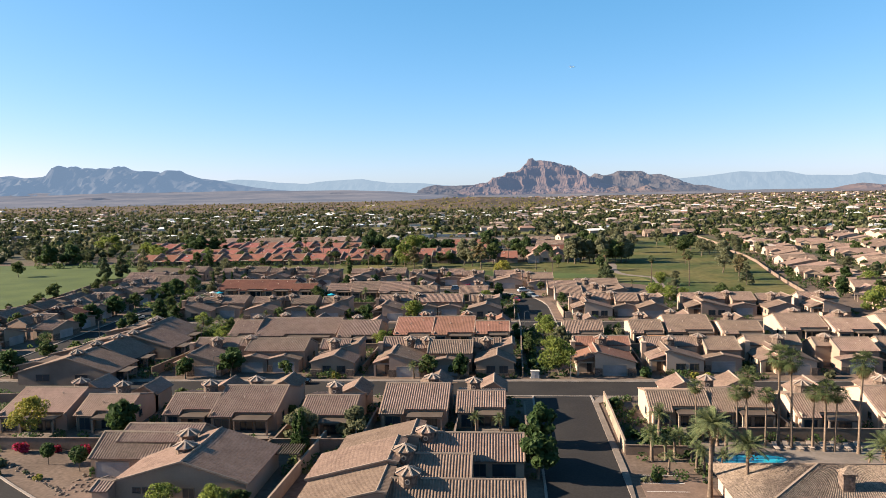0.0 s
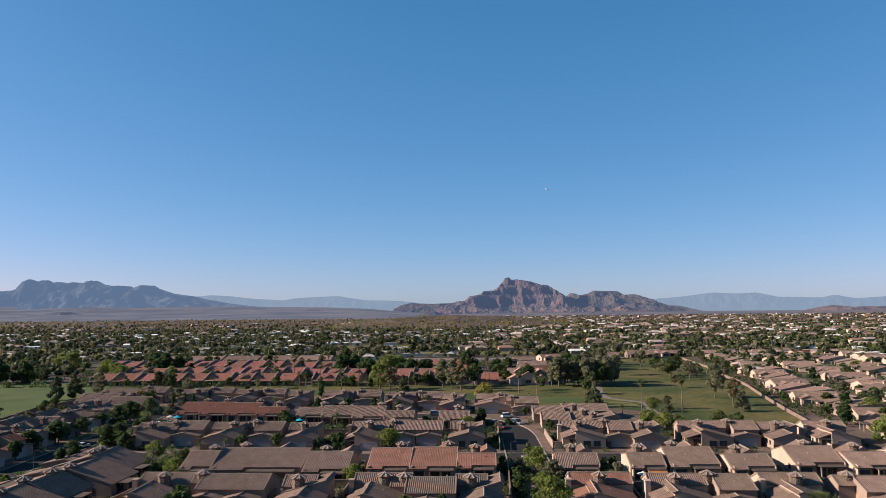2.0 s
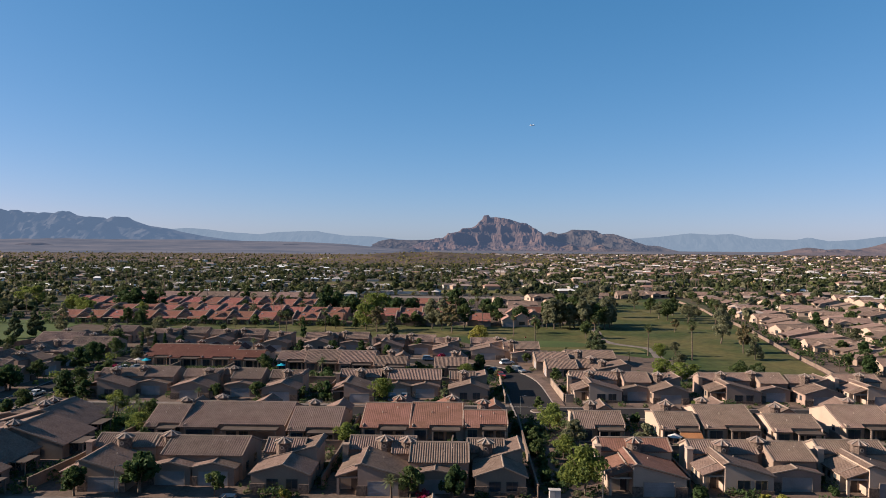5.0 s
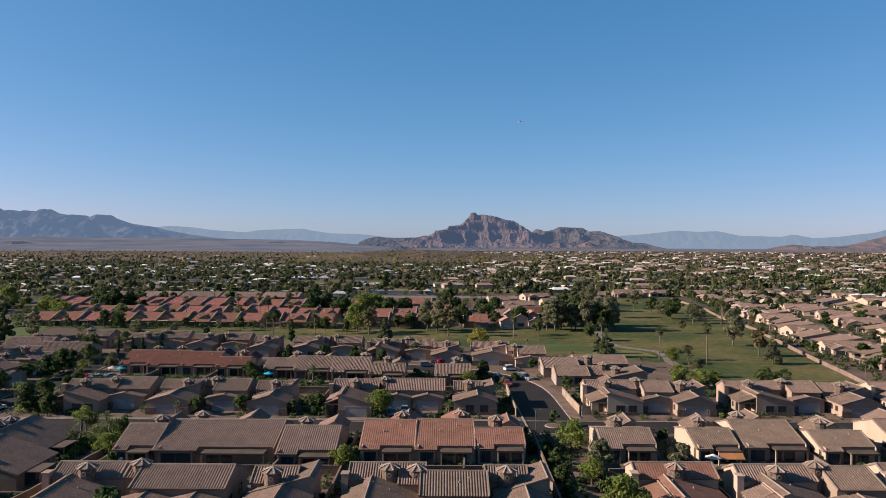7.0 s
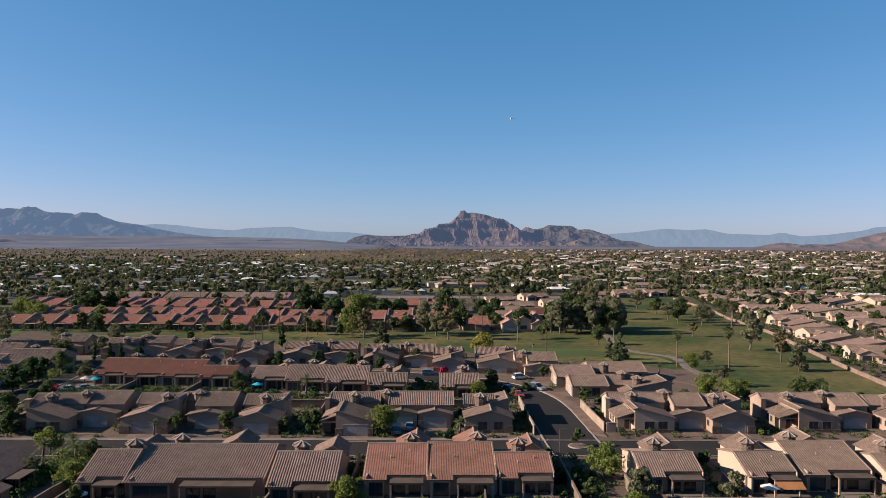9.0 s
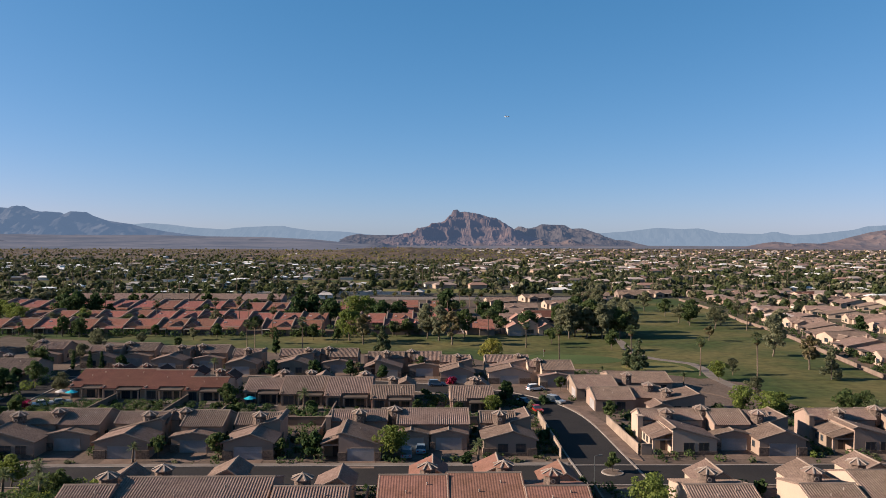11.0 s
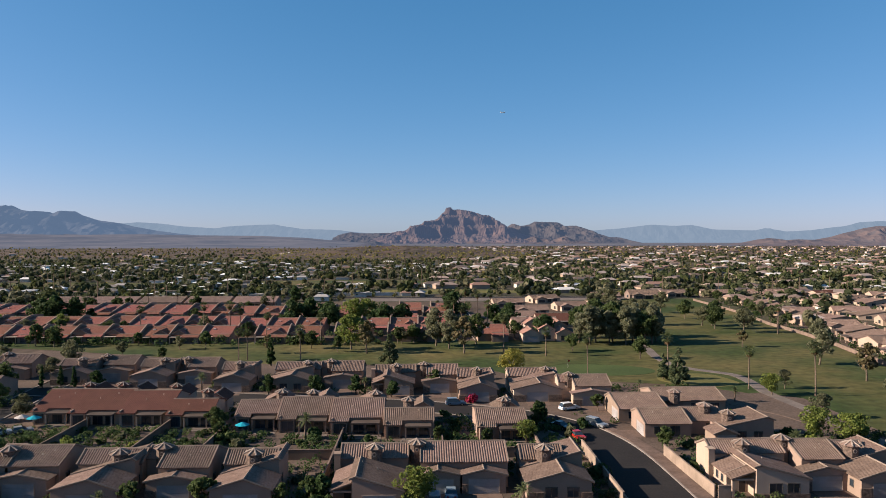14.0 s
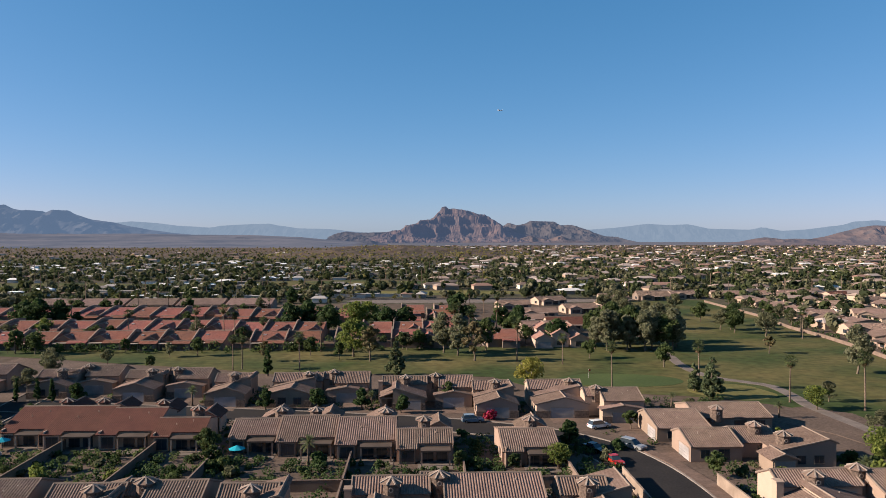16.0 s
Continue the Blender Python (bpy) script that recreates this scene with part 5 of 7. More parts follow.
def crown_clumps(height, spread, base, count, seed, squash=0.75):
    """Clumps that fill an uneven dome between base and height."""
    r = random.Random(seed)
    out = []
    for k in range(count):
        t = r.random()
        z = base + (height - base) * (0.12 + 0.82 * t)
        reach = spread * math.sqrt(max(0.05, 1 - (2 * t - 0.85) ** 2 * 0.85)) * r.uniform(0.12, 0.9)
        a = r.uniform(0, 6.283)
        s = spread * r.uniform(0.17, 0.36)
        out.append(((reach * math.cos(a), reach * math.sin(a), z), (s, s, s * squash)))
    return out


KINDS = {}


def tree_kind(key, leaf, bark, height, spread, base, clumps, leaves, size, label, limbs=5, r0=0.22, squash=0.75, variants=3, stem=None):
    KINDS[key] = []
    clumps = round(clumps * 1.7)
    for k in range(variants):
        seed = len(KINDS) * 17 + k
        trunk = mesh_of(key + "_trunk", *trunk_geo(stem or (base + (height - base) * 0.35), r0, limbs, seed), bark, True)
        crown = quads_mesh(key + "_crown", leaf_quads(crown_clumps(height, spread, base, clumps, seed, squash), leaves, size, seed), leaf)
        KINDS[key].append((trunk, crown, label))


tree_kind("shade", LEAF_MID, BARK, 8, 3.6, 2.0, 19, 2100, 0.27, "broad green shade tree with a brown trunk")
tree_kind("olive", LEAF_OLIVE, BARK, 9, 3.8, 1.6, 20, 2900, 0.22, "tall grey-green tree with an open crown", r0=0.26)
tree_kind("gum", LEAF_GUM, BARK, 14, 4.3, 1.6, 34, 4600, 0.30, "tall dense grey-green gum tree", limbs=7, r0=0.34)
tree_kind("citrus", LEAF_DARK, BARK, 4.6, 2.1, 0.9, 15, 1300, 0.25, "dense dark green round tree", squash=0.9)
tree_kind("ficus", LEAF_DARK, BARK, 9.5, 5.2, 1.4, 24, 2000, 0.45, "large dense dark green tree", r0=0.35, squash=0.85)
tree_kind("mesquite", LEAF_LIME, BARK, 7.5, 4.3, 1.8, 22, 2600, 0.22, "bright green feathery mesquite tree", limbs=6)
tree_kind("palo_verde", LEAF_YELLOW, BARK_PALE, 6.5, 3.4, 1.4, 24, 3600, 0.15, "palo verde tree in yellow bloom")
tree_kind("autumn", LEAF_AUTUMN, BARK, 8, 2.6, 1.8, 13, 1000, 0.30, "sparse brownish tree beside the fairway")
tree_kind("grey_bush_tree", LEAF_OLIVE, BARK_PALE, 4.6, 2.6, 0.8, 14, 1100, 0.24, "pale grey-green olive tree", limbs=6)
tree_kind("small", LEAF_MID, BARK, 4.2, 1.9, 1.2, 11, 700, 0.24, "small green garden tree", r0=0.12)


KINDS["round"] = [(mesh_of("round_trunk", *trunk_geo(1.9, 0.07, 0, 201 + k, 0.01), BARK, True), quads_mesh("round_crown", leaf_quads([((0, 0, 2.35), (1.15, 1.15, 1.15)), ((0.3, 0.2, 2.5), (1.0, 1.0, 0.95)), ((-0.3, -0.1, 2.3), (1.0, 1.0, 1.0))], 900, 0.16, 205 + k), LEAF_DARK), "small clipped round tree on a thin stem") for k in range(2)]


def conifer_kind(key, leaf, height, spread, label, leaves=2100, variants=2):
    KINDS[key] = []
    for k in range(variants):
        r = random.Random(91 + k)
        clumps = []
        for i in range(26):
            t = i / 26
            reach = spread * (1 - t) ** 0.8 * r.uniform(0.4, 0.9)
            a = r.uniform(0, 6.283)
            s = spread * (0.42 - 0.26 * t)
            clumps.append(((reach * math.cos(a), reach * math.sin(a), height * (0.13 + 0.83 * t)), (s, s, s * 0.7)))
        KINDS[key].append((mesh_of(key + "_trunk", *trunk_geo(height * 0.9, 0.2, 0, 5 + k, 0.008), BARK, True), quads_mesh(key + "_crown", leaf_quads(clumps, leaves, 0.3, 31 + k), leaf), label))


conifer_kind("pine", LEAF_PINE, 10, 2.9, "dark green pine tree")
conifer_kind("cypress", LEAF_DARK, 6.0, 0.75, "narrow dark green cypress", leaves=700)
conifer_kind("casuarina", LEAF_OLIVE, 11, 3.2, "tall feathery grey-green tree", leaves=1100)


def frond_quads(n, length, width, lift0, lift1, seed, leaflets, droop):
    """Palm fronds as arching ribs set with narrow leaflets."""
    r = random.Random(seed)
    out = []
    for k in range(n):
        a = 2 * math.pi * k / n * 3.6 + r.uniform(-0.2, 0.2)
        e = radians(lift0 + (lift1 - lift0) * (k / n) + r.uniform(-9, 9))
        d = Vector((math.cos(a), math.sin(a), 0))
        side = Vector((-d.y, d.x, 0))
        pts = []
        for i in range(leaflets + 1):
            t = i / leaflets
            pts.append(d * (length * t * math.cos(e)) + Vector((0, 0, length * (t * math.sin(e) - droop * t * t))))
        for i in range(leaflets):
            p, q = pts[i], pts[i + 1]
            t = (i + 0.5) / leaflets
            w = width * (0.35 + 0.65 * math.sin(math.pi * min(1, t * 0.85 + 0.15)))
            tip = (q - p).normalized() * (w * 0.55)
            for s in (-1, 1):
                end = side * (s * w) + tip + Vector((0, 0, -w * 0.32))
                out += [p, p + (q - p) * 0.62, p + (q - p) * 0.5 + end, p + (q - p) * 0.1 + end * 0.96]
    return out


def fan_quads(n, stalk, blade, lift0, lift1, seed):
    """Fan palm leaves: a thin stalk with a fan of narrow, drooping blades at its end."""
    r = random.Random(seed)
    out = []
    for k in range(n):
        a = k * 2.39996 + r.uniform(-0.2, 0.2)
        e = radians(lift0 + (lift1 - lift0) * (k / n) ** 0.8 + r.uniform(-10, 10))
        d = Vector((math.cos(a) * math.cos(e), math.sin(a) * math.cos(e), math.sin(e)))
        side = Vector((-math.sin(a), math.cos(a), 0))
        up = d.cross(side)
        up = up if up.z > 0 else -up
        hub = d * (stalk * r.uniform(0.85, 1.2))
        out += [side * 0.03, hub + side * 0.03, hub - side * 0.03, side * -0.03]
        for j in range(-4, 5):
            f = radians(j * 21)
            b = (d * math.cos(f) + side * math.sin(f) - up * 0.12).normalized() * (blade * (1 - 0.04 * abs(j)) * r.uniform(0.85, 1.15))
            w = (side * math.cos(f) - d * math.sin(f)) * 0.062
            tip = hub + b + Vector((0, 0, -0.22 * blade))
            out += [hub, hub + b * 0.5 + w, tip, hub + b * 0.5 - w]
    return out


def palm_kind(key, height, fan, label, seed):
    lean = random.Random(seed).uniform(-0.5, 0.5)
    n = 8
    v, f = [], []
    rows = 9
    for i in range(rows + 1):
        t = i / rows
        rad = (0.15 if fan else 0.24) * (1.25 - 0.5 * t) * (1.05 if i % 2 else 0.95) + (0.10 if i == 0 else 0)
        v += [(lean * t * t + rad * math.cos(2 * math.pi * j / n), rad * math.sin(2 * math.pi * j / n), height * t - 0.1 * (i == 0)) for j in range(n)]
    for i in range(rows):
        f += [(i * n + j, i * n + (j + 1) % n, (i + 1) * n + (j + 1) % n, (i + 1) * n + j) for j in range(n)]
    if fan:
        live = fan_quads(34, 0.95, 1.0, 80, -38, seed)
        dead = fan_quads(24, 0.75, 0.85, -48, -84, seed + 1)
    else:
        live = frond_quads(46 if height > 5 else 26, 2.9 if height > 5 else 2.0, 0.5 if height > 5 else 0.36, 80, -25, seed, 22, 0.34)
        dead = frond_quads(8 if height > 5 else 3, 2.0 if height > 5 else 1.1, 0.35 if height > 5 else 0.2, -35, -70, seed + 1, 6, 0.2)
    top = Vector((lean, 0, height))
    KINDS[key] = [(mesh_of(key + "_trunk", v, f, BARK_PALM, True), quads_mesh(key + "_crown", np.array([tuple(p + top) for p in live]), LEAF_PALM if fan else LEAF_DATE), label, quads_mesh(key + "_skirt", np.array([tuple(p + top) for p in dead]), LEAF_DEAD))]


palm_kind("fan_palm", 10.0, True, "tall fan palm with a slim brown trunk", 3)
palm_kind("fan_palm_bent", 10.0, True, "tall leaning fan palm with a slim brown trunk", 8)
palm_kind("date_palm", 8.5, False, "date palm with long arching grey-green fronds", 5)
palm_kind("queen_palm", 4.0, False, "short feathery palm in a garden bed", 6)
palm_kind("stout_palm", 8.0, True, "stout fan palm with a thick trunk", 9)

tree_rng = random.Random(77)


def plant(key, x, y, h=None, wide=None, group=""):
    """One tree with its trunk and crown, brought to a height of h metres."""
    own = {"gum": 14, "shade": 8, "olive": 9, "citrus": 4.6, "ficus": 9.5, "mesquite": 7.5, "palo_verde": 6.5, "autumn": 8, "grey_bush_tree": 4.6, "small": 4.2, "round": 3.5, "pine": 10, "cypress": 6, "casuarina": 11, "fan_palm": 11.2, "fan_palm_bent": 11.2, "date_palm": 10.5, "queen_palm": 5.8, "stout_palm": 9.2}[key]
    got = tree_rng.choice(KINDS[key])
    s = (h or own * tree_rng.uniform(0.85, 1.12)) / own
    palm = "palm" in key
    ob = new("palm_tree" if palm else "tree")
    k = s * (wide or 1.0) * tree_rng.uniform(0.94, 1.06)
    if palm and key != "queen_palm":
        k = 0.55 * s + 0.45
    ob.matrix_world = pose(x, y, 0, 0, 0, tree_rng.uniform(0, 360)) @ Matrix.Diagonal((k, k, s, 1))
    tagged(ob, got[2], "palm" if palm else "tree", group)
    for name, me in zip(("trunk", "crown", "skirt"), (got[0], got[1], *got[3:])):
        c = new(name, me)
        c.parent = ob
    return ob


# golf course
for key, x, y, h in (("fan_palm", 57.6, 299.6, 11.2), ("fan_palm", 70.3, 290.5, 13.6), ("stout_palm", 13.9, 353, 9.5), ("fan_palm", 19.4, 316.8, 12.4), ("fan_palm_bent", 41.6, 314.8, 12.6), ("fan_palm", -85.5, 347, 10.5), ("fan_palm_bent", -83.2, 349, 10), ("fan_palm", -64.5, 338, 12.5), ("fan_palm", 0.6, 359, 13.3), ("fan_palm", 118, 405, 12), ("fan_palm", 121.5, 412.5, 11), ("palo_verde", -2.3, 316.5, 8.6), ("pine", 41.0, 305.2, 10.4), ("pine", 39.6, 313, 7.6), ("pine", -37.2, 337.4, 10.2), ("cypress", -73.5, 338.0, 9.5), ("small", 25, 364, 6), ("shade", 43.7, 347.3, 7.4), ("olive", 67.2, 299.8, 5.0), ("gum", 95.5, 334, 14.6), ("autumn", 94.7, 308.8, 10.6), ("casuarina", 92.6, 292.8, 10), ("olive", 59.8, 269, 5.6), ("mesquite", 59.8, 255.4, 4.4), ("autumn", 88, 371, 6.5), ("shade", 99, 422.3, 10), ("olive", 106.1, 410.3, 10), ("olive", 97.4, 432.5, 9.5), ("shade", 102.6, 434, 10), ("shade", 100.6, 461.6, 9), ("olive", 113.8, 423, 8), ("olive", 98, 489, 11), ("shade", 109, 446, 10), ("autumn", -45.9, 361, 11.4), ("mesquite", -51.8, 370, 11.8), ("gum", -21.9, 376.8, 14), ("gum", -17.5, 370.7, 14), ("autumn", -12.8, 360, 12.5), ("shade", -7, 382, 11), ("shade", -66.2, 372.7, 6.5), ("autumn", -79, 362.3, 6.5), ("small", -56, 364.5, 5.6), ("small", -110.4, 349, 4.2), ("olive", -126.9, 359.2, 4.6), ("shade", -103.7, 374.2, 6), ("shade", -30, 386, 7), ("olive", -112, 372, 5), ("small", -36, 384, 6), ("ficus", 20.5, 392, 7.5), ("shade", 9, 396, 7), ("shade", 5.7, 409.7, 9)):
    plant(key, x, y, h, group="golf course trees")
for x, y, h in ((31.5, 383, 11.5), (34.7, 378.5, 14.8), (38.2, 384, 13.6), (42.0, 380, 12.4), (45.0, 386, 14.6), (47.8, 378.2, 14.2), (52.0, 383.5, 13.2), (55.0, 379, 12.0), (58.3, 380.2, 14.6), (61.5, 386, 12.6), (40.5, 394, 15.2), (49.5, 396, 14.8), (57.0, 400, 13.6), (35.0, 397, 12.8), (64.5, 396, 11.4)):
    plant("gum" if int(x) % 5 else "shade", x, y, h, 1.0, group="golf course grove")
for k in range(9):
    plant("olive", tree_rng.uniform(64, 80), tree_rng.uniform(430, 525), tree_rng.uniform(9, 12), group="golf course grove")
for k in range(12):
    plant("shade" if k % 2 else "olive", 131 + 2.0 * k + tree_rng.uniform(-3, 5), 425 + 11 * k, tree_rng.uniform(5, 8), group="trees along the fairway wall")
for x, y, h in ((-83, 430, 11.5), (-75, 433, 12), (-67, 430, 11), (-44, 436, 9.5), (-36, 437, 9), (-193, 448, 12.5), (-200, 452, 11), (-187, 455, 11), (-11, 468, 12.5), (-103, 560, 9), (12, 432, 10), (20, 395, 9), (6, 440, 9)):
    plant("ficus", x, y, h, group="trees among the townhouses")
for x, y, h in ((-57, 441, 12), (-52, 446, 11), (-214, 430, 9), (-206, 424, 8), (-222, 436, 10), (-178, 424, 7), (-262, 470, 12), (-275, 480, 11)):
    plant("mesquite", x, y, h, group="trees among the townhouses")
for k in range(44):
    x, y = tree_rng.uniform(-205, -10), tree_rng.choice((382, 408, 410, 455, 500, 515, 383))
    plant(tree_rng.choice(("small", "shade", "olive", "fan_palm", "small", "shade")), x, y + tree_rng.uniform(-3, 3), tree_rng.uniform(4, 8.5), group="trees among the townhouses")
for k in range(22):
    plant(tree_rng.choice(("fan_palm", "fan_palm_bent")), tree_rng.uniform(-185, 10), tree_rng.choice((384, 407, 456, 507, 410)) + tree_rng.uniform(-3, 3), tree_rng.uniform(9, 14), group="palms among the townhouses")
for k in range(95):
    x = tree_rng.uniform(108, 300)
    y = tree_rng.uniform(250, 300) + (x - 108) * tree_rng.uniform(0.1, 2.2)
    if y < 570:
        plant(tree_rng.choice(("small", "shade", "citrus", "olive", "fan_palm", "small", "mesquite", "citrus")), x, y, tree_rng.uniform(3.2, 7.5), group="gardens beyond the fairway")
for k in range(26):
    plant(tree_rng.choice(("shade", "citrus", "small", "olive")), tree_rng.uniform(-170, -128), tree_rng.uniform(140, 300), tree_rng.uniform(3.4, 6), group="western gardens")
# western fairway
for key, x, y, h in (("pine", -189, 330, 11), ("pine", -184, 336, 13), ("casuarina", -181, 352, 13), ("shade", -240, 341, 8), ("ficus", -262, 398, 11), ("ficus", -252, 404, 11), ("shade", -170, 261, 7), ("shade", -168, 250, 5), ("fan_palm", -238, 420, 12), ("mesquite", -180, 228, 4), ("pine", -300, 300, 12), ("shade", -172, 300, 5), ("shade", -165, 315, 5), ("olive", -150, 330, 8), ("olive", -128, 314, 7), ("shade", -133, 300, 8), ("shade", -126, 284, 6.5), ("olive", -131, 332, 9)):
    plant(key, x, y, h, group="trees along the western fairway")
# walkway, streets and gardens
for key, x, y, h in (("mesquite", 10.3, 153.4, 7.6), ("mesquite", 9.4, 191.3, 6.2), ("grey_bush_tree", 13.0, 181, 5), ("mesquite", 9.6, 173, 4.4), ("small", 5.0, 180, 4), ("small", 4.6, 171, 4), ("grey_bush_tree", 10.8, 178, 4), ("small", 9.1, 211, 3.4), ("shade", -17.0, 150.8, 5), ("citrus", -10.5, 150.8, 5.2), ("queen_palm", -20.0, 147.6 + 3.2, 4.2), ("citrus", -59.6, 151.8, 6.2), ("citrus", -69.0, 150.0, 4.5), ("mesquite", -30.8, 178, 5.0), ("small", -47.5, 150.8, 3.8), ("mesquite", -28.6, 219.4, 6.0), ("citrus", -42.5, 219.5, 4.6), ("small", -44.5, 221, 4.2), ("queen_palm", -13.2, 217.4, 4.6), ("small", -59.7, 219.8, 4.6), ("citrus", -103, 219, 4.6), ("small", -70.5, 220, 4), ("small", -48.5, 220, 3.4), ("mesquite", -7.4, 252.6, 4.4), ("citrus", -3.4, 263.5, 5.2), ("small", -15.1, 251.5, 3.0), ("mesquite", 49.5, 252.5, 6.4), ("mesquite", 54, 249, 6.0), ("small", 18.0, 247.5, 4.0), ("small", 12.6, 277.5, 3.8), ("queen_palm", 40.5, 243, 5), ("queen_palm", 72.0, 240, 7), ("queen_palm", 47.5, 285, 4.2), ("queen_palm", 28, 297, 3.6), ("grey_bush_tree", 26.5, 180.5, 4.6), ("queen_palm", -50.5, 256.2, 5.8), ("small", -67, 256, 3.6), ("shade", -69.5, 262, 5), ("small", -24.5, 252, 3.4), ("mesquite", 112, 232, 7.5), ("mesquite", 106, 222, 7), ("shade", 76.5, 250, 6), ("shade", 70, 246, 7), ("mesquite", 60, 292, 5.5), ("queen_palm", -74, 217.6, 4), ("queen_palm", -83, 204, 5), ("queen_palm", -86, 199, 5.4), ("queen_palm", -80, 198, 5), ("mesquite", -88, 205, 5), ("queen_palm", -84, 192, 4.6), ("shade", -78, 200, 4.4), ("mesquite", -74.5, 186, 4.4), ("small", -70, 177.5, 3.6), ("shade", -24, 301, 5.2), ("citrus", -44, 297, 4.6), ("citrus", -66, 297, 4.6), ("queen_palm", -84, 302, 5.4), ("citrus", -54, 297, 4.8), ("citrus", -35, 293, 4), ("cypress", -122.5, 308, 6), ("cypress", -118.5, 307, 6), ("cypress", -126.8, 307, 6), ("citrus", -112, 306, 4.6), ("queen_palm", -42, 300, 4.2), ("ficus", -128, 215, 6), ("ficus", -126, 260, 6.5), ("shade", -112, 250, 5), ("citrus", -105, 191, 5.5), ("ficus", -109.5, 222, 6.2), ("shade", -110.5, 231, 6), ("citrus", -109, 238, 5), ("ficus", -127.5, 228, 6.5), ("shade", -127, 240, 6), ("citrus", -125.5, 205, 5), ("shade", -109.5, 204, 5.5), ("ficus", -127.5, 272, 6.5), ("olive", -113.5, 272, 6), ("citrus", -111.5, 283, 5), ("shade", -109, 164, 5.5), ("ficus", -108.5, 150, 6)):
    plant(key, x, y, h, group="garden trees")
for key, x, y, h in (("palo_verde", -78.5, 112.2, 7.0), ("citrus", -62.5, 112.8, 6.2), ("grey_bush_tree", -33.2, 112.0, 5.4), ("grey_bush_tree", -24.3, 112.6, 5.4), ("cypress", -32.4, 107.2, 6.4), ("cypress", -31.3, 106.6, 7.4), ("citrus", 3.9, 111.5, 6.4), ("citrus", 3.4, 98.5, 6.2), ("round", -68.0, 101.2, 3.3), ("round", -61.8, 98.9, 3.7), ("mesquite", -43.0, 85.5, 4.0), ("mesquite", -36.5, 85.0, 4.0), ("small", -33.5, 86.5, 3.0), ("queen_palm", -5.6, 116.8, 4.2), ("queen_palm", -1.8, 116.4, 4.0), ("date_palm", 24.8, 93.6, 11.8), ("date_palm", 28.6, 91.6, 9.4), ("date_palm", 45.2, 92.6, 9.2), ("fan_palm", 29.0, 117.0, 8.8), ("fan_palm", 36.4, 116.6, 11.0), ("fan_palm", 33.8, 112.2, 9.2), ("fan_palm_bent", 37.6, 111.4, 9.0), ("fan_palm", 35.4, 112.8, 9.6), ("fan_palm", 39.9, 112.6, 15.2), ("fan_palm", 41.4, 111.6, 15.0), ("fan_palm", 44.3, 111.3, 9.6), ("stout_palm", 45.6, 110.2, 10.6), ("fan_palm_bent", 47.0, 110.2, 9.6), ("fan_palm", 50.0, 109.4, 14.8)):
    plant(key, x, y, h, group="gardens by the pool" if x > 12 else "garden trees")
for k in range(15):
    plant("queen_palm", tree_rng.uniform(18.5, 31), tree_rng.uniform(100.5, 116), tree_rng.uniform(3.6, 6.6), group="gardens by the pool")
for k in range(8):
    plant("queen_palm", 48 + 2.2 * k + tree_rng.uniform(-0.6, 0.6), tree_rng.uniform(100, 104), tree_rng.uniform(3.0, 4.6), group="gardens by the pool")
# ---- shrubs, kept clear of buildings and streets ----
TAKEN = []
bpy.context.view_layer.update()
for o in list(scene.objects):
    if o.name.split(".")[0] in ("house", "townhouse", "club_house") and o.location.y < 330:
        pts = [o.matrix_world @ c.matrix_local @ Vector(b) for c in o.children if c.name.split(".")[0] in ("wall", "driveway", "bay", "patio") for b in c.bound_box]
        TAKEN.append((min(p.x for p in pts), max(p.x for p in pts), min(p.y for p in pts), max(p.y for p in pts)))


def free(x, y, gap=0.6):
    if 27 < x < 60 and 99 < y < 113.5:
        return False
    if x < -56 and y < 106 or -52 < x < -33 and y < 110:
        return False
    if y > 303 and x > -8:
        return False
    if any(a - gap < x < b + gap and c - gap < y < d + gap for a, b, c, d in TAKEN):
        return False
    if 137.0 < y < 150.4 or 203.5 < y < 216.4 or 3.0 < x < 17.5 and (y < 150 or 203 < y < 262):
        return False
    if -124 < x < -112 and y > 130:
        return False
    if y > 340 or (y > 262 and abs(y - (278 - 0.22 * x)) < 8 and x < 6):
        return False
    return True


SHRUBS = {}
for key, mat, w, h, label in (("green", LEAF_MID, 0.9, 1.1, "rounded green garden shrub"), ("dark", LEAF_DARK, 0.8, 1.2, "dense dark green shrub"), ("lime", LEAF_LIME, 1.0, 1.2, "bright green garden bush"), ("olive", LEAF_OLIVE, 0.8, 0.8, "low grey-green desert shrub"), ("yellow", LEAF_YELLOW, 0.8, 0.9, "yellow flowering desert shrub"), ("bloom", BLOOM, 1.1, 1.3, "bougainvillea covered in deep red flowers")):
    SHRUBS[key] = [quads_mesh("shrub", leaf_quads([((random.Random(k * 7 + j).uniform(-0.5, 0.5) * w, random.Random(k * 5 + j + 9).uniform(-0.5, 0.5) * w, h * (0.3 + 0.4 * random.Random(j + k).random())), (w * 0.55, w * 0.55, h * 0.42)) for j in range(6)], 260, 0.17, 40 + k), mat) for k in range(3)] + [label]


def shrub(key, x, y, s=1.0):
    *meshes, label = SHRUBS[key]
    ob = new("shrub", tree_rng.choice(meshes))
    ob.matrix_world = pose(x, y, 0, 0, 0, tree_rng.uniform(0, 360)) @ Matrix.Diagonal((s, s, s * tree_rng.uniform(0.85, 1.2), 1))
    return tagged(ob, label, "shrub", "garden shrubs")


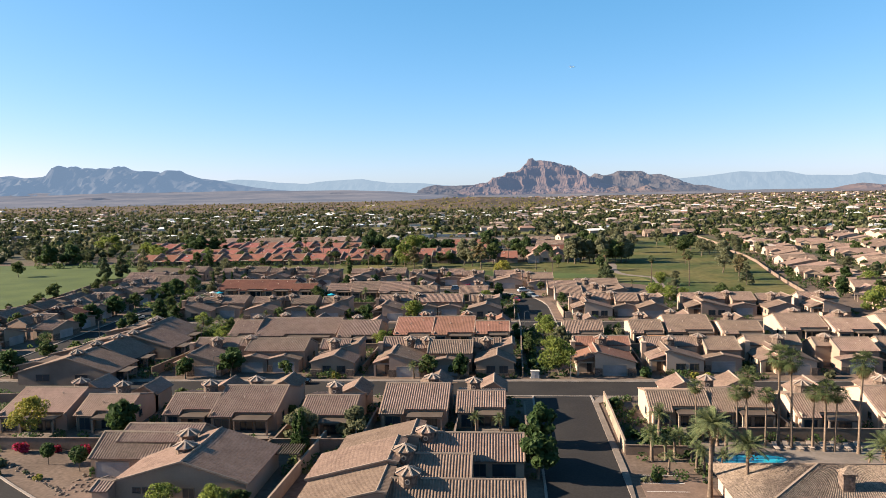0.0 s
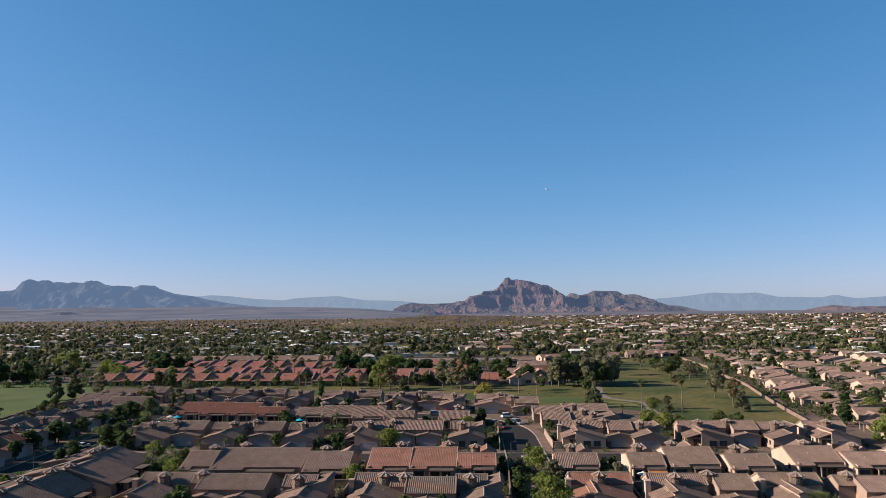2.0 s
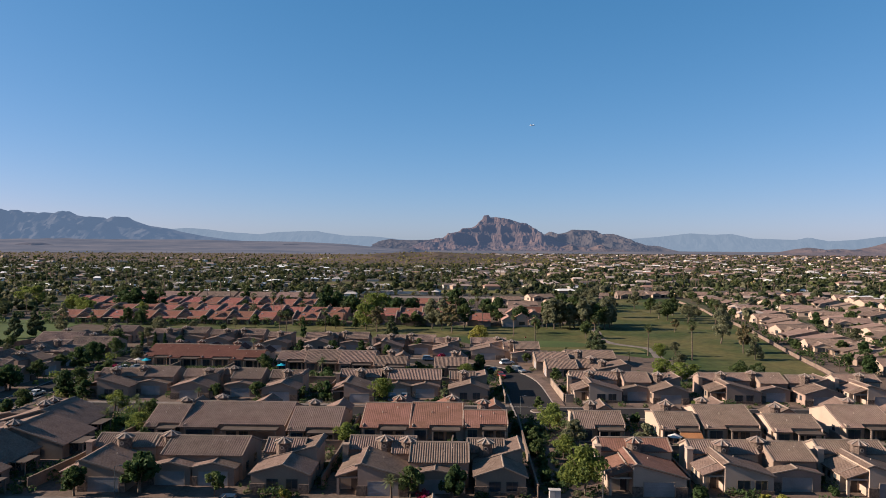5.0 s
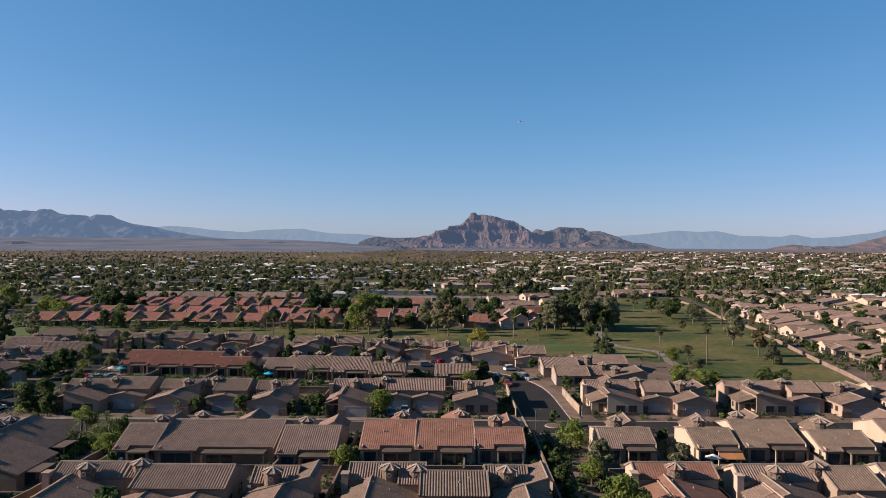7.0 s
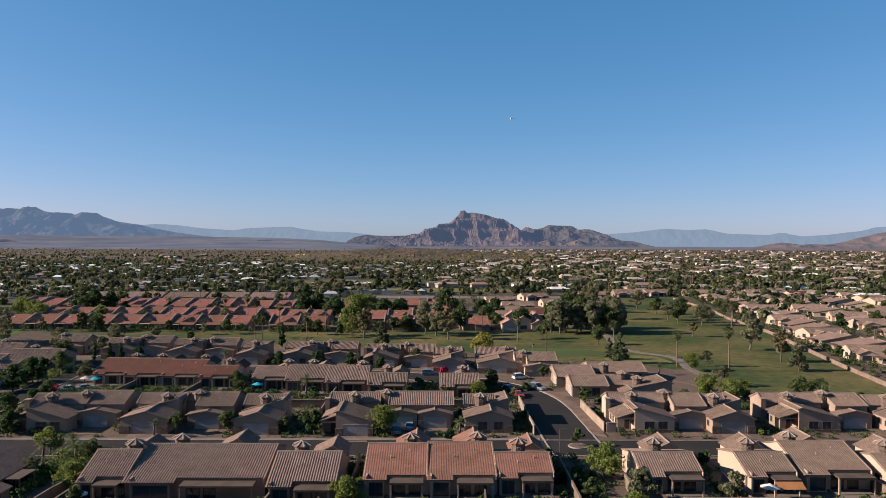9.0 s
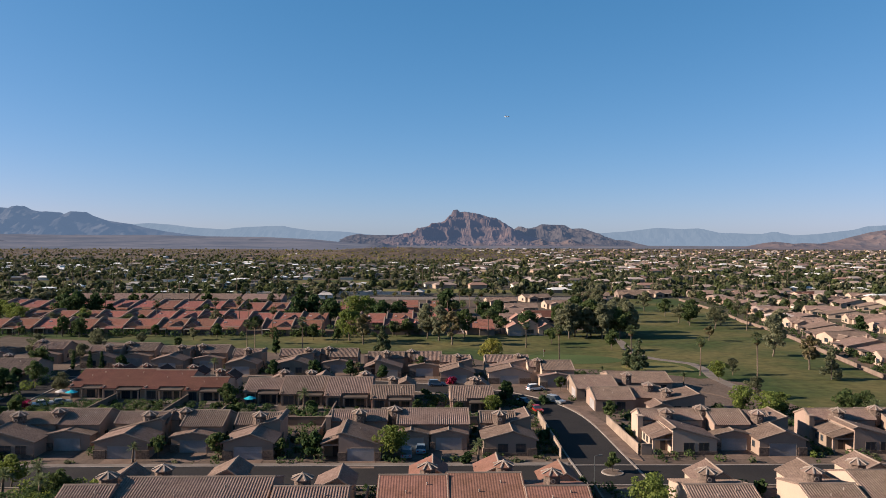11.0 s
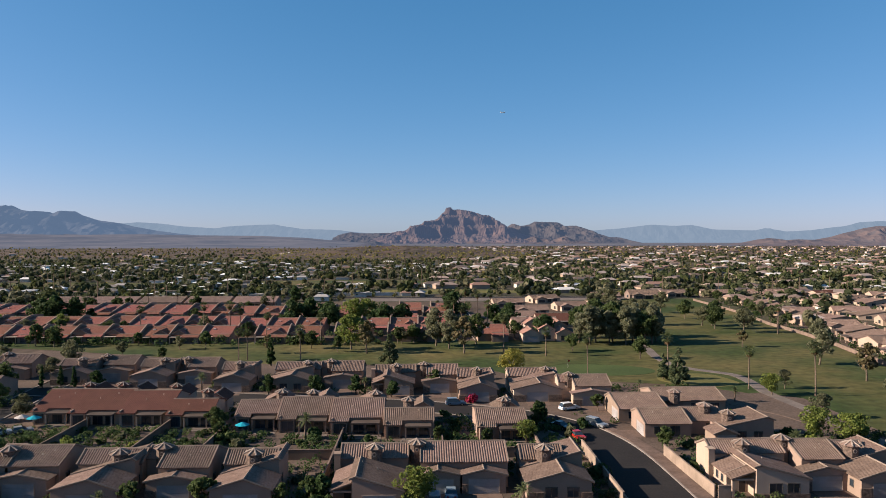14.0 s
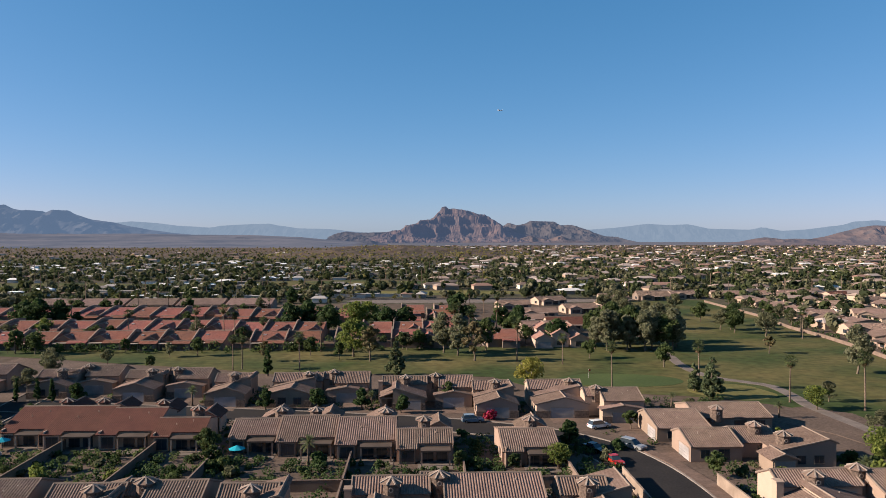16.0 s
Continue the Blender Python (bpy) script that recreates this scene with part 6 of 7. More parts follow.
count = 0
while count < 262:
    x, y = tree_rng.uniform(-112, 104), tree_rng.uniform(96, 318)
    if free(x, y) and not (x > 42 and y > 256):
        shrub(tree_rng.choice(("green", "dark", "lime", "olive", "green", "olive", "dark", "yellow" if tree_rng.random() < 0.25 else "green", "bloom" if tree_rng.random() < 0.2 else "dark")), x, y, tree_rng.uniform(0.7, 1.9))
        count += 1
for x, y, s, key in ((-75.5, 106, 1.15, "bloom"), (-70.0, 106.1, 0.8, "bloom"), (-64.8, 105.9, 1.05, "bloom"), (-15.2, 150.9, 1.2, "bloom"), (-36.3, 150.6, 1.3, "yellow"), (37.4, 151.6, 1.3, "yellow"), (40.4, 151.6, 1.3, "yellow"), (28.0, 152.2, 1.6, "dark"), (25.6, 259.5, 1.2, "bloom"), (31.0, 259.8, 1.3, "bloom"), (29.2, 259.3, 1.0, "bloom"), (-15.4, 286.5, 1.5, "bloom"), (-75, 100, 1.3, "olive"), (-73, 97, 1.0, "olive"), (-66, 95.6, 0.9, "yellow"), (-58.8, 97.2, 1.0, "dark"), (-69, 97.6, 0.6, "olive"), (-115, 258, 1.6, "bloom"), (4.6, 160, 1.6, "dark"), (4.9, 164, 1.4, "green"), (4.8, 168, 1.6, "dark"), (5.2, 175, 1.8, "lime"), (10.8, 170, 1.4, "green"), (5.5, 184, 1.5, "dark"), (5.0, 192, 1.6, "dark"), (5.6, 156, 1.2, "green")):
    shrub(key, x, y, s)

def planting(name, mat, total, size, height, seed, label):
    """Low planting massed through the yards, too small and dense to count."""
    r = random.Random(seed)
    clumps = []
    while len(clumps) < total:
        x, y = r.uniform(-112, 104), r.uniform(98, 322)
        if free(x, y, 0.25) and not (x > 42 and y > 256):
            s = r.uniform(*size)
            clumps.append(((x, y, s * height * 0.5), (s, s, s * height * 0.55)))
    ob = new(name, quads_mesh(name, leaf_quads(clumps, total * 36, 0.18, seed), mat))
    return tagged(ob, label, "plants", kind="stuff")


planting("yard_planting", LEAF_MID, 1300, (0.35, 1.1), 1.1, 71, "low green planting massed in the yards")
planting("yard_planting_dark", LEAF_DARK, 1500, (0.4, 1.35), 1.3, 72, "dark green hedging and shrubs massed in the yards")
planting("desert_planting", LEAF_OLIVE, 700, (0.3, 0.8), 0.9, 73, "grey-green desert planting massed in the yards")
def east_planting(name, mat, total, seed, label):
    """Shrubs and small trees massed in the gardens beyond the fairway wall."""
    r = random.Random(seed)
    clumps = []
    for k in range(total):
        y = r.uniform(250, 560)
        edge = 105 + max(0, y - 266) * 0.155
        x = edge + (r.uniform(2, 9) if r.random() < 0.12 else r.uniform(6, 130))
        s = r.uniform(0.5, 1.7)
        clumps.append(((x, y, s * 0.7), (s, s, s * 0.8)))
    return tagged(new(name, quads_mesh(name, leaf_quads(clumps, total * 34, 0.3, seed), mat)), label, "plants", kind="stuff")


def town_planting(name, mat, total, seed, label):
    """Shrubs and small trees massed along the fronts and courts of the terraces."""
    r = random.Random(seed)
    clumps = []
    for k in range(total):
        y = r.choice((381, 382.5, 384, 404, 407, 410, 412, 444, 450, 456, 462, 500, 508, 515, 522))
        x = r.uniform(-260, 0)
        s = r.uniform(0.6, 2.2)
        clumps.append(((x, y + r.uniform(-2, 2), s * 0.8), (s, s, s * 0.9)))
    return tagged(new(name, quads_mesh(name, leaf_quads(clumps, total * 40, 0.34, seed), mat)), label, "plants", kind="stuff")


def strip_planting(name, mat, total, areas, size, seed, label):
    """Dense planting along verges and in corner gardens."""
    r = random.Random(seed)
    clumps = []
    for k in range(total):
        x0, x1, y0, y1 = areas[k % len(areas)]
        x, y, s = r.uniform(x0, x1), r.uniform(y0, y1), r.uniform(*size)
        if free(x, y, 0.2):
            clumps.append(((x, y, s * 0.8), (s, s, s * 0.95)))
    return tagged(new(name, quads_mesh(name, leaf_quads(clumps, len(clumps) * 110, 0.16, seed), mat)), label, "plants", kind="stuff")


corner_beds = ((-84, -73.5, 186, 203), (-84, -76, 192, 203), (-112, -105.5, 195, 262), (-126, -124.3, 180, 300), (-118, -111, 240, 262))
strip_planting("corner_planting", LEAF_LIME, 90, corner_beds, (0.6, 1.5), 81, "lush green planting in corner gardens")
strip_planting("corner_planting_dark", LEAF_DARK, 120, corner_beds, (0.6, 1.7), 82, "dark green trees and hedges in corner gardens")
yard_beds = ((-110, -46, 245, 262), (-44, -10, 245, 256), (-72, -32, 177, 181.5), (-28, 0, 177, 183), (14, 100, 178, 185), (18, 27, 109, 117), (-108, -70, 247, 264))
strip_planting("yard_hedging", LEAF_DARK, 130, yard_beds, (0.35, 0.95), 83, "dark hedging along back yard walls")
strip_planting("yard_bushes", LEAF_MID, 150, yard_beds, (0.3, 0.85), 84, "green bushes along back yard walls")
town_planting("terrace_planting", LEAF_MID, 260, 78, "green shrubs massed between the terraces")
town_planting("terrace_planting_dark", LEAF_DARK, 260, 79, "dark hedging massed between the terraces")
east_planting("garden_planting", LEAF_MID, 420, 74, "green shrubs massed in gardens beyond the fairway")
east_planting("garden_planting_dark", LEAF_DARK, 420, 75, "dark shrubs massed in gardens beyond the fairway")
# ---- vehicles and small things ----
def car(x, y, turn, paint, label, kind="suv"):
    """A parked car: shaped body, glazed cabin, wheels, lamps."""
    ob = thing("car", x, y, label, "car", "parked cars", turn)
    L, W, H = {"suv": (4.7, 1.85, 1.7), "van": (5.1, 1.95, 1.75), "sedan": (4.7, 1.8, 1.42)}[kind]
    deck = 0.95
    body = [(-L / 2, 0.35), (L / 2, 0.35), (L / 2, 0.75), (L / 2 - 0.25, deck - 0.06), (L * 0.22, deck), (-L / 2 + 0.1, deck), (-L / 2, 0.75)]
    part("body", prism_y(body, -W / 2, W / 2), paint, ob)
    rear = -L / 2 + (0.15 if kind != "sedan" else 0.9)
    v = [(rear, -W / 2 + 0.06, deck), (L * 0.24, -W / 2 + 0.06, deck), (L * 0.05, -W / 2 + 0.22, H), (rear + 0.35, -W / 2 + 0.22, H)]
    cab = v + [(a, -b, c) for a, b, c in v]
    part("cabin_glass", (cab, [(0, 1, 2, 3), (7, 6, 5, 4), (0, 3, 7, 4), (1, 5, 6, 2), (3, 2, 6, 7)]), GLASS, ob, "dark car windows")
    part("roof", box(rear + 0.33, L * 0.05 + 0.05, -W / 2 + 0.2, W / 2 - 0.2, H - 0.02, H + 0.06), paint, ob)
    for px in (-L * 0.31, L * 0.31):
        for py in (-W / 2 + 0.1, W / 2 - 0.1):
            def disc(rad, half, k=12):
                p = [(px + rad * math.cos(2 * math.pi * i / k), 0.34 + rad * math.sin(2 * math.pi * i / k)) for i in range(k)]
                return prism_y(p, py - half, py + half)
            wheel = part("wheel", disc(0.34, 0.12), RUBBER, ob)
            part("rim", disc(0.2, 0.135), CHROME, wheel)
    for py in (-W / 2 + 0.32, W / 2 - 0.32):
        part("headlight", box(L / 2 - 0.12, L / 2 + 0.02, py - 0.2, py + 0.2, 0.62, 0.78), WHITE, ob)
        part("tail_light", box(-L / 2 - 0.02, -L / 2 + 0.1, py - 0.16, py + 0.16, 0.68, 0.86), CAR_RED, ob)
    return ob


car(-43.2, 146.4, 0, CAR_BLACK, "black sport utility car parked at the kerb")
car(6.2, 278.6, 20, CAR_WHITE, "white sport utility car parked on a driveway")
car(8.8, 264.0, -52, CAR_SILVER, "silver minivan parked at the curving kerb", "van")
car(-19.6, 284.2, 5, CAR_BLUE, "pale blue sport utility car parked by the street")
car(2.9, 255.0, -80, CAR_RED, "red car parked behind a garden wall", "sedan")
car(1.2, 262.5, -60, CAR_BLACK, "dark car parked at the bend", "sedan")
car(-26.0, 221.0, 90, CAR_BLUE, "pale blue minivan on a driveway", "van")
car(-23.4, 223.6, 90, CAR_BLUE, "blue car in an open garage", "sedan")
car(-112.0, 261.0, 35, CAR_WHITE, "white car parked on the western street", "sedan")
car(-108.6, 262.4, 35, CAR_SILVER, "silver car parked on the western street", "sedan")
car(-117.2, 222.5, 86, CAR_WHITE, "white car on the western street", "sedan")
car(84, 157.0, 90, CAR_WHITE, "white car on a driveway", "sedan")

cart = thing("golf_cart", 3.6, 316.2, "white golf cart with a flat roof on the fairway edge", "golf cart")
part("body", join(box(-1.1, 1.1, -0.55, 0.55, 0.3, 0.7), box(-0.5, 0.1, -0.55, 0.55, 0.7, 1.1)), CAR_WHITE, cart)
part("roof", box(-1.0, 0.9, -0.6, 0.6, 1.85, 1.95), WHITE, cart)
for px, py in ((-0.9, -0.5), (0.8, -0.5), (-0.9, 0.5), (0.8, 0.5)):
    part("post", box(px - 0.03, px + 0.03, py - 0.03, py + 0.03, 0.7, 1.85), STEEL, cart)
    part("wheel", prism_y([(px + 0.24 * math.cos(i * 0.6283), 0.24 + 0.24 * math.sin(i * 0.6283)) for i in range(10)], py - 0.08, py + 0.08), RUBBER, cart)
flag = thing("flagstick", 16.7, 331.0, "golf flagstick with a red flag on the green", "flag")
part("pole", ring(0, 0, 0.03, 0, 0.02, 2.6, 8), WHITE, flag)
part("cloth", ([(0, 0, 2.6), (0.62, 0.1, 2.45), (0.62, 0.1, 2.05), (0, 0, 2.0), (0, 0.04, 2.6), (0.62, 0.14, 2.45), (0.62, 0.14, 2.05), (0, 0.04, 2.0)], [(0, 1, 2, 3), (7, 6, 5, 4), (0, 4, 5, 1), (2, 6, 7, 3)]), RED_CLOTH, flag, "red cloth")


def lamp_post(x, y, h=5.0):
    ob = thing("street_lamp", x, y, "dark steel street lamp on a slim pole", "street lamp", "street lamps")
    part("pole", ring(0, 0, 0.09, 0, 0.06, h, 8), STEEL, ob)
    part("arm", bar((0, 0, h), (0.9, 0, h + 0.15), 0.07, 0.07), STEEL, ob)
    part("lamp_head", box(0.7, 1.25, -0.14, 0.14, h + 0.08, h + 0.22), STEEL, ob)


for x, y in ((-62.2, 149.0), (12.4, 150.3), (4.4, 204.0), (-20, 204), (-112.4, 192)):
    lamp_post(x, y)
cab = thing("utility_cabinet", 5.2, 151.4, "pale green utility cabinet on a concrete pad", "utility box")
part("body", box(-0.85, 0.85, -0.5, 0.5, 0.12, 1.55), WHITE, cab)
part("lid", box(-0.92, 0.92, -0.57, 0.57, 1.55, 1.65), WHITE, cab)
part("pad", box(-1.1, 1.1, -0.75, 0.75, 0, 0.12), CONCRETE, cab)
part("door_seam", box(-0.02, 0.02, -0.52, -0.49, 0.2, 1.5), STEEL, cab)
island = thing("traffic_island", 9.1, 211.0, "small round kerbed planting island in the street", "traffic island")
part("kerb", ring(0, 0, 1.9, 0, 1.85, 0.2, 20), KERB, island)
part("soil", ring(0, 0, 1.6, 0.1, 1.55, 0.23, 16), GRAVEL, island)


def parasol(x, y, mat, label):
    ob = thing("parasol", x, y, label, "parasol", "garden parasols")
    part("pole", ring(0, 0, 0.03, 0, 0.03, 2.5, 8), STEEL, ob)
    part("canopy", ring(0, 0, 1.5, 2.1, 0.04, 2.7, 8, cap=False), mat, ob)
    part("base", ring(0, 0, 0.3, 0, 0.25, 0.12, 10), STEEL, ob)


parasol(32.6, 182.0, WHITE, "open pale parasol on a patio")
parasol(-107.9, 266.4, TEAL, "open turquoise parasol on a patio")
parasol(-110.8, 267.2, WHITE, "open white parasol on a patio")
parasol(-63.5, 259.5, TEAL, "open turquoise parasol in a garden")
parasol(-70.2, 178.6, WHITE, "open white parasol in a garden")
for k in range(8):
    lounger = thing("sun_lounger", 39 + 1.7 * k, 111.0 + 0.5 * (k % 2), "pale sun lounger on the pool deck", "sun lounger", "loungers by the pool", z=0.08)
    part("seat", box(-0.33, 0.33, -1.0, 0.4, 0.28, 0.36), TRIM, lounger)
    part("backrest", prism_x([(0.4, 0.28), (0.95, 0.75), (0.92, 0.82), (0.37, 0.36)], -0.33, 0.33), TRIM, lounger)
    for px, py in ((-0.28, -0.9), (0.24, -0.9), (-0.28, 0.3), (0.24, 0.3)):
        part("leg", box(px, px + 0.05, py, py + 0.05, 0, 0.28), TRIM, lounger)


def boulder_geo(s, seed):
    bm = bmesh.new()
    bmesh.ops.create_icosphere(bm, subdivisions=2, radius=s)
    for v in bm.verts:
        v.co *= 1 + 0.28 * noise.noise(v.co * (1.3 / s) + Vector((seed * 3.1, 0, 0)))
        v.co.z = max(v.co.z * 0.7, -s * 0.25)
    me = bpy.data.meshes.new("boulder")
    bm.to_mesh(me)
    bm.free()
    me.materials.append(ROCK)
    return me


rocks = [boulder_geo(0.45, k) for k in range(4)]
for k in range(120):
    t = k / 119
    if t < 0.6:
        x, y = -78.5 + 20.5 * t / 0.6, 104.2 - 14.0 * t / 0.6
    else:
        x, y = -58 + (tree_rng.uniform(-2.5, 2.0)), 91 + 6.5 * (t - 0.6) / 0.4
    s = tree_rng.uniform(0.28, 0.62)
    ob = new("boulder", rocks[k % 4])
    ob.matrix_world = pose(x + tree_rng.uniform(-0.4, 0.4), y + tree_rng.uniform(-0.4, 0.4), 0.1 * s + 0.02, 0, 0, tree_rng.uniform(0, 360)) @ Matrix.Scale(s, 4)
    tagged(ob, "pale tan landscape boulder edging the gravel bed", "boulder", "edging boulders")

# a light aircraft far off in the clear sky
plane = thing("aircraft", 149, 1645, "small white light aircraft high in clear sky", "aircraft", turn=25, z=300)
part("fuselage", ring(0, 0, 0.9, -5.5, 0.5, 5.5, 10), CAR_WHITE, plane)
plane.children[0].matrix_local = pose(0, 0, 0, 0, 90, 0)
part("wing", box(-0.2, 1.8, -7.5, 7.5, -0.1, 0.2), CAR_WHITE, plane)
part("tailplane", join(box(-5.4, -4.4, -2.2, 2.2, 0, 0.15), box(-5.4, -4.2, -0.1, 0.1, 0, 2.0)), WHITE, plane)

# ---- massed far trees ----
def woods(name, cells, size, height, leaves, leaf, mat, label, seed):
    r = np.random.RandomState(seed)
    k = len(cells)
    base = np.array([(x, y, 0) for x, y in cells], float)
    h = r.uniform(*height, k)
    wide = h * r.uniform(0.32, 0.62, k)
    tall = r.random_sample(k) < 0.05
    h = np.where(tall, h * 1.5, h)
    wide = np.where(tall, wide * 0.55, wide)
    d = r.normal(size=(k, leaves, 3))
    d /= np.linalg.norm(d, axis=2)[..., None]
    d *= r.uniform(0.6, 1.0, (k, leaves, 1))
    lump = r.normal(scale=0.22, size=(k, 3, 3))[np.arange(k)[:, None], r.randint(0, 3, (k, leaves))]
    c = base[:, None] + (d + lump) * np.stack([wide, wide, h * 0.42], 1)[:, None] + np.stack([0 * h, 0 * h, h * 0.56], 1)[:, None]
    c[..., 2] = np.maximum(c[..., 2], leaf * 0.4)
    nrm = d + r.normal(scale=0.3, size=d.shape)
    nrm /= np.linalg.norm(nrm, axis=2)[..., None]
    side = np.cross(nrm, r.normal(size=d.shape))
    side /= np.linalg.norm(side, axis=2)[..., None]
    up = np.cross(nrm, side)
    s = leaf * r.uniform(0.6, 1.4, (k, leaves, 1)) * (wide / wide.mean())[:, None, None]
    quad = np.stack([c - side * s * 0.7 - up * s, c + side * s - up * s * 0.5, c + side * s * 0.5 + up * s, c - side * s + up * s * 0.4], 2)
    ob = new(name, quads_mesh(name, quad.reshape(-1, 3), mat))
    return tagged(ob, label, "trees", kind="stuff")


def taken_far(x, y):
    return built_up(x, y) or open_ground(x, y)


near_cells = scatter(392, 900, 9.2, 41, lambda x, y, r: not taken_far(x, y) and in_view(x, y) and r.random() < (0.74 if x > 0 else 0.7))
mid_cells = scatter(900, 1700, 15.0, 42, lambda x, y, r: in_view(x, y) and not taken_far(x, y) and r.random() < (0.66 if x > -0.1 * y else (0.8 if y < 1250 else 0.3)))
far_cells = scatter(1700, 3100, 34, 43, lambda x, y, r: in_view(x, y) and r.random() < (0.8 if x > -0.06 * y else 0.25 if y < 2250 else 0.04))
brush_cells = scatter(600, 2600, 30, 44, lambda x, y, r: in_view(x, y) and not taken_far(x, y) and r.random() < 0.5)
dry_cells = scatter(1250, 2400, 21, 45, lambda x, y, r: in_view(x, y) and x < -0.04 * y and r.random() < 0.6)
palms_cells = scatter(560, 1300, 30, 46, lambda x, y, r: in_view(x, y) and not taken_far(x, y) and r.random() < (0.85 if -190 < x < 20 and 690 < y < 900 else 0.28))
low_cells = scatter(556, 1350, 9.5, 47, lambda x, y, r: in_view(x, y) and not taken_far(x, y) and r.random() < (0.5 if x > -60 else 0.72))
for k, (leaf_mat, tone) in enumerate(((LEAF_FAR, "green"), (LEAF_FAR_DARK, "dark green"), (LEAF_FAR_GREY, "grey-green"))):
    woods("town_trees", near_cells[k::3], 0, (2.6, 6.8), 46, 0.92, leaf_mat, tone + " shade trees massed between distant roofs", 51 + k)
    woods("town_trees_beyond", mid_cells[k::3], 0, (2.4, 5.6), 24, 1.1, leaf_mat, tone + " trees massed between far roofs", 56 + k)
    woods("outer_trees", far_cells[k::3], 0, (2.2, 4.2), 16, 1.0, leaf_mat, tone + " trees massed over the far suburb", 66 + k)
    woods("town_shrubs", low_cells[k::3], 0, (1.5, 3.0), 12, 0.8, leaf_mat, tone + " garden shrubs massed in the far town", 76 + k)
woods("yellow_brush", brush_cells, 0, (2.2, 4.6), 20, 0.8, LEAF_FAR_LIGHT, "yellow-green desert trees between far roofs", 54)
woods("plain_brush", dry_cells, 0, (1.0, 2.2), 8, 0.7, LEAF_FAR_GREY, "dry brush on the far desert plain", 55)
sheet("town_ground", [(-260, 402), (-230, 556), (-75, 558), (95, 552), (150, 420), (150, 300), (230, 260), (520, 520), (1300, 1500), (-100, 1600), (-1100, 1360), (-520, 520)], 0.012, material("town_soil", (0.088, 0.07, 0.05), rough=0.95, vary=0.35, grain=0.35, blotch=0.03, second=(0.055, 0.058, 0.031)), "dark earth, paving and lawns of the far town", "ground")


def palm_mass(cells):
    r = random.Random(61)
    v, f = [], []
    crowns = []
    for x, y in cells:
        h = r.uniform(9, 16)
        g = ring(x, y, 0.3, 0, 0.2, h, 5, cap=False)
        o = len(v)
        v += g[0]
        f += [tuple(i + o for i in q) for q in g[1]]
        crowns.append(((x, y, h), (1.5, 1.5, 1.3)))
    a = tagged(new("far_palm_trunks", mesh_of("far_palm_trunks", v, f, BARK_PALM)), "slim trunks of distant palms", "palms", kind="stuff")
    b = tagged(new("far_palm_crowns", quads_mesh("far_palm_crowns", leaf_quads(crowns, 34 * len(crowns), 0.62, 63), LEAF_PALM)), "ragged crowns of distant palms", "palms", kind="stuff")


palm_mass(palms_cells)

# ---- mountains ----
def backdrop_rock(name, low, high, haze_glow, strength, scale, strata=None):
    """Rock and scrub slopes far off, with the pale haze of the air painted on as emission; strata add level beds of
    another colour.
    """
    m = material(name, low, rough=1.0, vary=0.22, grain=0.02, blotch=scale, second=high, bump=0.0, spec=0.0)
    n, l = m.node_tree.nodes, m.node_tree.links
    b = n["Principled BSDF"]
    b.inputs["Emission Color"].default_value = (*haze_glow, 1)
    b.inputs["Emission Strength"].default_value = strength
    if strata:
        squash, beds, mix = n.new("ShaderNodeMapping"), n.new("ShaderNodeTexNoise"), n.new("ShaderNodeMix")
        squash.inputs["Scale"].default_value = (0.0022, 0.0022, 0.05)
        beds.inputs["Scale"].default_value, beds.inputs["Detail"].default_value = 1.0, 4
        l.new(n.new("ShaderNodeNewGeometry").outputs["Position"], squash.inputs[0])
        l.new(squash.outputs[0], beds.inputs["Vector"])
        band = n.new("ShaderNodeMapRange")
        band.inputs[1].default_value, band.inputs[2].default_value = 0.46, 0.58
        l.new(beds.outputs["Fac"], band.inputs[0])
        mix.data_type = "RGBA"
        hsv = next(x for x in n if x.bl_idname == "ShaderNodeHueSaturation")
        l.new(hsv.inputs["Color"].links[0].from_socket, mix.inputs[6])
        mix.inputs[7].default_value = (*strata, 1)
        l.new(band.outputs[0], mix.inputs[0])
        l.new(mix.outputs[2], hsv.inputs["Color"])
    return m


def interp(x, pts, soft=0.5):
    for (a, h), (b, k) in zip(pts, pts[1:]):
        if a <= x <= b:
            t = (x - a) / (b - a)
            return h + (k - h) * (t * t * (3 - 2 * t) * soft + t * (1 - soft))
    return 0.0


def ridged(x, y, s, seed, octaves=5):
    v, amp, tot = 0.0, 1.0, 0.0
    p = Vector((x / s, y / s, seed * 7.3))
    for _ in range(octaves):
        v += amp * (1 - abs(noise.noise(p)) * 2)
        tot += amp
        p, amp = p * 2.07, amp * 0.5
    return v / tot


CLIFFS = ((0, 0), (0.22, 0.11), (0.40, 0.24), (0.44, 0.40), (0.60, 0.50), (0.635, 0.69), (0.80, 0.77), (0.83, 0.94), (1, 1))
SLOPES = ((0, 0), (0.3, 0.16), (0.55, 0.40), (0.75, 0.68), (0.85, 0.9), (1, 1))
GENTLE = ((0, 0), (0.3, 0.12), (0.6, 0.38), (0.85, 0.78), (1, 1))


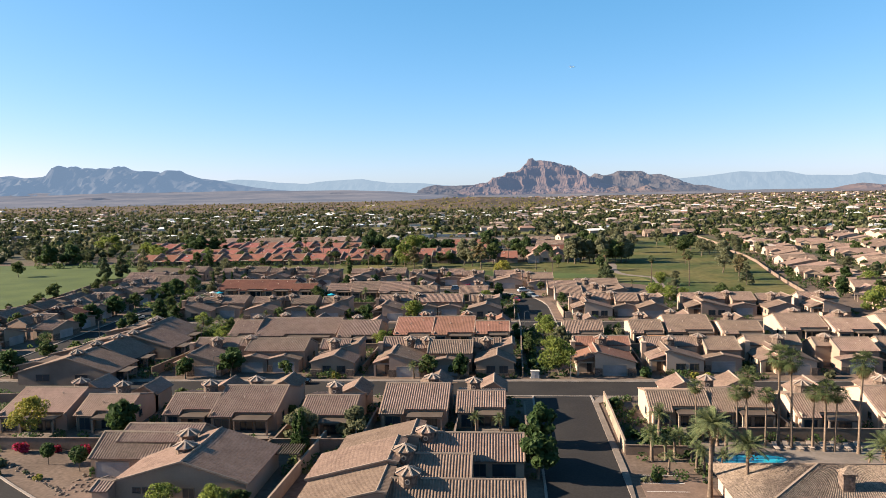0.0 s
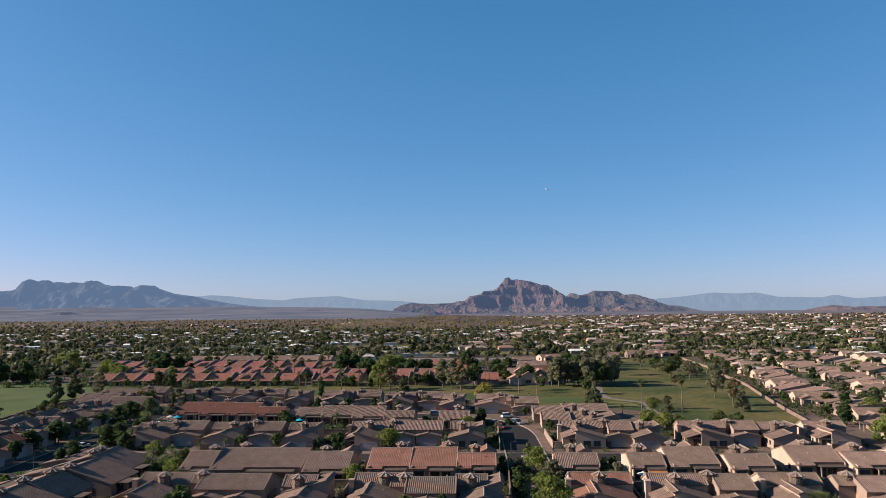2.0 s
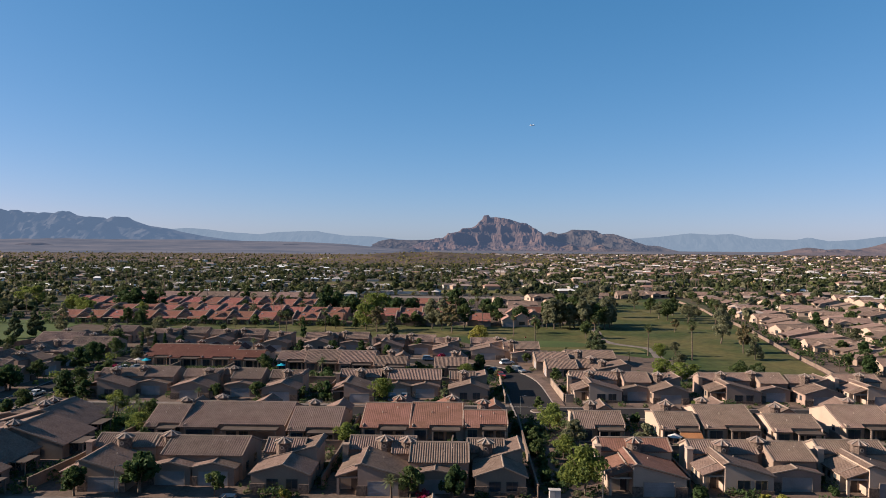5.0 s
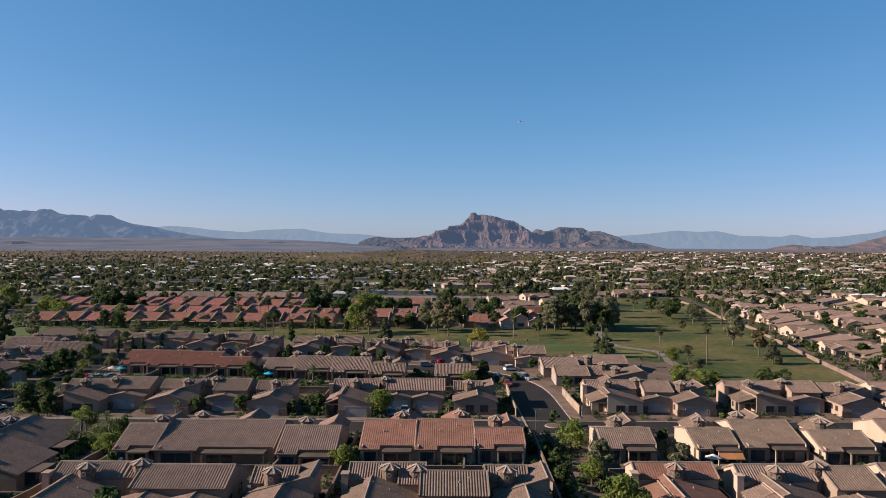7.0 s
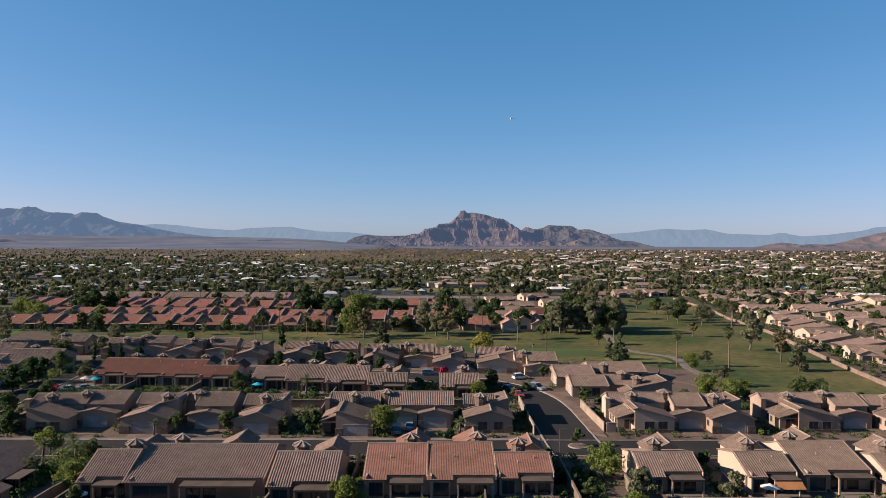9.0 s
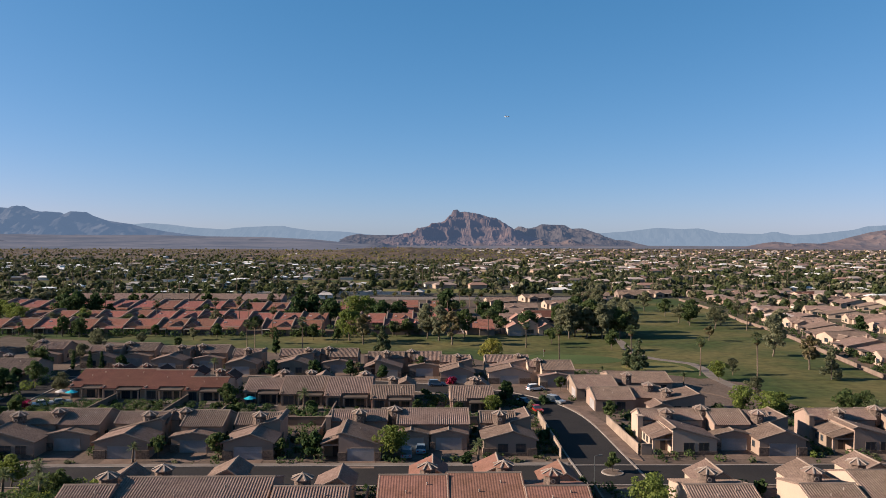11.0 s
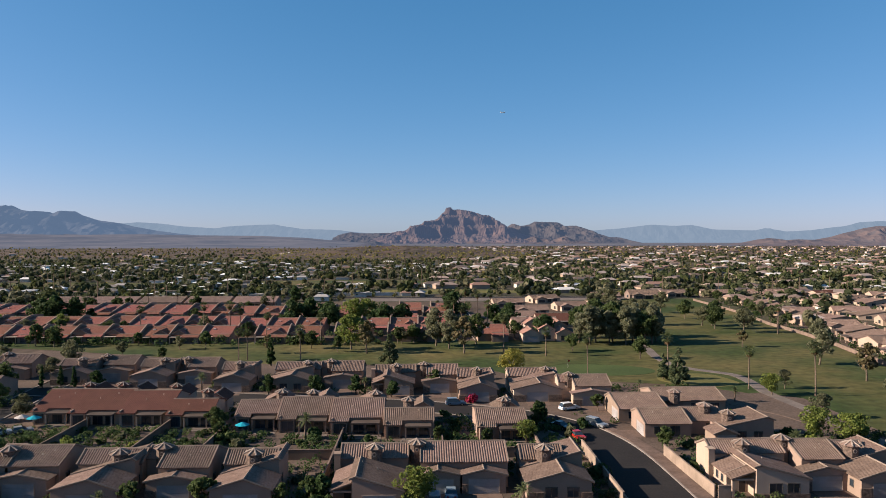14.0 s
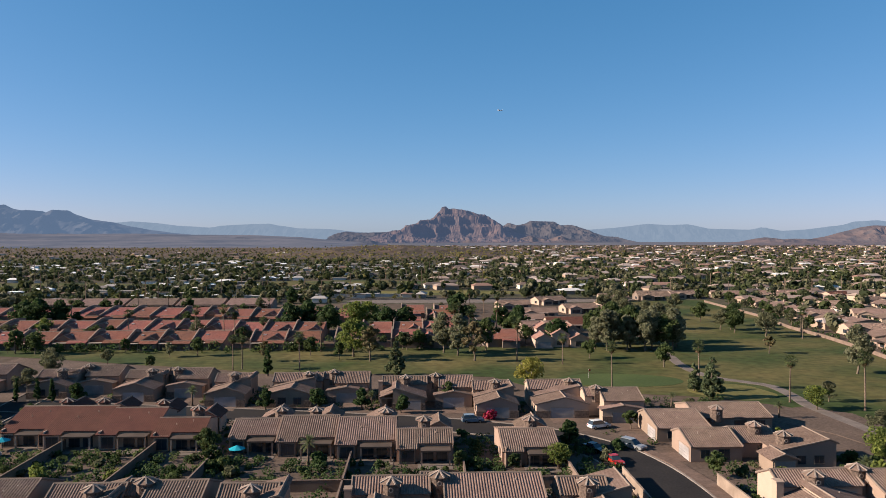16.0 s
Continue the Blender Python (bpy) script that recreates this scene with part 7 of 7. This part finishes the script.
def mountain(name, skyline, y_ridge, front, mat, label, profile=SLOPES, butt=0.3, grain=150, cols=220, rows=44, seed=1, jag=4.0, level=True):
    """A range under a given skyline. Its face steps back through the profile's slopes and cliffs, and spurs and gullies push that face to and fro."""
    x0, x1 = skyline[0][0], skyline[-1][0]
    top = max(h for _, h in skyline)
    v = []
    for j in range(rows + 1):
        t = j / rows
        for i in range(cols + 1):
            x = x0 + (x1 - x0) * i / cols
            y = y_ridge - front * (1 - t) + 30 * noise.noise(Vector((x / 120, 3.3, seed)))
            H = interp(min(max(x + 26 * (1 - t) * noise.noise(Vector((x / 90, t * 3, seed))), x0), x1), skyline, 0.25)
            spur = 0.84 * ridged(x, y * 0.8, grain, seed, 3) + 0.16 * ridged(x, y, grain * 0.28, seed + 3, 3) - 0.52
            u = min(1, max(0, t + butt * spur * (4 * t * (1 - t)) ** 0.5 * 1.6))
            p = interp(u, profile, 0.3)
            h = min(top * p, H * (0.86 + 0.14 * t)) if level else H * p
            h += jag * (noise.noise(Vector((x / 21, y / 21, seed))) + 0.6 * noise.noise(Vector((x / 9, y / 9, seed)))) * min(1, H / 60) * (1 - 0.75 * t ** 6)
            v.append((x, y, max(-3.0, h) if j else -4.0))
    k = cols + 1
    f = [(j * k + i, j * k + i + 1, j * k + k + i + 1, j * k + k + i) for j in range(rows) for i in range(cols)]
    # far side, so that the range has a back
    o = len(v)
    v += [(x0 + (x1 - x0) * i / cols, y_ridge + 60, -4.0) for i in range(k)]
    f += [(rows * k + i, rows * k + i + 1, o + i + 1, o + i) for i in range(cols)]
    ob = new(name, mesh_of(name, v, f, mat))
    return tagged(ob, label, "mountain", kind="structure")


# emission colours: painted blue air haze, strongest in the two range materials
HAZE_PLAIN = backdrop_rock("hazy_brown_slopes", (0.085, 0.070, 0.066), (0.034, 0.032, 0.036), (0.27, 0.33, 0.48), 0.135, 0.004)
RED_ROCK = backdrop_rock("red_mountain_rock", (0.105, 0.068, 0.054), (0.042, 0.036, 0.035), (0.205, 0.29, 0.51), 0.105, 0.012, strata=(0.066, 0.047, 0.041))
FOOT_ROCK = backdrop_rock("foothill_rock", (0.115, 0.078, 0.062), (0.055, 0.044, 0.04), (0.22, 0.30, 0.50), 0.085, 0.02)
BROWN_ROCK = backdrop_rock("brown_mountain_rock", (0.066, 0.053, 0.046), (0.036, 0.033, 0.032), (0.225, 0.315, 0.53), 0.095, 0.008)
BLUE_HAZE_ROCK = backdrop_rock("blue_haze_range_rock", (0.042, 0.04, 0.04), (0.03, 0.03, 0.033), (0.225, 0.33, 0.53), 0.205, 0.004)
PALE_HAZE_ROCK = backdrop_rock("pale_haze_range_rock", (0.012, 0.013, 0.014), (0.010, 0.011, 0.012), (0.31, 0.405, 0.55), 0.325, 0.004)
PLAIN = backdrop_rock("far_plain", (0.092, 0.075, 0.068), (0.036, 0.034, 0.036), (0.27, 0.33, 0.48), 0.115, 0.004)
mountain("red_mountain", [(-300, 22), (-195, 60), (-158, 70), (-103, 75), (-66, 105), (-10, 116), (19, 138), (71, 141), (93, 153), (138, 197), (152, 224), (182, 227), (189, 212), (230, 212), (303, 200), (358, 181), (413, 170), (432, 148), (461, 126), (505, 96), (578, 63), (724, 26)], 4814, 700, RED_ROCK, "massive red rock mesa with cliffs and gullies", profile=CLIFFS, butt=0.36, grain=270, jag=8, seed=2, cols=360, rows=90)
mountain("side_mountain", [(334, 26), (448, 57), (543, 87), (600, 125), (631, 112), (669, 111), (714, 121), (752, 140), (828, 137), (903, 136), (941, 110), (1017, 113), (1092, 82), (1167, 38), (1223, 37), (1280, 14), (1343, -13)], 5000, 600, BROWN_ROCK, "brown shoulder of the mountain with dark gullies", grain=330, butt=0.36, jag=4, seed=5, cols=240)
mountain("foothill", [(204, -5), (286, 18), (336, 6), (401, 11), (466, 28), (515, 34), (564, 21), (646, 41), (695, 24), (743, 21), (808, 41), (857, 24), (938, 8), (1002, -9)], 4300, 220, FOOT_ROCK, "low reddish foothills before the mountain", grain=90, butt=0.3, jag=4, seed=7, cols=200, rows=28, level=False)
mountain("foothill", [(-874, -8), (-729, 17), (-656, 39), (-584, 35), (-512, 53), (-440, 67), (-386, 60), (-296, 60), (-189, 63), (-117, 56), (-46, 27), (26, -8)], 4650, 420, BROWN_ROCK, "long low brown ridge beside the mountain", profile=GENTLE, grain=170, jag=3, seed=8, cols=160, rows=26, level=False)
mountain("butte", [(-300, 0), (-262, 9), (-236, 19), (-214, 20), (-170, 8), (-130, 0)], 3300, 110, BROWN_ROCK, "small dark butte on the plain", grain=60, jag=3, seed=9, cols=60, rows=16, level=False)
mountain("western_range", [(-3700, 120), (-3228, 163), (-3150, 176), (-3056, 159), (-2969, 165), (-2897, 172), (-2843, 189), (-2806, 186), (-2709, 228), (-2651, 203), (-2608, 213), (-2518, 192), (-2482, 209), (-2435, 202), (-2399, 223), (-2338, 195), (-2249, 181), (-2177, 184), (-2124, 163), (-2088, 187), (-2028, 187), (-1981, 163), (-1892, 134), (-1786, 120), (-1680, 96), (-1539, 71), (-1398, 54), (-1257, 40), (-977, 22), (-768, 8), (-680, 0)], 4460, 950, BLUE_HAZE_ROCK, "desert mountain range beyond the plain under painted blue-grey haze", profile=GENTLE, butt=0.42, grain=330, jag=3, seed=12, cols=340, rows=50, level=False)
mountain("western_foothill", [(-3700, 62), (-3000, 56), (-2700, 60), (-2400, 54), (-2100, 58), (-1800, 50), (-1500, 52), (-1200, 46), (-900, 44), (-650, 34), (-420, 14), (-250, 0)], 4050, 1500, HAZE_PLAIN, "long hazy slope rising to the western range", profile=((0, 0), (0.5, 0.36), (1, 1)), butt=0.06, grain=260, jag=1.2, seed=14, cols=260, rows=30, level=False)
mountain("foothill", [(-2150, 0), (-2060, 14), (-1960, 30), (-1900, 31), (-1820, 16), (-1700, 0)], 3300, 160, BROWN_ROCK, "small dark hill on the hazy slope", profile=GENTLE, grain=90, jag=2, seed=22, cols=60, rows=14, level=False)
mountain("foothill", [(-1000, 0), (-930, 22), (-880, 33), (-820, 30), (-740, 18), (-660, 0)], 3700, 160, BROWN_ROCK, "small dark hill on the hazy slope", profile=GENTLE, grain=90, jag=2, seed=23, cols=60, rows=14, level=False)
mountain("pale_range", [(-2300, 84), (-1990, 110), (-1860, 121), (-1748, 128), (-1618, 120), (-1470, 102), (-1285, 91), (-1175, 105), (-1028, 112), (-918, 115), (-844, 101), (-735, 86), (-553, 82), (-371, 64), (-226, 42)], 4690, 300, PALE_HAZE_ROCK, "distant range under painted pale blue haze", profile=GENTLE, grain=160, jag=4, seed=15, cols=160, rows=14, level=False)
mountain("pale_range", [(900, 30), (1011, 54), (1087, 77), (1316, 93), (1545, 120), (1700, 112), (1814, 118), (1969, 88), (2239, 81), (2316, 97), (2471, 74), (2627, 83), (2860, 110), (2976, 138), (3124, 146), (3300, 120)], 4985, 300, PALE_HAZE_ROCK, "distant range under painted pale blue haze", profile=GENTLE, grain=160, jag=4, seed=16, cols=200, rows=14, level=False)
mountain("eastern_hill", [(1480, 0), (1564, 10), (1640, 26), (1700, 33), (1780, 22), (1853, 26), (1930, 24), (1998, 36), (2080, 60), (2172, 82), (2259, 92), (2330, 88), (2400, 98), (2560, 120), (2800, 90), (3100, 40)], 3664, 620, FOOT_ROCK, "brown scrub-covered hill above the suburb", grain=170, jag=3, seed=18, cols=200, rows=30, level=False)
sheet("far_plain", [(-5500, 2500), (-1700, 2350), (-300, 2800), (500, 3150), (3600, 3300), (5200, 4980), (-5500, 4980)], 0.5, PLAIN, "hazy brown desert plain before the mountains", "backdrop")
mountain("desert_knoll", [(-330, 0), (-260, 10), (-170, 19), (-60, 22), (60, 17), (150, 9), (230, 0)], 1560, 260, material("scrub_knoll", (0.098, 0.07, 0.054), vary=0.35, grain=0.12, blotch=0.02, second=(0.068, 0.057, 0.042)), "low brown scrub-covered knoll among the houses", profile=GENTLE, butt=0.15, grain=90, jag=1.0, seed=20, cols=80, rows=20, level=False)
knoll_rng = random.Random(88)
knoll_clumps = []
for k in range(900):
    x, t = knoll_rng.uniform(-310, 210), knoll_rng.random()
    h = interp(x, [(-330, 0), (-260, 10), (-170, 19), (-60, 22), (60, 17), (150, 9), (230, 0)]) * t ** 1.7
    s = knoll_rng.uniform(1.0, 2.6)
    knoll_clumps.append(((x, 1560 - 260 * (1 - t), h + s * 0.4), (s, s, s * 0.8)))
tagged(new("knoll_scrub", quads_mesh("knoll_scrub", leaf_quads(knoll_clumps, 9000, 1.0, 89), LEAF_FAR_LIGHT)), "dry scrub on the low knoll", "plants", kind="stuff")
